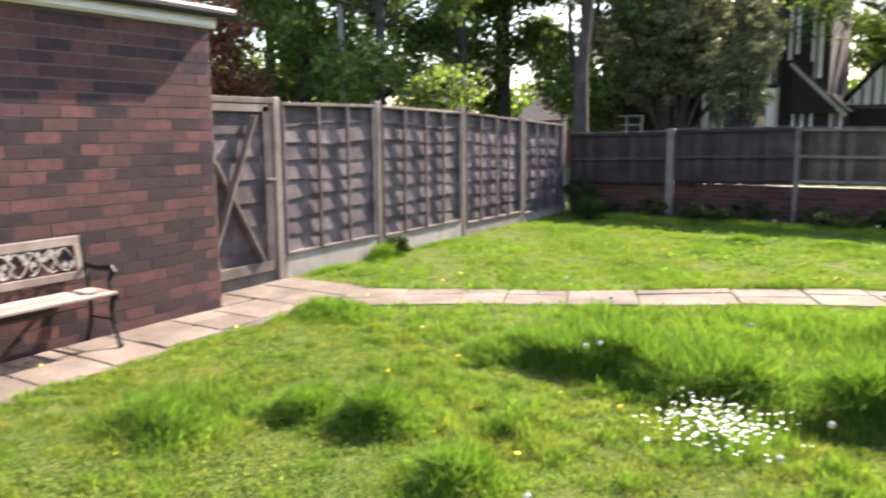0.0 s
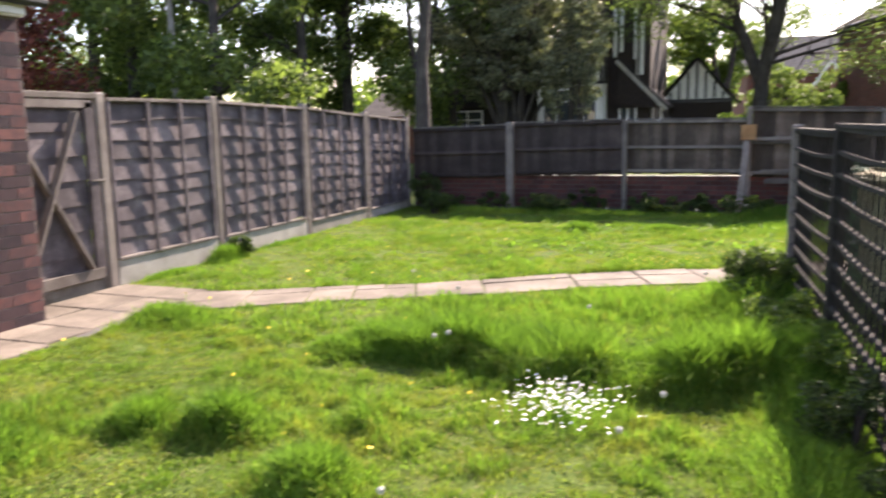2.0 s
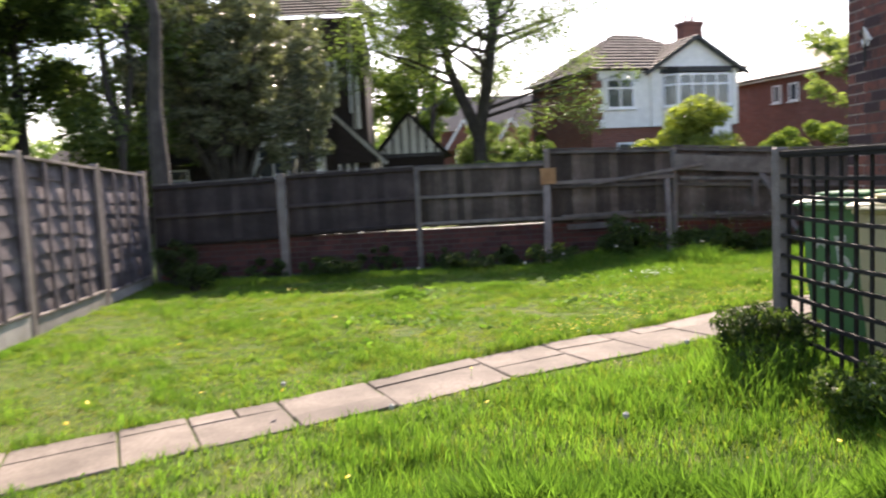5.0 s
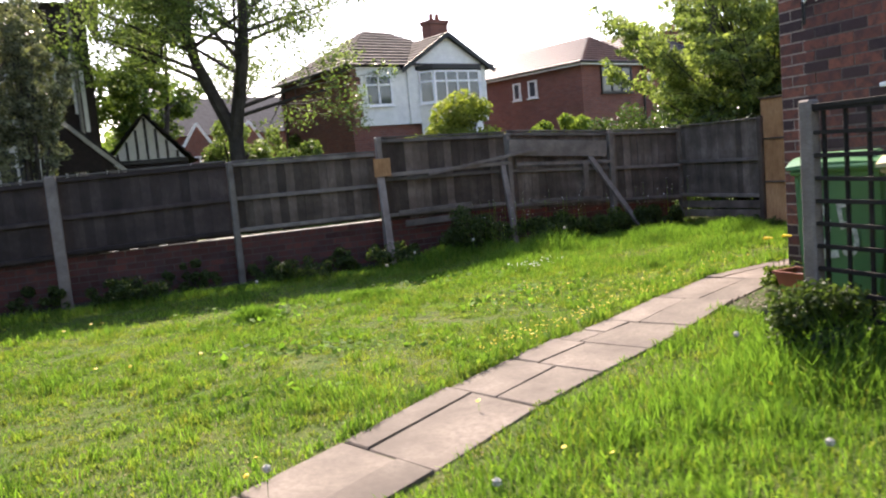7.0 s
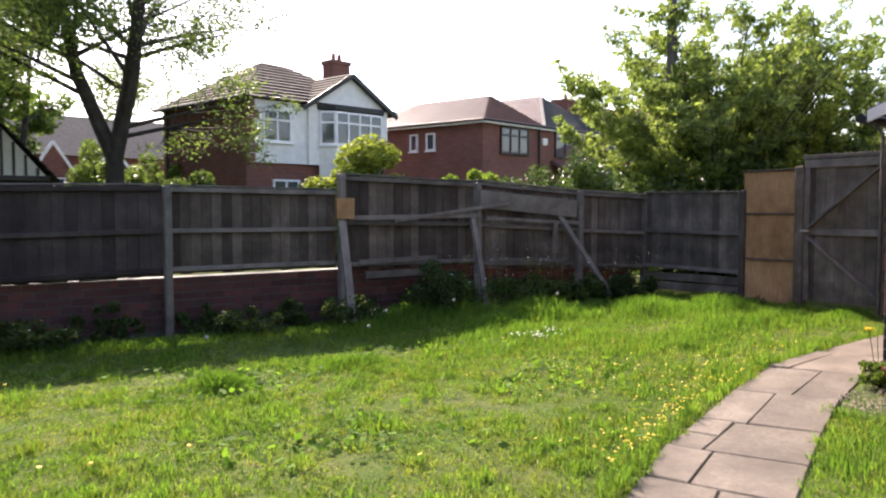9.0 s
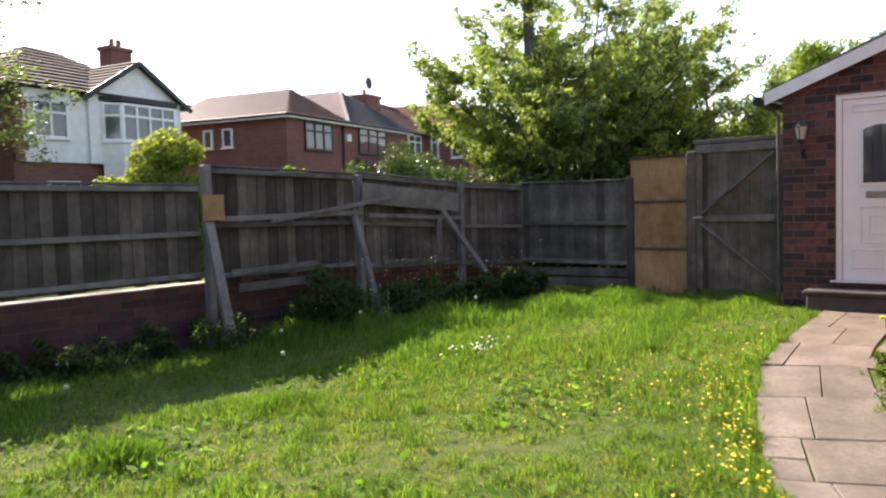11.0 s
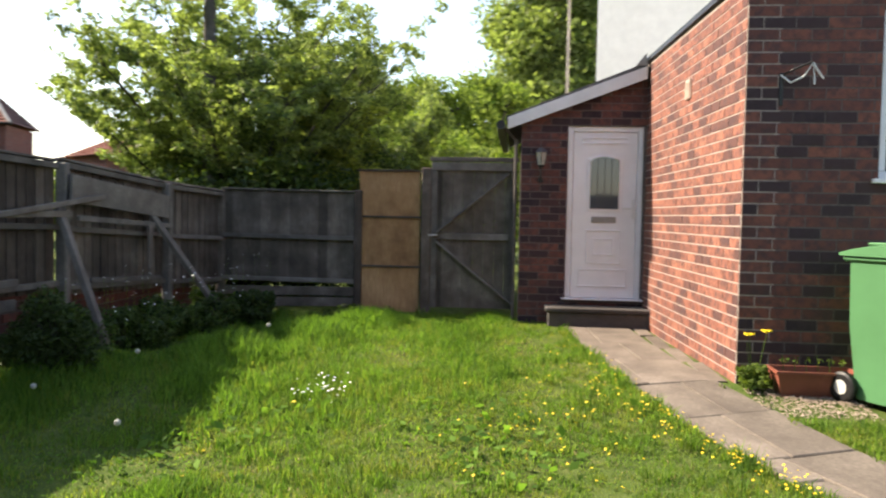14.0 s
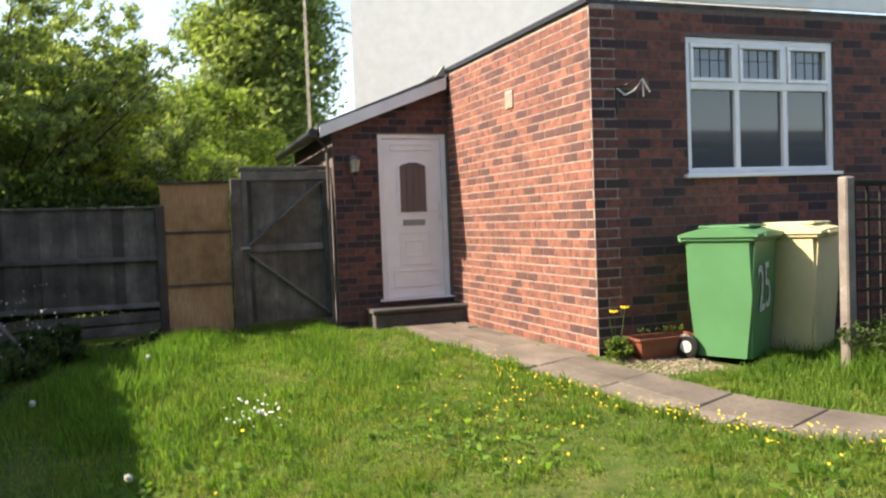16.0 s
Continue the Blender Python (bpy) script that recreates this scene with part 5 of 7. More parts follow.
def brick_terrace(m, W, D, E, R, label, roofmat, wins, chim=True, hip=True, name="brick_house"):
    h = thing(name, m, label, "house", "brick houses beyond the fence")
    part("wall", cuboid((0, 0, 0), (W, D, E)), m_brick_wall, h)
    bm = []
    o = 0.3
    hx = D / 2 if hip else -o
    a, b = (hx, D / 2, E + R), (W - hx, D / 2, E + R)
    tile_rows(bm, (-o, -o, E), (W + o, -o, E), a, b, 14)
    tile_rows(bm, (W + o, D + o, E), (-o, D + o, E), b, a, 14)
    if hip:
        tile_rows(bm, (-o, D + o, E), (-o, -o, E), a, a, 14)
        tile_rows(bm, (W + o, -o, E), (W + o, D + o, E), b, b, 14)
    part("roof", bm, roofmat, h, "tiled hipped roof")
    part("fascia", cuboid((-0.28, -0.3, E - 0.12), (W + 0.28, -0.26, E + 0.02)), m_white, h)
    part("gutter", tube(bmesh.new(), [(-0.3, -0.36, E), (W + 0.3, -0.36, E)], 0.05, 8), m_black, h)
    for x, z, w, hh, c, fm in wins:
        house_window(h, pose(x, -0.03, z), w, hh, c, toplight=0.3, frame_mat=fm)
    if chim:
        chimney(h, W * 0.8, D / 2, E + R - 0.6, E + R + 1.0)
    return h


def timbered_house():
    h = thing("timbered_house", pose(-8.8, 32.5, -0.3), "large dark half-timbered house behind trees", "house")
    W, D, E = 5.6, 8, 7.8
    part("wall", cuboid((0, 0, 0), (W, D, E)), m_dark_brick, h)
    bm = []
    tile_rows(bm, (-0.4, -0.4, E), (W + 0.4, -0.4, E), (0.8, D / 2, E + 2.4), (W - 0.8, D / 2, E + 2.4), 14)
    tile_rows(bm, (W + 0.4, -0.4, E), (W + 0.4, D + 0.4, E), (W - 0.8, D / 2, E + 2.4), (W - 0.8, D / 2, E + 2.4), 14)
    tile_rows(bm, (-0.4, D + 0.4, E), (-0.4, -0.4, E), (0.8, D / 2, E + 2.4), (0.8, D / 2, E + 2.4), 14)
    for k, (x, z0, z1) in enumerate(((4.15, 4.3, 6.2), (4.4, 4.5, 6.2), (4.95, 4.2, 6.2), (5.2, 3.6, 5.6))):
        part("wall_panel", cuboid((x, -0.05, z0), (x + 0.13, -0.002, z1)), m_white, h, "white plaster strip between dark timbers")
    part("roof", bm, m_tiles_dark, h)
    # two-storey bay with timber panels
    bm = bmesh.new()
    box(bm, (1.3, -1.0, 0), (3.9, -0.002, 5.7))
    part("bay", bm, m_white, h, "white bay with black timbers")
    bm = bmesh.new()
    for k in range(8):
        x = 1.25 + k * 0.36
        box(bm, (x, -1.04, 3.38), (x + 0.12, -1.003, 4.12))
    box(bm, (1.2, -1.05, 3.24), (4.0, -1.002, 3.38)), box(bm, (1.2, -1.05, 4.12), (4.0, -1.002, 4.26))
    for y in (-0.95, -0.65, -0.35):
        box(bm, (3.903, y, 3.3), (3.94, y + 0.1, 5.6))
    part("timber", bm, m_black, h, "black timbers")
    bm = bmesh.new()
    prism(bm, [(1.0, 5.72), (4.2, 5.72), (2.6, 7.5)], -1.3, -0.01, "y")
    part("gable", bm, m_tiles_dark, h)
    house_window(h, pose(1.5, -1.02, 1.5), 2.2, 1.6, 4, toplight=0.5)
    house_window(h, pose(1.6, -1.02, 4.32), 2.1, 1.25, 4, toplight=0.4)
    house_window(h, pose(4.4, -0.03, 1.75), 0.7, 0.75, 2)
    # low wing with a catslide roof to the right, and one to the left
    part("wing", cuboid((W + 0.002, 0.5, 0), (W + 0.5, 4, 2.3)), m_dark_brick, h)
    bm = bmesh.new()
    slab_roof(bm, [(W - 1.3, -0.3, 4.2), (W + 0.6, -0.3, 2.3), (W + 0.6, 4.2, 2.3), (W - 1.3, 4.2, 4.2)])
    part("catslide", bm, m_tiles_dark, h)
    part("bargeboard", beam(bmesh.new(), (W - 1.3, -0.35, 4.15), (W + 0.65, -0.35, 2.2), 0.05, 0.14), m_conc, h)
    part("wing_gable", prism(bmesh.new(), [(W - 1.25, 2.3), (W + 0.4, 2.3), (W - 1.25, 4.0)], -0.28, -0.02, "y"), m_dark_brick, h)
    house_window(h, pose(W + 0.03, 0.46, 1.75), 0.42, 0.7, 1)
    part("downpipe", tube(bmesh.new(), [(W - 0.5, -0.1, 3), (W - 0.5, -0.1, E)], 0.06, 8), m_conc, h)
    wn_ = house_window(h, pose(-3.2, -0.4, 1.35), 2.0, 1.0, 3, 1, 0.4)
    part("wing", cuboid((-3.6, -0.35, 0), (-0.002, 5, 2.5)), m_dark_brick, h)
    bm = bmesh.new()
    slab_roof(bm, [(-3.9, -0.6, 2.5), (0, -0.6, 2.5), (0, 2.4, 4.2), (-3.9, 2.4, 4.2)])
    part("wing_roof", bm, m_tiles_dark, h)


def timbered_garage():
    h = thing("timbered_garage", pose(-3.05, 36.0, -0.3), "small outbuilding with a white and black timbered gable", "outbuilding")
    W = 2.9
    part("wall", cuboid((0, 0, 0), (W, 5, 2.65)), m_dark_brick, h)
    part("gable", prism(bmesh.new(), [(0.1, 2.68), (W - 0.1, 2.68), (W / 2, 4.3)], 0.0, 0.1, "y"), m_white, h, "white painted gable")
    bm = bmesh.new()
    for k in range(7):
        x = 0.37 + k * 0.36
        t = 2.68 + 1.62 * (1 - abs(x - W / 2) / (W / 2 - 0.1))
        box(bm, (x - 0.05, -0.03, 2.69), (x + 0.05, -0.002, t - 0.05))
    box(bm, (0, -0.05, 2.52), (W, -0.002, 2.68))
    part("timber", bm, m_black, h, "black timbers")
    bm = []
    tile_rows(bm, (-0.3, -0.25, 2.45), (-0.3, 5, 2.45), (W / 2, -0.25, 4.4), (W / 2, 5, 4.4), 8)
    tile_rows(bm, (W + 0.3, 5, 2.45), (W + 0.3, -0.25, 2.45), (W / 2, 5, 4.4), (W / 2, -0.25, 4.4), 8)
    part("roof", bm, m_tiles_dark, h)


# Near-black tiles for the timbered house, garage and far cottage
m_tiles_dark = weathered("dark_roof_tiles", (0.02, 0.018, 0.018), (0.04, 0.034, 0.033), (0.07, 0.06, 0.055), scale=2, fine=30, island=True)
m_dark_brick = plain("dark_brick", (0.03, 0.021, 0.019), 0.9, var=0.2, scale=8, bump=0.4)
white_house()
timbered_house()
timbered_garage()
def hip_slope(rows_out, ea, eb, pk, n=12, pk2=None):
    tile_rows(rows_out, ea, eb, pk, pk2 or pk, n)


def terrace():
    """Two joined hipped houses and a third set forward at the end of the row, x along the front."""
    E = 5.1
    base = pose(15.03, 31.22, -0.3, 0, 0, 15)
    h = thing("brick_house", base, "red brick house with hipped roof, one slope paled for sun glare, and fascia", "house", "brick houses beyond the fence")
    part("wall", cuboid((0, 0, 0), (3.99, 6.6, E)), m_brick_wall, h)
    rows, rows2, pk, pb = [], [], (2.1, 1.3, E + 1.3), (2.1, 5.4, E + 1.3)
    hip_slope(rows, (-0.25, 6.85, E), (-0.25, -0.25, E), pb, 12, pk)
    hip_slope(rows, (4.1, 6.85, E), (-0.25, 6.85, E), pb)
    part("roof_slope", rows, m_tiles_shine, h, "brown tiles coloured paler for their shine in the sun")
    hip_slope(rows2, (-0.25, -0.25, E), (4.1, -0.25, E), pk)
    hip_slope(rows2, (4.1, -0.25, E), (4.1, 6.85, E), pk, 12, pb)
    part("roof", rows2, m_tiles_brown, h, "brown-red tiled hipped roof")
    part("fascia", cuboid((-0.25, -0.27, E - 0.12), (4.0, -0.24, E - 0.01)), m_white, h)
    part("fascia", cuboid((-0.27, -0.25, E - 0.12), (-0.24, 6.8, E - 0.01)), m_white, h)
    part("gutter", tube(bmesh.new(), [(-0.3, -0.32, E), (4.0, -0.32, E)], 0.05, 8), m_black, h)
    part("gutter", tube(bmesh.new(), [(-0.32, -0.3, E), (-0.32, 6.8, E)], 0.05, 8), m_black, h)
    part("downpipe", tube(bmesh.new(), [(3.95, -0.06, 0), (3.95, -0.06, E)], 0.05, 8), m_black, h)
    house_window(h, pose(1.15, -0.03, 3.85), 2.0, 1.1, 3, toplight=0.35, frame_mat=m_black)
    for y, w in ((3.05, 0.5), (4.0, 0.45)):
        house_window(h, pose(-0.03, y, 4.0, 0, 0, -90), w, 0.75, 1, frame_mat=m_white)
    h = thing("brick_house", base @ pose(4.0, 0, 0), "red brick house with dark grey hipped roof and chimney", "house", "brick houses beyond the fence")
    part("wall", cuboid((0.01, 0.002, 0), (5.99, 7, E)), m_brick_wall, h)
    rows, rows2, pk, pb = [], [], (3.0, 2.0, E + 1.85), (3.0, 5.2, E + 1.85)
    hip_slope(rows, (0, -0.25, E), (6.2, -0.25, E), pk, 14)
    hip_slope(rows, (6.2, -0.25, E), (6.2, 7.2, E), pk, 14, pb)
    part("roof", rows, m_felt, h, "dark grey tiled hipped roof")
    hip_slope(rows2, (0, 7.2, E), (0, -0.25, E), pb, 14, pk)
    part("roof_slope", rows2, m_tiles_shine, h, "side slope of the roof coloured paler for sun glare")
    part("hip_tile", beam(bmesh.new(), (0.0, -0.28, E + 0.05), (3.0, 1.97, E + 1.93), 0.14, 0.08), m_conc, h, "pale mortared hip tiles")
    part("fascia", cuboid((0.01, -0.27, E - 0.12), (6.2, -0.24, E - 0.01)), m_white, h)
    part("gutter", tube(bmesh.new(), [(0.01, -0.32, E), (6.2, -0.32, E)], 0.05, 8), m_black, h)
    house_window(h, pose(1.25, -0.03, 3.9), 2.5, 1.15, 3, toplight=0.35, frame_mat=m_black)
    part("alarm_box", cuboid((0.25, -0.07, 4.35), (0.6, 0.0, 4.65), 0.01), m_white, h, "small white alarm box")
    bm = bmesh.new()
    slab_roof(bm, [(0.9, -1.3, 2.9), (5.4, -1.3, 2.9), (5.4, 0, 3.6), (0.9, 0, 3.6)])
    part("porch_roof", bm, m_tiles_brown, h, "brown tiled lean-to porch roof")
    chimney(h, 5.0, 1.7, E + 0.2, E + 1.85, 1.3, 1)
    part("aerial_dish", prism(bmesh.new(), [(5.0 + 0.3 * math.cos(k * 0.52), E + 2.45 + 0.3 * math.sin(k * 0.52)) for k in range(12)], 1.5, 1.54, "y"), m_felt, h)
    h = thing("brick_house", base @ pose(10.0, 0, 0), "red brick house with orange-red tiled roof and forward wing", "house", "brick houses beyond the fence")
    part("wall", cuboid((0.01, 0.05, 0), (6.0, 7, E - 0.05)), m_brick_wall, h)
    part("wing", cuboid((2.3, -2.3, 0), (5.7, 0.046, E - 0.05)), m_brick_wall, h)
    rows, rows2 = [], []
    hip_slope(rows, (-0.6, -0.2, E), (6.2, -0.2, E), (-0.6, 3.0, E + 2.1), 14, (3.9, 3.0, E + 1.9))
    hip_slope(rows, (2.1, -2.5, E), (6.0, -2.5, E), (4.0, -0.9, E + 1.75), 12)
    hip_slope(rows, (6.0, -2.5, E), (6.0, 7, E), (4.0, -0.9, E + 1.75), 12, (4.0, 3.0, E + 1.9))
    part("roof", rows, m_tiles_brown, h, "brown-red tiled slopes")
    # Same roof, but this slope's tile colour is brightened to stand for sun
    hip_slope(rows2, (2.1, 0.4, E + 0.01), (2.1, -2.5, E), (4.0, 3.0, E + 1.9), 12, (4.0, -0.9, E + 1.75))
    part("roof_slope", rows2, m_tiles_red, h, "tiled slope coloured brighter orange-red for the sun on it")
    part("hip_tile", beam(bmesh.new(), (2.05, -2.55, E + 0.05), (4.0, -0.93, E + 1.84), 0.14, 0.08), m_conc, h, "pale mortared hip tiles")
    part("gutter", tube(bmesh.new(), [(2.02, -0.2, E), (2.02, -2.6, E)], 0.05, 8), m_black, h)
    part("gutter", tube(bmesh.new(), [(0.0, -0.3, E), (2.1, -0.3, E)], 0.05, 8), m_black, h)
    part("vent_pipe", tube(bmesh.new(), [(2.1, -1.9, 4.0), (2.1, -1.9, E + 0.6)], 0.05, 8), m_black, h)
    house_window(h, pose(0.1, 0.02, 3.9), 1.4, 1.15, 2, toplight=0.35, frame_mat=m_white)
    for y, w in ((-0.2, 0.42), (-1.35, 0.6)):
        house_window(h, pose(2.27, y, 3.9, 0, 0, -90), w, 1.15, 1, toplight=0.3, frame_mat=m_white)


terrace()
brick_terrace(pose(30.0, 29.0, -0.3, 0, 0, -40), 6, 5, 4.0, 1.5, "distant brick house with an orange tiled roof", m_tiles_red, [(1.0, 2.4, 0.9, 1.1, 2, m_white)], False)
fh = thing("brick_house", pose(0.6, 52, -0.3, 0, 0, 12), "distant red brick house with a grey roof and white gable", "house", "brick houses beyond the fence")
part("wall", cuboid((0, 0, 0), (9, 6, 4.4)), m_brick_wall, fh)
part("roof", prism(bmesh.new(), [(-0.3, 4.42), (6.3, 4.42), (3, 6.9)], -0.3, 9.3, "x"), m_felt, fh, "grey roof")
for xx_ in (0.2, 3.4):
    part("gable", prism(bmesh.new(), [(xx_, 3.2), (xx_ + 2.4, 3.2), (xx_ + 1.2, 5.0)], -0.5, -0.002, "y"), m_brick_wall, fh)
    part("bargeboard", beam(beam(bmesh.new(), (xx_ - 0.1, -0.55, 3.15), (xx_ + 1.2, -0.55, 5.1), 0.05, 0.16), (xx_ + 2.5, -0.55, 3.15), (xx_ + 1.2, -0.55, 5.1), 0.05, 0.16), m_white, fh, "white bargeboards")
    house_window(fh, pose(xx_ + 0.6, -0.53, 2.2), 1.2, 1.0, 2)
far = thing("roof_cottage", pose(-20.5, 35, -0.3), "distant house with a pale roof among trees", "house")
part("wall", cuboid((3.6, 0, 0), (7.6, 6, 2.2)), m_brick_wall, far)
part("roof", prism(bmesh.new(), [(-0.3, 2.22), (6.3, 2.22), (3, 3.6)], 3.3, 7.9, "x"), m_tiles_dark, far)
for yy_ in (-0.3, 6.3):
    part("bargeboard", beam(bmesh.new(), (7.95, yy_, 2.25), (7.95, 3, 3.65), 0.14, 0.14), m_white, far, "white bargeboard")

# rendered house behind the lean-to
rh = thing("rendered_house", pose(9.4, 9.05, -0.2, 0, 0, -19), "tall cream rendered house end behind the lean-to roof", "house")
part("wall", cuboid((0, -8, 0), (8, 0, 9.0)), m_cream, rh)
part("roof", prism(bmesh.new(), [(-8.3, 9.02), (0.05, 9.02), (-4, 12)], -0.3, 8.3, "x"), m_tiles, rh)


# poles
def pole(x, y, h, r, label, name="utility_pole", mat=None, lamp=False):
    p = thing(name, pose(x, y, -0.2), label, "pole")
    part("shaft", tube(bmesh.new(), [(0, 0, 0), (0, 0, h * 0.5), (0, 0, h)], [r, r * 0.85, r * 0.65], 12), mat or m_conc, p)
    if lamp:
        part("arm", tube(bmesh.new(), [(0, 0, h - 0.05), (0.3, 0.1, h + 0.15), (1.0, 0.3, h + 0.2)], 0.03, 8), m_conc, p)
        part("lantern", cuboid((0.9, 0.2, h + 0.15), (1.4, 0.4, h + 0.27), 0.02), m_conc, p)


pole(-12.3, 15.4, 9, 0.075, "grey metal street lamp column beyond the fence", "street_lamp", lamp=True)
pole(6.7, 14.75, 8.5, 0.10, "weathered wooden utility pole rising from the trees", mat=m_rail_dark)
pole(12.5, 9.35, 9.0, 0.035, "thin grey metal pole behind the lean-to", "metal_pole")


# grass
def tall_at(x, y):
    """Height of the grass over the lawns."""
    h = np.full_like(x, 0.035)
    n = np.sin(x * 2.1 + 0.7 * np.sin(y * 3.1)) * np.sin(y * 2.7 + x) * 0.5 + 0.5
    def blob(cx, cy, rx, ry, v):
        d = ((x - cx) / rx) ** 2 + ((y - cy) / ry) ** 2
        g = v * np.exp(-0.9 * d) * (0.75 + 0.5 * n)
        return np.where(g > 0.03, g, 0)
    band = smooth01((y - (4.35 + 0.18 * np.sin(x * 2.3))) / 0.35) * smooth01((x + 3.1) / 0.9) * (x < 1.2)
    path_near = 5.75 + (x + 4.75) * 0.57
    band = band * smooth01((path_near - y) / 0.5)
    rag = 0.55 + 0.75 * (np.sin(x * 5.3 + 2.1 * np.sin(y * 4.7)) * np.sin(y * 6.1 + 1.3 * x) * 0.5 + 0.5)
    rag = rag * (0.8 + 0.35 * np.sin(x * 11 + 3 * np.sin(y * 9)))
    ridge = np.exp(-((y - 4.85 - 0.15 * np.sin(x * 2.3)) / 0.32) ** 2)
    h = h * (0.55 + 1.1 * n) + 0.012 * np.sin(x * 9 + 2 * np.sin(y * 7)) * np.sin(y * 8)
    tuft = np.sin(x * 17 + 3 * np.sin(y * 5.3)) * np.sin(y * 18.5 + 2.4 * np.sin(x * 6.1))
    tuft2 = np.sin(x * 8.3 + 2 * np.sin(y * 3.7) + 1) * np.sin(y * 9.1 + 2.1 * np.sin(x * 2.9))
    h = h * (1 + 0.55 * tuft) + np.maximum(0, tuft2 - 0.45) * 0.07
    h = np.maximum(h, 0.01)
    h = np.maximum(h, band * (0.05 + 0.085 * n * rag + ridge * (0.075 + 0.12 * rag)))
    lush = smooth01((y - 9.9) / 0.8) * smooth01((13.6 - y) / 0.5) * smooth01((x + 1.2) / 2.0)
    h = np.maximum(h, lush * (0.04 + 0.075 * n * rag))
    mid = smooth01((x + 4.6) / 0.8) * smooth01((path_near - y - 0.1) / 0.4) * (y > 2.2) * (x < 1.0)
    h = np.maximum(h, mid * np.maximum(0, n * rag - 0.45) * 0.2)
    P = np.array(PATH)
    fn, ln = np.interp(x, P[:, 2], P[:, 3]), np.interp(x, P[:, 0], P[:, 1])
    w = 0.5 + 0.5 * np.sin(x * 7.3 + 1.7 * np.sin(x * 3.1)) * np.sin(x * 2.3 + 1)
    fringe = np.exp(-((y - fn - 0.06) / (0.06 + 0.07 * w)) ** 2) * (x < 4.4) * (x > -4.9)
    h = np.maximum(h, fringe * (0.05 + 0.075 * w))
    h = np.maximum(h, np.exp(-((y - ln + 0.05) / 0.07) ** 2) * (0.03 + 0.05 * (1 - w)) * (x > -4.4) * (x < 1.3))
    for b in TUFTS:
        h = np.maximum(h, blob(*b))
    return h


TUFTS = [(-4.5, 5.35, 0.5, 0.35, 0.16), (-2.96, 3.3, 0.24, 0.2, 0.17), (-2.5, 3.36, 0.26, 0.2, 0.22), (-1.75, 2.95, 0.3, 0.22, 0.17), (-3.5, 2.72, 0.45, 0.3, 0.17), (-5.0, 3.9, 0.4, 0.3, 0.08), (-5.82, 8.1, 0.16, 0.35, 0.2), (-5.87, 7.0, 0.12, 0.6, 0.07), (-5.85, 9.6, 0.12, 1.0, 0.06),
         (-2.13, 11.69, 0.28, 0.25, 0.17), (-1.2, 12.2, 0.8, 0.3, 0.08), (1.2, 12.6, 0.5, 0.3, 0.14), (3.4, 12.3, 0.7, 0.5, 0.22), (4.3, 11.9, 0.5, 0.5, 0.22), (2.0, 12.7, 0.7, 0.5, 0.18), (3.0, 11.0, 1.2, 0.6, 0.09), (0.45, 5.0, 0.35, 2.2, 0.2), (0.4, 3.6, 0.35, 0.8, 0.2),
         (0.2, 6.9, 0.55, 0.6, 0.3), (4.9, 10.6, 0.4, 0.3, 0.15), (-3.0, 13.9, 3.2, 0.35, 0.12), (1.3, 6.3, 0.6, 1.2, 0.16), (1.0, 7.6, 0.3, 0.3, 0.1), (-0.9, 11.9, 0.5, 0.25, 0.1), (0.9, 13.6, 1.0, 0.5, 0.2)]


def on_paving(x, y):
    out = (x < -4.72) & (y < 5.6) & (x > -5.6)
    out |= (x < -4.8) & (y < 6.42) & (y > 4.9)
    P = np.array(PATH)
    ln = np.interp(x, P[:, 0], P[:, 1])
    fn = np.interp(x, P[:, 2], P[:, 3])
    edge = 0.03 * np.sin(x * 9) + 0.02 * np.sin(x * 23 + 1)
    out |= (y > ln + 0.02 + edge) & (y < fn - 0.02 + edge * 0.7) & (x > -5.0)
    out |= (x > 1.66) & (y < 9.12)
    out |= (x > 0.85) & (y < 6.6)
    out |= (x > 0.95) & (x < 1.72) & (y > 7.55) & (y < 8.75)
    return out


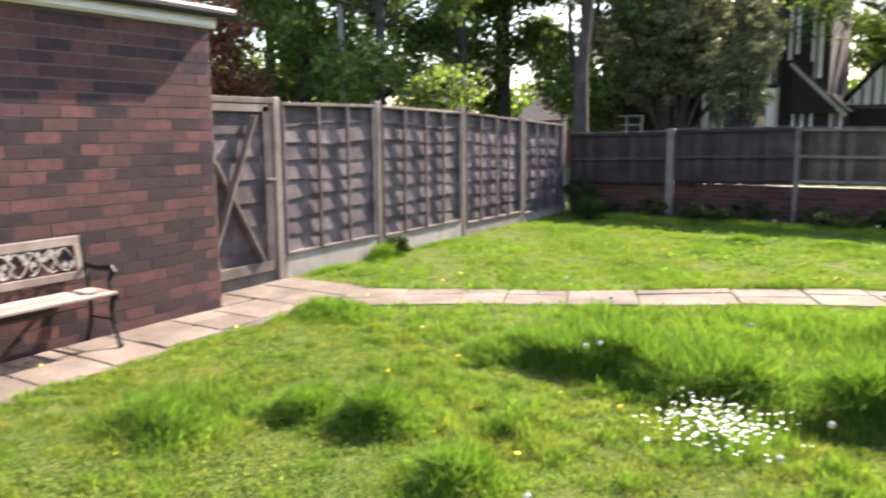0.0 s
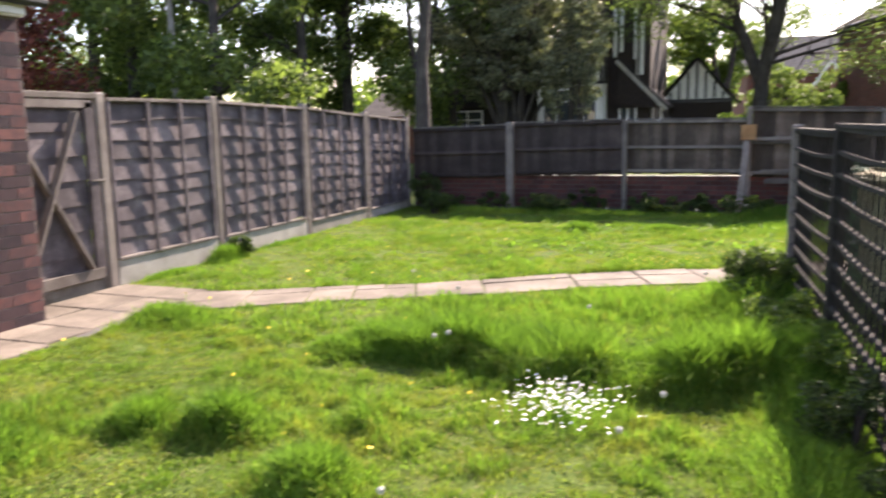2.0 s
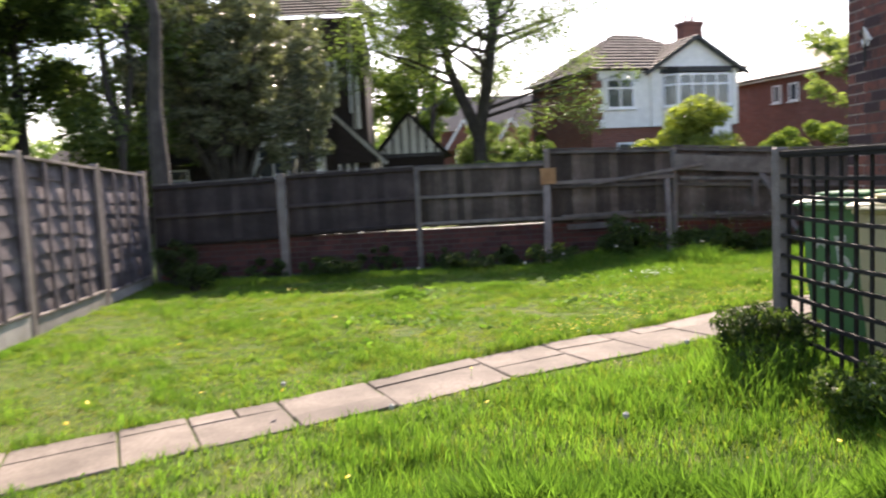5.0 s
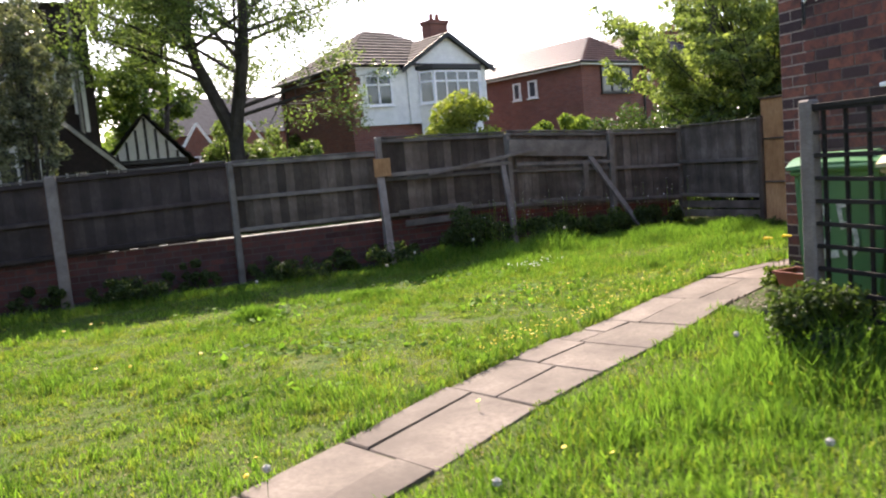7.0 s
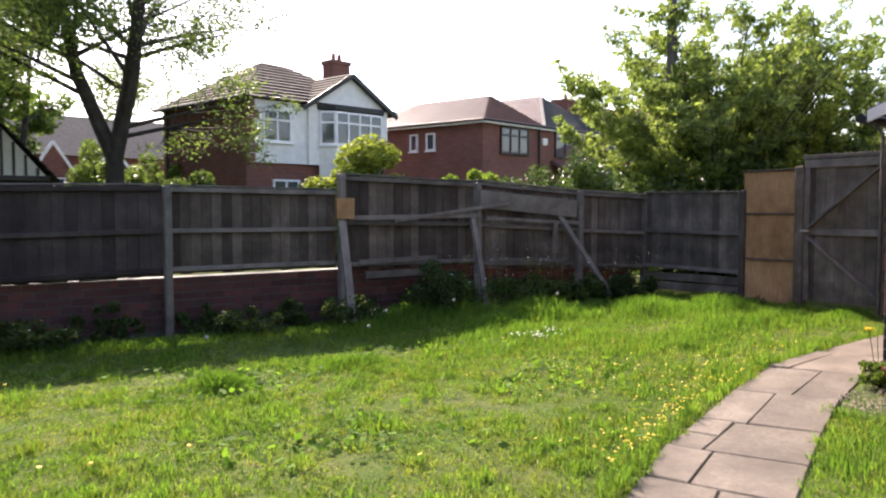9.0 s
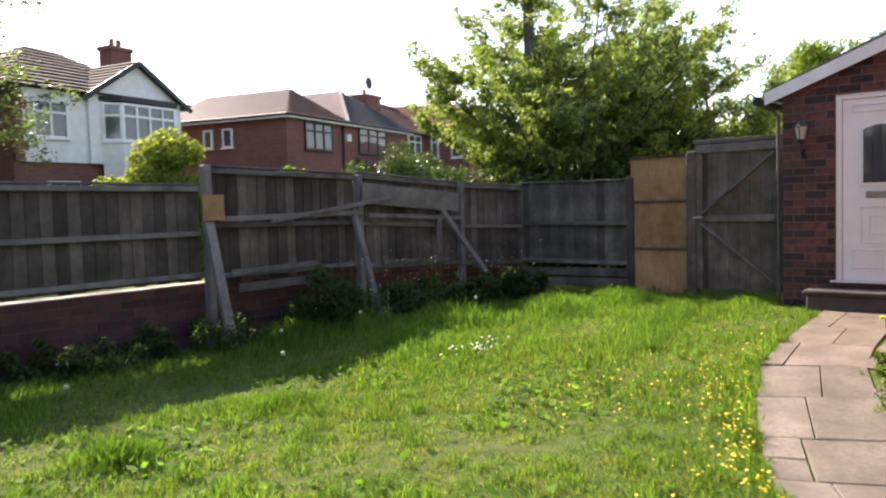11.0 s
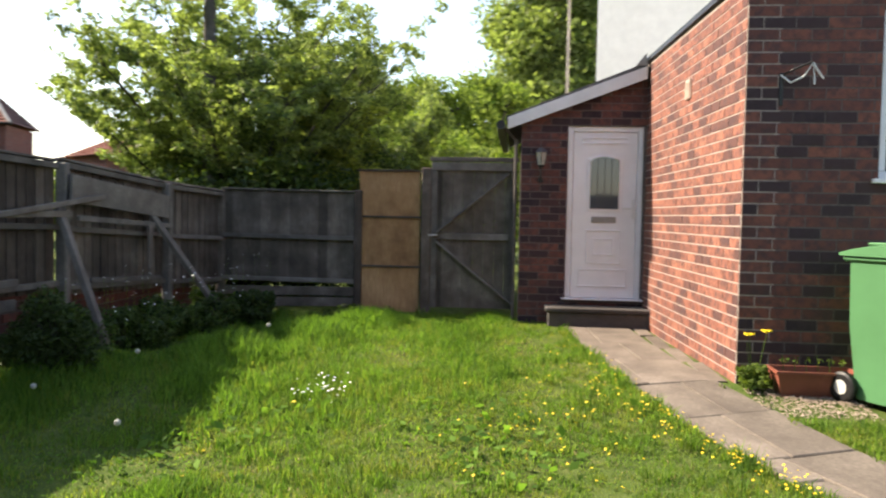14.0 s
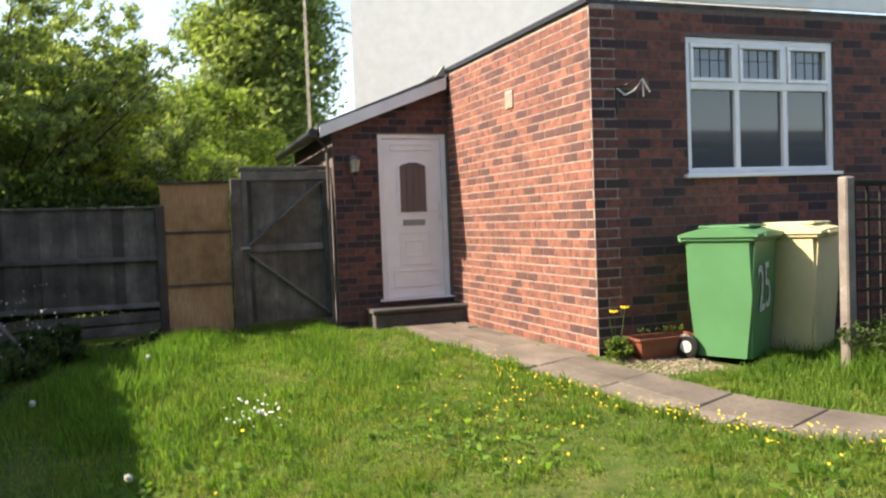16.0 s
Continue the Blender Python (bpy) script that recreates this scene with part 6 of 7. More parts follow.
def grass(name, count, area, seed, width, hmul, mat, kind_label, floor_h=0.0, only_tall=None, bend=0.5, spots=None, cap=None):
    rng = np.random.default_rng(seed)
    x = rng.uniform(area[0], area[1], count)
    y = rng.uniform(area[2], area[3], count)
    if spots is not None:
        i = rng.integers(0, len(spots), count)
        sp_ = np.array(spots)[i]
        x, y = sp_[:, 0] + rng.normal(0, 0.42, count) * sp_[:, 2], sp_[:, 1] + rng.normal(0, 0.42, count) * sp_[:, 3]
    keep = ~on_paving(x, y)
    h = tall_at(x, y)
    if only_tall is not None:
        keep &= (h > only_tall) & (rng.random(count) < np.clip(h / 0.16, 0.25, 1))
    x, y, h = x[keep], y[keep], h[keep]
    n = len(x)
    if cap:
        h = np.minimum(h, cap)
    h = np.maximum(h, floor_h) * hmul * rng.uniform(0.55, 1.25, n)
    z = gh(x, y) - 0.005
    a = rng.uniform(0, 2 * np.pi, n)
    b = rng.uniform(0, 2 * np.pi, n)
    ln = h * rng.uniform(0.15, 1.0, n) * bend
    dx, dy = np.cos(a), np.sin(a)
    bx, by = np.cos(b) * ln, np.sin(b) * ln
    w = width * rng.uniform(0.6, 1.4, n) * (0.7 + h * 2)
    base = np.stack([x, y, z], -1)
    side = np.stack([dx * w, dy * w, np.zeros(n)], -1)
    mid = base + np.stack([bx * 0.35, by * 0.35, h * 0.6], -1)
    tip = base + np.stack([bx, by, h * np.clip(1 - 0.25 * bend * ln / np.maximum(h, 1e-3), 0.4, 1)], -1)
    me = bpy.data.meshes.new(name)
    # each blade: five vertices, a quad and a triangle
    vs = np.stack([base - side, base + side, mid + side * 0.8, mid - side * 0.8, tip], 1).reshape(-1, 3)
    me.vertices.add(n * 5)
    me.vertices.foreach_set("co", vs.astype(np.float32).ravel())
    k = (np.arange(n) * 5)[:, None]
    loops = (k + np.array([0, 1, 2, 3, 3, 2, 4])).astype(np.int32).ravel()
    me.loops.add(n * 7)
    me.loops.foreach_set("vertex_index", loops)
    me.polygons.add(n * 2)
    s = (np.arange(n) * 7)[:, None]
    me.polygons.foreach_set("loop_start", (s + np.array([0, 4])).astype(np.int32).ravel())
    me.update(calc_edges=True)
    me.materials.append(mat)
    return tagged(new(name, me), kind_label, "grass", kind="stuff")


grass("mown_grass", 300000, (-6.0, 5.2, 1.0, 14.4), 11, 0.0040, 0.9, m_grass, "short bright green mown grass over both lawns", bend=1.2)
grass("mown_grass", 170000, (-5.2, 1.0, 1.6, 5.2), 12, 0.0030, 0.95, m_grass, "short bright green mown grass near the bench", bend=1.2)
grass("mown_grass", 60000, (-4.5, 2.0, 8.0, 12.0), 16, 0.0032, 1.0, m_grass, "short bright green mown grass beyond the path", bend=1.2)
grass("dry_grass", 26000, (-5.2, 1.0, 1.6, 5.0), 17, 0.0026, 0.9, m_thatch, "straw-coloured dead blades lying in the mown lawn", bend=1.8, cap=0.04)
grass("dry_grass", 20000, (-5.5, 3.5, 6.5, 12.2), 18, 0.003, 0.9, m_thatch, "straw-coloured dead blades lying in the mown lawn", bend=1.8, cap=0.04)
grass("tall_grass", 430000, (-6.0, 5.2, 1.0, 14.4), 13, 0.0034, 1.2, m_grass_tall, "long uncut deep green grass tufts", only_tall=0.05, bend=0.6)
grass("tufts", 60000, (0, 1, 0, 1), 14, 0.004, 1.05, m_grass_tall, "dense dark green tufts standing out of the mown lawn", only_tall=0.04, bend=0.8, spots=[b for b in TUFTS if b[2] < 0.55])
grass("tufts", 60000, (0, 1, 0, 1), 15, 0.0035, 1.1, m_grass_tall, "dense ridge of long green grass along the edge of the mown lawn", only_tall=0.04, bend=0.7, spots=[(-2.7 + 0.25 * k, 4.95 + 0.1 * math.sin(k * 1.7), 0.3, 0.3, 0) for k in range(15)])


def scatter_leaves(name, count, area, seed, size, mat, label, category, lift=0.02, patch=1.6, spread=0.35):
    """Small broad leaves lying in the lawn, in patches."""
    rng = np.random.default_rng(seed)
    x, y = rng.uniform(area[0], area[1], count), rng.uniform(area[2], area[3], count)
    m = np.sin(x * patch + 2 * np.sin(y * patch * 0.9)) * np.sin(y * patch * 1.2 + x) + rng.normal(0, 0.3, count) > spread
    m &= ~on_paving(x, y)
    x, y = x[m], y[m]
    n = len(x)
    p = np.stack([x, y, gh(x, y) + lift * rng.uniform(0.3, 1.6, n)], -1)
    nn = rng.normal(0, 0.5, (n, 3)) + np.array([0, 0, 1.0])
    nn /= np.linalg.norm(nn, axis=1)[:, None]
    u = np.cross(nn, rng.normal(size=(n, 3)))
    u /= np.linalg.norm(u, axis=1)[:, None]
    v = np.cross(nn, u)
    s = size * rng.uniform(0.5, 1.5, n)[:, None]
    q = np.stack([p - u * s, p + v * s * 0.6, p + u * s, p - v * s * 0.6], 1).reshape(-1, 3)
    return tagged(new(name, mesh_from(name, q, 4, mat)), label, category, kind="stuff")


scatter_leaves("clover", 90000, (-6, 5.1, 1.2, 14.3), 21, 0.0105, m_grass_tall, "small clover leaves mixed through the mown lawn", "weeds", spread=0.1)
scatter_leaves("clover", 50000, (-5.2, 1.0, 1.4, 5.0), 22, 0.011, m_leaf_bright, "pale moss and clover leaves in the near lawn", "weeds", spread=0.2)
scatter_leaves("broad_leaf_weed", 4500, (-3.0, 2.5, 8.6, 12.5), 23, 0.03, m_grass_tall, "broad dandelion leaves in the far lawn", "weeds", 0.04, spread=0.5)

m_yellow = plain("yellow_petals", (0.75, 0.55, 0.02), 0.6)
m_petal = plain("white_petals", (0.8, 0.8, 0.76), 0.6)
m_seed = plain("seed_head", (0.42, 0.42, 0.36), 0.9)
m_hub = plain("pale_plastic", (0.6, 0.6, 0.55), 0.6)


def flowers(name, spots, r, mat, label, category, stem=0.1, per=6, seed=3):
    """Small flower heads on thin stems, joined."""
    rng = random.Random(seed)
    vs, fs, ms = [], [], []
    for x, y, h in spots:
        z = float(gh(x, y))
        t = z + h
        tx, ty = rng.uniform(-0.5, 0.5), rng.uniform(-0.5, 0.5)
        k = len(vs)
        vs.append((x, y, t + 0.004))
        for i in range(per):
            a = 2 * math.pi * i / per
            vs.append((x + r * math.cos(a), y + r * math.sin(a), t + r * (tx * math.cos(a) + ty * math.sin(a))))
        for i in range(per):
            fs.append((k, k + 1 + i, k + 1 + (i + 1) % per))
            ms.append(0)
        k = len(vs)
        vs += [(x - 0.0015, y, z), (x + 0.0015, y, z), (x + 0.0015, y, t), (x - 0.0015, y, t)]
        fs.append((k, k + 1, k + 2, k + 3))
        ms.append(1)
    me = bpy.data.meshes.new(name)
    me.from_pydata(vs, [], fs)
    me.materials.append(mat)
    me.materials.append(m_grass_tall)
    me.polygons.foreach_set("material_index", ms)
    return tagged(new(name, me), label, category, kind="stuff")


_r = random.Random(8)
flowers("daisy_clump", [(-0.83 + _r.gauss(0, 0.15), 4.08 + _r.gauss(0, 0.17), _r.uniform(0.06, 0.17)) for _ in range(260)], 0.0105, m_petal, "dense clump of small white daisies in the lawn", "flowers")
flowers("daisy_clump", [(1.05 + _r.gauss(0, 0.16), 11.6 + _r.gauss(0, 0.12), _r.uniform(0.05, 0.12)) for _ in range(40)], 0.011, m_petal, "small clump of white daisies in the far lawn", "flowers")
sp = []
for _ in range(210):
    f = min(1.0, abs(_r.gauss(0.28, 0.24)))
    X = -1.2 + 5.0 * f
    P_ = np.array(PATH)
    sp.append((X, float(np.interp(X, P_[:, 2], P_[:, 3])) + 0.04 + abs(_r.gauss(0.08, 0.2)), _r.uniform(0.05, 0.13)))
for _ in range(70):
    sp.append((_r.gauss(0.4, 0.55), _r.gauss(10.1, 0.3), _r.uniform(0.06, 0.14)))
flowers("buttercups", sp, 0.0088, m_yellow, "scattered yellow buttercups along the path edge", "flowers")
flowers("dandelions", [(_r.uniform(-5, 1), _r.uniform(2, 13), _r.uniform(0.05, 0.1)) for _ in range(60)], 0.014, m_yellow, "scattered yellow dandelions in the lawn", "flowers", per=8)


def clocks(spots):
    bm, stems = bmesh.new(), bmesh.new()
    for x, y, h in spots:
        z = float(gh(x, y))
        tube(stems, [(x, y, z), (x + 0.01, y, z + h)], 0.0016, 4)
        bmesh.ops.create_icosphere(bm, subdivisions=1, radius=0.02, matrix=Matrix.Translation((x + 0.01, y, z + h + 0.015)))
    tagged(obj("flower_stems", stems, m_grass_tall), "thin green dandelion stems", "flowers", kind="stuff")
    return tagged(obj("dandelion_clocks", bm, m_seed), "grey-white dandelion seed heads standing in the grass", "flowers", kind="stuff")


clocks([(-1.75, 4.55, 0.26), (-1.68, 4.62, 0.27), (-0.45, 3.5, 0.2), (-1.3, 2.75, 0.12), (-0.3, 4.05, 0.2), (-2.9, 7.0, 0.18), (-1.0, 5.9, 0.2), (0.3, 5.9, 0.25), (-0.5, 12.3, 0.25), (0.9, 12.9, 0.3), (1.9, 12.3, 0.3), (-1.9, 12.8, 0.2), (0.2, 13.2, 0.25), (-0.2, 7.2, 0.25), (1.2, 7.5, 0.25), (-2.2, 6.3, 0.2)])


def bench():
    b = thing("garden_bench", pose(-5.12, 3.62, -0.10, 0, 0, -90), "weathered timber bench with black cast-iron ends and scrollwork back", "bench")
    L = 1.24   # local x runs along the seat away from the visible end, local -y towards the wall
    def side(x):
        e = bmesh.new()
        r = 0.014
        tube(e, [(x, 0.06, 0), (x, 0.03, 0.05), (x, -0.02, 0.16), (x, -0.035, 0.28), (x, -0.0, 0.40)], [0.026, 0.018, 0.017, 0.019, 0.022], 8)
        tube(e, [(x, -0.44, 0), (x, -0.42, 0.05), (x, -0.37, 0.18), (x, -0.355, 0.3), (x, -0.37, 0.42)], [0.026, 0.018, 0.017, 0.019, 0.022], 8)
        tube(e, [(x, -0.36, 0.38), (x, -0.40, 0.58), (x, -0.45, 0.82)], [0.017, 0.015, 0.02], 6)
        tube(e, [(x, -0.40, 0.60), (x, -0.2, 0.585), (x, 0.0, 0.60), (x, 0.035, 0.57), (x, 0.01, 0.55)], [0.02, 0.02, 0.024, 0.026, 0.012], 8)
        tube(e, [(x, 0.0, 0.59), (x, -0.05, 0.5), (x, -0.02, 0.42), (x, 0.05, 0.40), (x, 0.06, 0.36)], [0.018, 0.018, 0.018, 0.026, 0.014], 8)
        tube(e, [(x, -0.38, 0.39), (x, 0.02, 0.39)], 0.014, 6)
        tube(e, [(x, -0.36, 0.2), (x, -0.03, 0.2)], 0.008, 6)
        return e
    part("end_frame", side(0.0), m_iron, b, "black cast-iron end frame")
    part("end_frame", side(L), m_iron, b, "black cast-iron end frame")
    for k in range(5):
        y = -0.34 + k * 0.085
        part("seat_slat", cuboid((0.0, y, 0.405), (L, y + 0.07, 0.427), 0.004), m_bench, b)
    def back(z, w):
        y = -0.37 - (z - 0.4) * 0.19
        return beam(bmesh.new(), (0.015, y, z), (L - 0.015, y, z), 0.024, w, (0, 0, 1))
    part("back_rail", back(0.79, 0.07), m_bench, b)
    part("back_rail", back(0.53, 0.06), m_bench, b)
    for x in (0.05, L - 0.05):
        part("back_stile", beam(bmesh.new(), (x, -0.395, 0.555), (x, -0.435, 0.76), 0.05, 0.022, (0, 1, 0)), m_bench, b)
    # scrollwork of stems and leaves
    bm = bmesh.new()
    rnd = random.Random(4)
    yy = lambda z: -0.37 - (z - 0.4) * 0.19
    for k in range(7):
        x0 = 0.08 + k * 0.155
        for s in (1, -1):
            pts = []
            for i in range(7):
                f = i / 6
                z = 0.66 + s * 0.085 * math.sin(f * math.pi * 1.3 + k)
                pts.append((x0 + f * 0.2, yy(z), z))
            tube(bm, pts, 0.006, 5)
        for _ in range(5):
            z = 0.66 + rnd.uniform(-0.07, 0.07)
            x = x0 + rnd.uniform(0, 0.15)
            a = rnd.uniform(0, 3.1)
            prism(bm, [(x + 0.03 * math.cos(a + t) * (1.0 if i % 2 else 0.6), z + 0.03 * math.sin(a + t) * (1.0 if i % 2 else 0.6)) for i, t in enumerate([q * math.pi / 4 for q in range(8)])], yy(z) - 0.004, yy(z) + 0.004, "y")
    part("scrollwork", bm, m_bench_iron, b, "pale cast leaf and stem scrollwork panel")
    for o in b.children:
        o.data.transform(Matrix.Diagonal((1, 0.8, 1, 1)))


m_bench = weathered("bench_timber", (0.22, 0.18, 0.15), (0.36, 0.31, 0.27), (0.5, 0.45, 0.4), stretch=(1, 1, 1), fine=30)
m_bench_iron = plain("pale_cast_metal", (0.42, 0.4, 0.36), 0.5, 0.2, bump=0.2)
bench()


def wheelie_bin(m, mat, label, number=""):
    b = thing("wheelie_bin", m, label, "wheelie bin", "wheelie bins by the wall")
    # front faces local -x, away from the wall; handle and wheels on the +x side
    def tub():
        bm = bmesh.new()
        rings = []
        for z, hx, hy in ((0.03, 0.235, 0.235), (0.5, 0.262, 0.255), (0.93, 0.287, 0.274)):
            rings.append([bm.verts.new((sx * hx, sy * hy, z)) for sx, sy in ((-1, -1), (1, -1), (1, 1), (-1, 1))])
        for a, c in zip(rings, rings[1:]):
            for k in range(4):
                bm.faces.new((a[k], a[(k + 1) % 4], c[(k + 1) % 4], c[k]))
        bm.faces.new(rings[0][::-1])
        bm.faces.new(rings[-1])
        bmesh.ops.bevel(bm, geom=[e for e in bm.edges if abs(e.verts[0].co.z - e.verts[1].co.z) > 0.02], offset=0.035, segments=3, affect="EDGES")
        return bm
    part("body", tub(), mat, b)
    part("rim", cuboid((-0.31, -0.295, 0.93), (0.31, 0.295, 0.965), 0.012), mat, b)
    bm = bmesh.new()
    nx = 8
    rows = []
    for i in range(nx + 1):
        x = -0.335 + 0.66 * i / nx
        row = []
        for j in range(7):
            y = -0.31 + 0.62 * j / 6
            z = 0.985 + 0.05 * (1 - (2 * i / nx - 1) ** 2) + 0.02 * (1 - (2 * j / 6 - 1) ** 2)
            row.append(bm.verts.new((x, y, z)))
        rows.append(row)
    top = list(bm.verts)
    for a, c in zip(rows, rows[1:]):
        for j in range(6):
            bm.faces.new((a[j], c[j], c[j + 1], a[j + 1]))
    r = bmesh.ops.extrude_face_region(bm, geom=bm.faces[:])
    low = [v for v in r["geom"] if isinstance(v, bmesh.types.BMVert)]
    for v in low:
        v.co.z = 0.966
    bmesh.ops.recalc_face_normals(bm, faces=bm.faces)
    lid = part("lid", bm, mat, b)
    part("lid_panel", cuboid((-0.24, -0.2, 0.0), (0.2, 0.2, 0.02), 0.012, m=pose(0, 0, 1.035)), mat, lid)
    part("lip", cuboid((-0.365, -0.2, 0.955), (-0.315, 0.2, 0.985), 0.01), mat, lid)
    part("handle", tube(bmesh.new(), [(0.34, -0.2, 0.93), (0.36, -0.2, 0.95), (0.36, 0.2, 0.95), (0.34, 0.2, 0.93)], 0.013, 8), mat, b)
    part("axle", tube(bmesh.new(), [(0.28, -0.29, 0.1), (0.28, 0.29, 0.1)], 0.012, 8), m_iron, b)
    for s in (-1, 1):
        y0 = s * 0.275
        w = part("wheel", tube(bmesh.new(), [(0.28, y0 - 0.025, 0.1), (0.28, y0 - 0.018, 0.1), (0.28, y0 + 0.018, 0.1), (0.28, y0 + 0.025, 0.1)], [0.085, 0.1, 0.1, 0.085], 20), m_black, b)
        part("hub", tube(bmesh.new(), [(0.28, y0 - 0.03, 0.1), (0.28, y0 + 0.03, 0.1)], 0.048, 14), m_hub, w, "pale plastic hub")
    if number:
        cu = bpy.data.curves.new("number", "FONT")
        cu.body, cu.size, cu.extrude, cu.align_x = number, 0.52, 0.001, "CENTER"
        ob = new("number", cu)
        cu.materials.append(m_chalk)
        ob.parent = b
        ob.matrix_basis = pose(-0.2735, 0.0, 0.4, 92.2, 0, -90) @ pose(0, 0, 0, 0, 0, 8) @ Matrix.Diagonal((0.55, 1, 1, 1))
        ob["label"] = "hand-painted white house number"
    return b


m_chalk = plain("white_brush_paint", (0.6, 0.66, 0.6), 0.8, var=0.3, scale=20)
m_green_bin = plain("green_plastic", (0.075, 0.21, 0.09), 0.4, var=0.08, scale=3)
m_cream_bin = plain("cream_plastic", (0.62, 0.56, 0.33), 0.45, var=0.08, scale=3)
wheelie_bin(pose(1.30, 7.68, -0.03, 0, 0, 30) @ Matrix.Diagonal((1, 1, 1.05, 1)), m_green_bin, "green plastic wheelie bin with lid shut and painted number 25", "25")
wheelie_bin(pose(1.32, 7.00, -0.03, 0, 0, 26) @ Matrix.Diagonal((1, 1, 1.05, 1)), m_cream_bin, "cream plastic wheelie bin with lid shut beside the green bin")


def planter():
    p = thing("trough_planter", pose(1.56, 8.2, -0.03), "terracotta-coloured plastic trough planter by the wall", "planter")
    bm = bmesh.new()
    out = [(-0.08, -0.24, 0), (0.08, -0.24, 0), (0.08, 0.24, 0), (-0.08, 0.24, 0)]
    rings = []
    for z, g in ((0, 0), (0.17, 0.04), (0.172, 0.055), (0.19, 0.055), (0.19, 0.035), (0.13, 0.03)):
        rings.append([bm.verts.new((x + math.copysign(g, x), y + math.copysign(g, y), z)) for x, y, _ in out])
    for a, c in zip(rings, rings[1:]):
        for k in range(4):
            bm.faces.new((a[k], a[(k + 1) % 4], c[(k + 1) % 4], c[k]))
    bm.faces.new(rings[0][::-1])
    bm.faces.new(rings[-1])
    part("trough", bm, plain("terracotta_plastic", (0.22, 0.07, 0.045), 0.5), p)
    part("soil", cuboid((-0.1, -0.26, 0.131), (0.1, 0.26, 0.15)), m_step, p)
    t = thing("seedlings", pose(1.56, 8.2, 0.12), "sparse thin seedlings in the trough planter", "plant")
    bm = bmesh.new()
    for k in range(6):
        y = -0.2 + k * 0.08
        tube(bm, [(0.01, y, 0), (0.0, y + 0.02, 0.1 + 0.02 * (k % 3))], 0.003, 4)
    part("stem", bm, m_leaf_mid, t)
    ob = new("leaf", mesh_from("leaf", leaf_cloud([(0, -0.2 + k * 0.08, 0.1) for k in range(6)], [0.03] * 6, 60, 0.014, 5), 4, m_leaf_bright))
    ob.parent = t


planter()
pl = bush((1.62, 8.6, -0.03), (0.15, 0.15, 0.26), 900, 310, "leafy plant with yellow poppies beside the trough planter", m_leaf_bright, 0.022, clumps=10, name="poppy_plant")
bm = bmesh.new()
for x, y, z in ((-0.06, 0.05, 0.42), (0.0, -0.09, 0.44), (0.04, 0.04, 0.36)):
    tube(bm, [(x * 0.3, y * 0.3, 0.1), (x, y, z)], 0.003, 4)
part("flower_stem", bm, m_leaf_mid, pl)
for x, y, z in ((-0.06, 0.05, 0.42), (0.0, -0.09, 0.44)):
    f_ = bmesh.new()
    for k in range(5):
        a = k * 1.257
        prism(f_, [(x + 0.005 * math.cos(a), y + 0.005 * math.sin(a)), (x + 0.035 * math.cos(a - 0.5), y + 0.035 * math.sin(a - 0.5)), (x + 0.04 * math.cos(a), y + 0.04 * math.sin(a)), (x + 0.035 * math.cos(a + 0.5), y + 0.035 * math.sin(a + 0.5))], z + 0.004 * (k % 2), z + 0.012 + 0.004 * (k % 2), "z")
    part("flower", f_, m_yellow, pl, "yellow poppy flower")


def gravel(name, spots, count, seed, r, mat, label):
    rng = random.Random(seed)
    vs, fs = [], []
    for _ in range(count):
        cx, cy, rx, ry = rng.choice(spots)
        x, y = cx + rng.uniform(-1, 1) * rx, cy + rng.uniform(-1, 1) * ry
        z = float(gh(x, y)) + 0.006 + rng.random() * 0.012
        k = len(vs)
        s = r * rng.uniform(0.6, 1.5)
        a = rng.uniform(0, 3)
        for dx, dy, dz in ((1, 0, 0), (0, 0.8, 0), (-1, 0, 0), (0, -0.8, 0), (0.1, 0, 0.6), (0, 0, -0.6)):
            vs.append((x + s * (dx * math.cos(a) - dy * math.sin(a)), y + s * (dx * math.sin(a) + dy * math.cos(a)), z + s * dz))
        fs += [(k, k + 1, k + 4), (k + 1, k + 2, k + 4), (k + 2, k + 3, k + 4), (k + 3, k, k + 4)]
    me = bpy.data.meshes.new(name)
    me.from_pydata(vs, [], fs)
    me.materials.append(mat)
    return tagged(new(name, me), label, "gravel", kind="stuff")


m_stone = weathered("buff_gravel", (0.2, 0.15, 0.11), (0.36, 0.29, 0.22), (0.5, 0.43, 0.35), island=True)
gravel("gravel", [(1.35, 8.3, 0.32, 0.36), (1.5, 7.9, 0.2, 0.5)], 2200, 2, 0.009, m_stone, "buff gravel strip at the foot of the wall")
gravel("gravel", [(1.35, 4.8, 0.45, 2.0)], 5200, 3, 0.018, m_stone, "brown and buff gravel between trellis and wall")


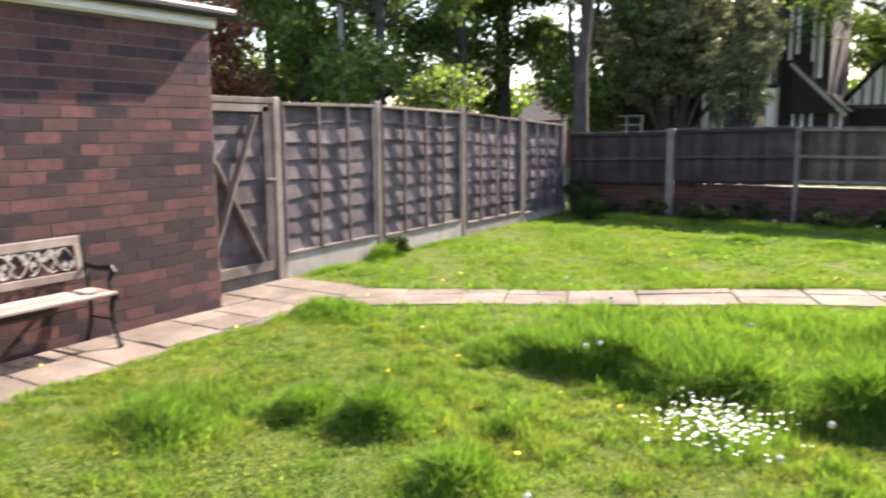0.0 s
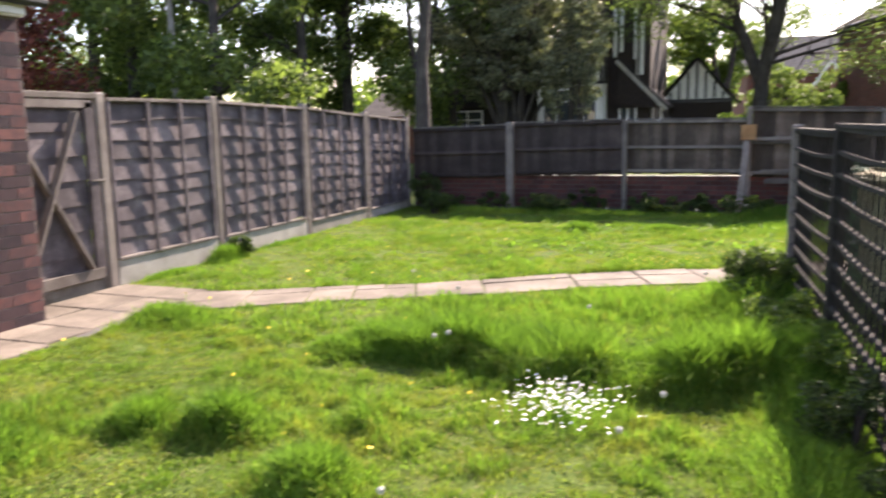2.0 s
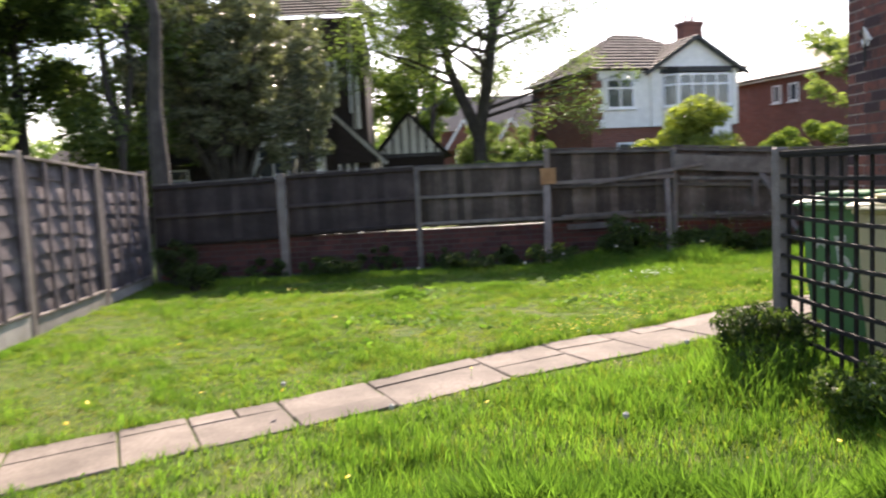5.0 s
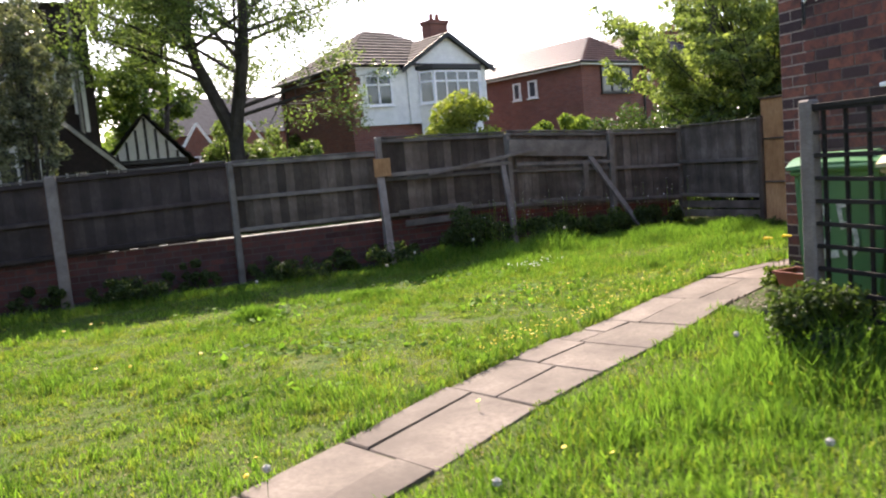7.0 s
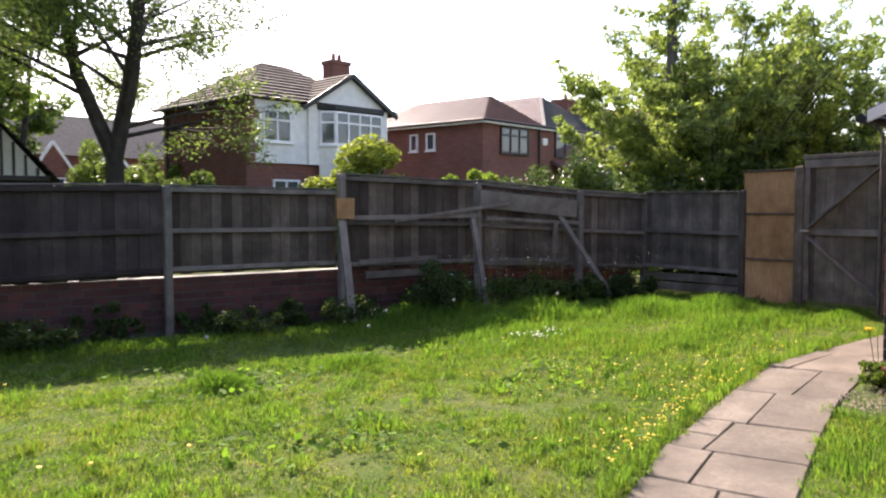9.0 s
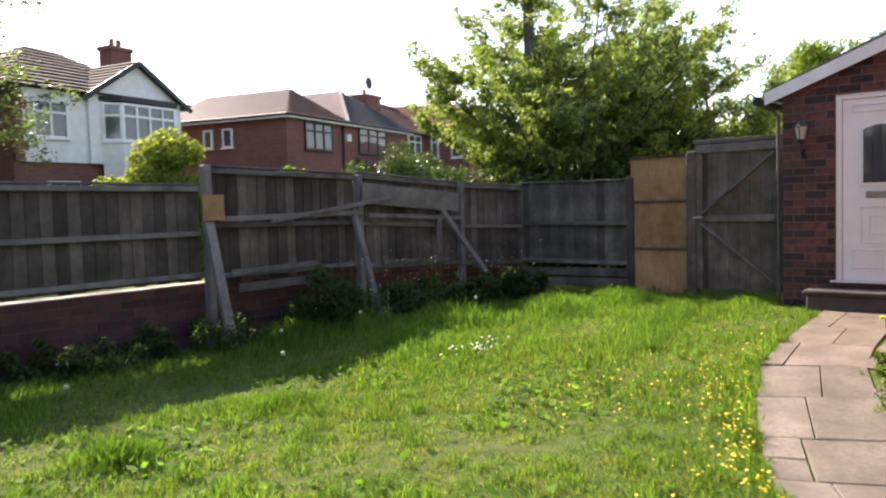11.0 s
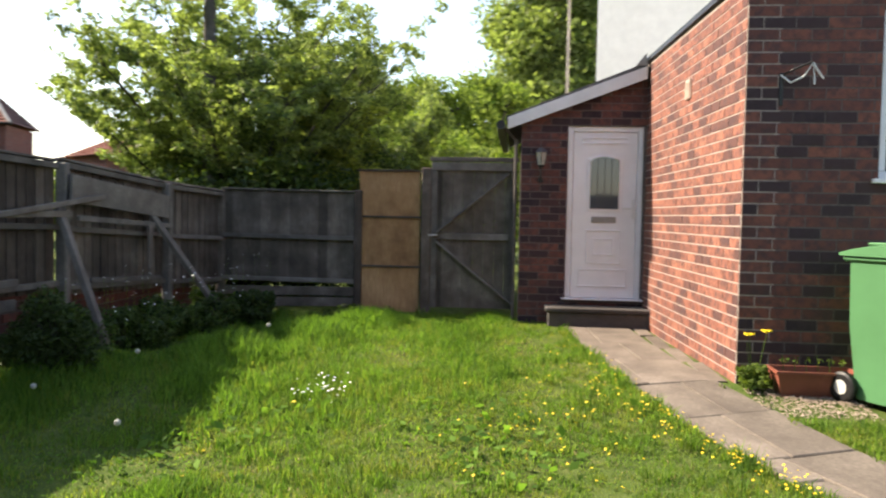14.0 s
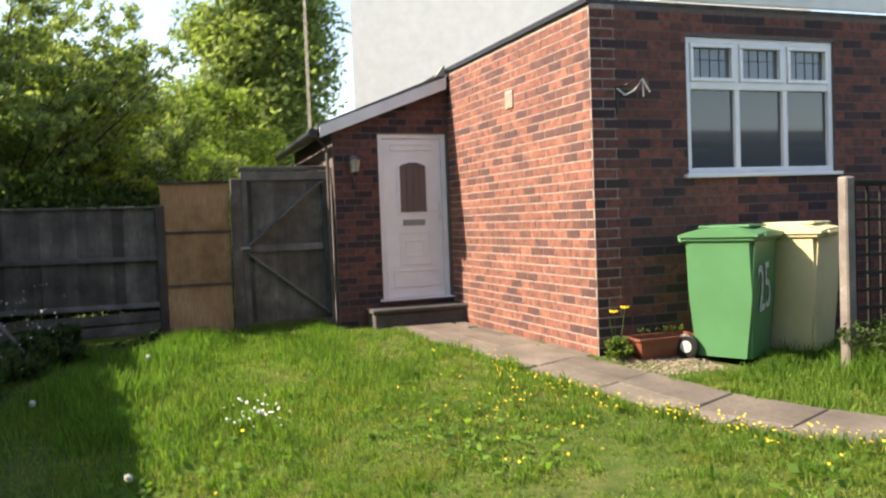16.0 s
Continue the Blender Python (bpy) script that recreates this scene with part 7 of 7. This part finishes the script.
def lantern():
    l = thing("wall_lantern", pose(LX, 10.07, 1.66), "black carriage lantern with clear panes on a wall bracket", "wall lamp")
    part("bracket", tube(tube(bmesh.new(), [(0.0, 0, 0.05), (-0.06, 0, -0.02), (-0.12, 0, 0.02), (-0.12, 0, 0.12)], 0.01, 8), [(0.0, 0, -0.02), (-0.012, 0, -0.02)], 0.035, 12), m_black, l)
    def frustum(z0, r0, z1, r1, sides=6):
        return tube(bmesh.new(), [(-0.12, 0, z0), (-0.12, 0, z1)], [r0, r1], sides)
    part("base", frustum(0.12, 0.03, 0.15, 0.045), m_black, l)
    part("pane", frustum(0.15, 0.042, 0.29, 0.07), m_seed, l, "clear glass panes")
    bm = bmesh.new()
    for k in range(6):
        a = k * math.pi / 3
        tube(bm, [(-0.12 + 0.045 * math.cos(a), 0.045 * math.sin(a), 0.15), (-0.12 + 0.073 * math.cos(a), 0.073 * math.sin(a), 0.29)], 0.004, 4)
    part("cage", bm, m_black, l)
    part("cap", frustum(0.29, 0.085, 0.345, 0.03), m_felt, l, "grey weathered cap")
    part("finial", frustum(0.345, 0.012, 0.38, 0.006), m_black, l)


lantern()


def rope_hook():
    h = thing("wall_bracket", pose(EX, 8.42, 2.28, 0, 0, 0), "black iron wall bracket with white cord hanging from it", "bracket")
    part("plate", cuboid((-0.012, -0.015, -0.22), (0.004, 0.015, 0.02), 0.003), m_black, h)
    part("arm", tube(bmesh.new(), [(0, 0, 0), (-0.08, -0.06, 0.03), (-0.12, -0.18, 0.08)], 0.008, 6), m_black, h)
    c = thing("cord", pose(EX, 8.42, 2.28), "white cord looped on the wall bracket", "cord")
    part("loop", tube(bmesh.new(), [(-0.02, 0.01, 0.0), (-0.05, -0.05, -0.06), (-0.08, -0.13, -0.02), (-0.12, -0.18, 0.07), (-0.1, -0.2, -0.03), (-0.1, -0.2, -0.08)], 0.007, 6), m_white, c)
    part("loop", tube(bmesh.new(), [(-0.12, -0.18, 0.07), (-0.11, -0.23, 0.0), (-0.11, -0.26, -0.04)], 0.007, 6), m_white, c)


rope_hook()
m_vent = plain("buff_vent", (0.5, 0.38, 0.31), 0.8)
v_ = thing("air_vent", pose(3.3, EY + (EY2 - EY) * 1.5 / 3.2, 2.42, 0, 0, 3.5), "small buff square air vent in the brick wall", "vent")
part("plate", cuboid((-0.08, 0.0, -0.09), (0.08, 0.022, 0.09), 0.004), m_vent, v_)
bm = bmesh.new()
for k in range(6):
    box(bm, (-0.06, 0.023, -0.07 + k * 0.024), (0.06, 0.03, -0.06 + k * 0.024))
part("slat", bm, m_vent, v_)

# cord hung on the trellis post
cd = thing("cord", pose(0.64, 3.44, 0.0), "thin pale cord hung in loops on the trellis post", "cord")
def loop(cx, cz, rx, rz, y, n=18, start=0.0, end=6.28):
    return [(cx + rx * math.cos(start + (end - start) * i / n), y + 0.01 * math.sin(i), cz + rz * math.sin(start + (end - start) * i / n)) for i in range(n + 1)]
part("loop", tube(bmesh.new(), loop(0.03, 1.34, 0.05, 0.10, -0.03, start=1.2, end=6.6), 0.0014, 5), m_white, cd)
part("loop", tube(bmesh.new(), loop(0.09, 1.1, 0.05, 0.3, -0.04, start=1.5, end=7.3), 0.0014, 5), m_white, cd)
part("tail", tube(bmesh.new(), [(0.04, -0.03, 1.46), (0.12, -0.05, 1.35), (0.2, -0.1, 1.55), (0.3, -0.2, 1.95), (0.36, -0.3, 2.4)], 0.0014, 5), m_white, cd)

# stack of pale boxes and the white frame by the trellis
sb = thing("storage_box", pose(1.28, 4.1, -0.02), "pale beige plastic storage unit behind the trellis", "storage box")
for k in range(4):
    part("drawer", cuboid((-0.2, -0.25, 0.28 + k * 0.24), (0.2, 0.25, 0.50 + k * 0.24), 0.012), m_cream, sb)
part("cabinet", cuboid((-0.19, -0.24, 0.0), (0.21, 0.26, 1.24), 0.01), m_white, sb)
part("lid", cuboid((-0.23, -0.28, 1.245), (0.23, 0.28, 1.30), 0.012), m_cream, sb)
fr = tagged(new("conservatory_frame"), "white plastic door frame edge beside the start of the walk", "door frame", kind="structure")
part("jamb", cuboid((0.475, 1.62, -0.2), (1.7, 1.70, 2.6), 0.006), m_pvc, fr)
part("seal", cuboid((0.46, 1.615, -0.2), (0.474, 1.70, 2.6), 0.002), m_black, fr)
part("threshold", cuboid((0.475, 1.5, -0.2), (1.7, 1.615, -0.02), 0.006), m_conc, fr)


# undergrowth
bush((0.28, 7.05, -0.12), (0.42, 0.36, 0.62), 5200, 401, "dark tangled weedy bush at the foot of the trellis post", m_leaf_weed, 0.02, clumps=18, name="weedy_bush", group="weeds and brambles")
bush((0.42, 6.1, -0.12), (0.32, 0.5, 0.42), 4200, 402, "tall wispy weeds along the trellis", m_leaf_mid, 0.018, clumps=18, name="weedy_bush", group="weeds and brambles")
for k, (x, y, sx, sy, h) in enumerate([(-5.5, 13.9, 0.4, 0.35, 0.75), (-5.1, 13.4, 0.35, 0.3, 0.5), (1.35, 13.7, 0.6, 0.4, 1.05), (2.4, 13.7, 0.6, 0.36, 0.6), (3.3, 13.65, 0.55, 0.34, 0.4), (4.4, 13.4, 0.45, 0.45, 0.3), (4.85, 12.3, 0.35, 0.8, 0.28), (-3.2, 14.0, 0.6, 0.3, 0.3), (-1.2, 14.0, 0.7, 0.3, 0.28), (0.2, 13.9, 0.5, 0.3, 0.4), (-5.8, 8.35, 0.16, 0.22, 0.3)]):
    bush((x, y, -0.1), (sx, sy, h), int(5200 * sx * (h + 0.3)) + 700, 410 + k, "dark green bramble and nettle growth at the foot of the fence", m_leaf_weed, 0.022, clumps=20, name="bramble", group="weeds and brambles")
flowers("garlic_flowers", [(_r.uniform(1.2, 4.9), _r.uniform(13.0, 14.0), _r.uniform(0.35, 0.75)) for _ in range(70)], 0.010, m_petal, "tiny white flowers among the brambles", "flowers")
for k, (x, y, sx, sy, h) in enumerate([(0.52, 4.9, 0.22, 0.4, 0.45), (0.55, 3.9, 0.22, 0.4, 0.5), (0.45, 5.6, 0.2, 0.35, 0.35), (0.62, 3.1, 0.2, 0.35, 0.4), (1.05, 6.25, 0.2, 0.25, 0.3)]):
    bush((x, y, -0.13), (sx, sy, h), 3200, 440 + k, "dark wispy weeds growing through the trellis", m_leaf_weed if k % 2 else m_leaf_mid, 0.016, clumps=20, name="weedy_bush", group="weeds and brambles")


# the bricks and other pieces of walls, last
plinth()
clad(w_ext, M_WEST, 5.6, ETOP + 0.03, [(EY - WY1, WZ0 + 0.03, EY - WY0, WZ1 + 0.03)], near=(1.0, 1.0), limit=300)
BRICK_MATS[:] = [m_brick_sunlit, m_brick_sunlit_i]
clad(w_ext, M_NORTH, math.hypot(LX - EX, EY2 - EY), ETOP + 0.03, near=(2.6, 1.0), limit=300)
BRICK_MATS[:] = [m_brick, m_brick_i]
BRICK_MATS[:] = [m_brick_purple, m_brick_purple_i]
clad(w_lean, M_LEAN, LY1 - EY2, 2.9, [(LY1 - DOOR_Y1, DOOR_Z0 - 0.0, LY1 - DOOR_Y0, DOOR_Z1 + 0.03)], top=lambda u: 2.38 + 0.52 * u / (LY1 - EY2), limit=300)
brick_size(0.29, 0.0965)
BRICK_MATS[:] = [m_brick_dark, m_brick_dark_i]
clad(w_west, M_W, HY + 4, HTOP + 0.12, near=(8.0, 1.0), limit=300)
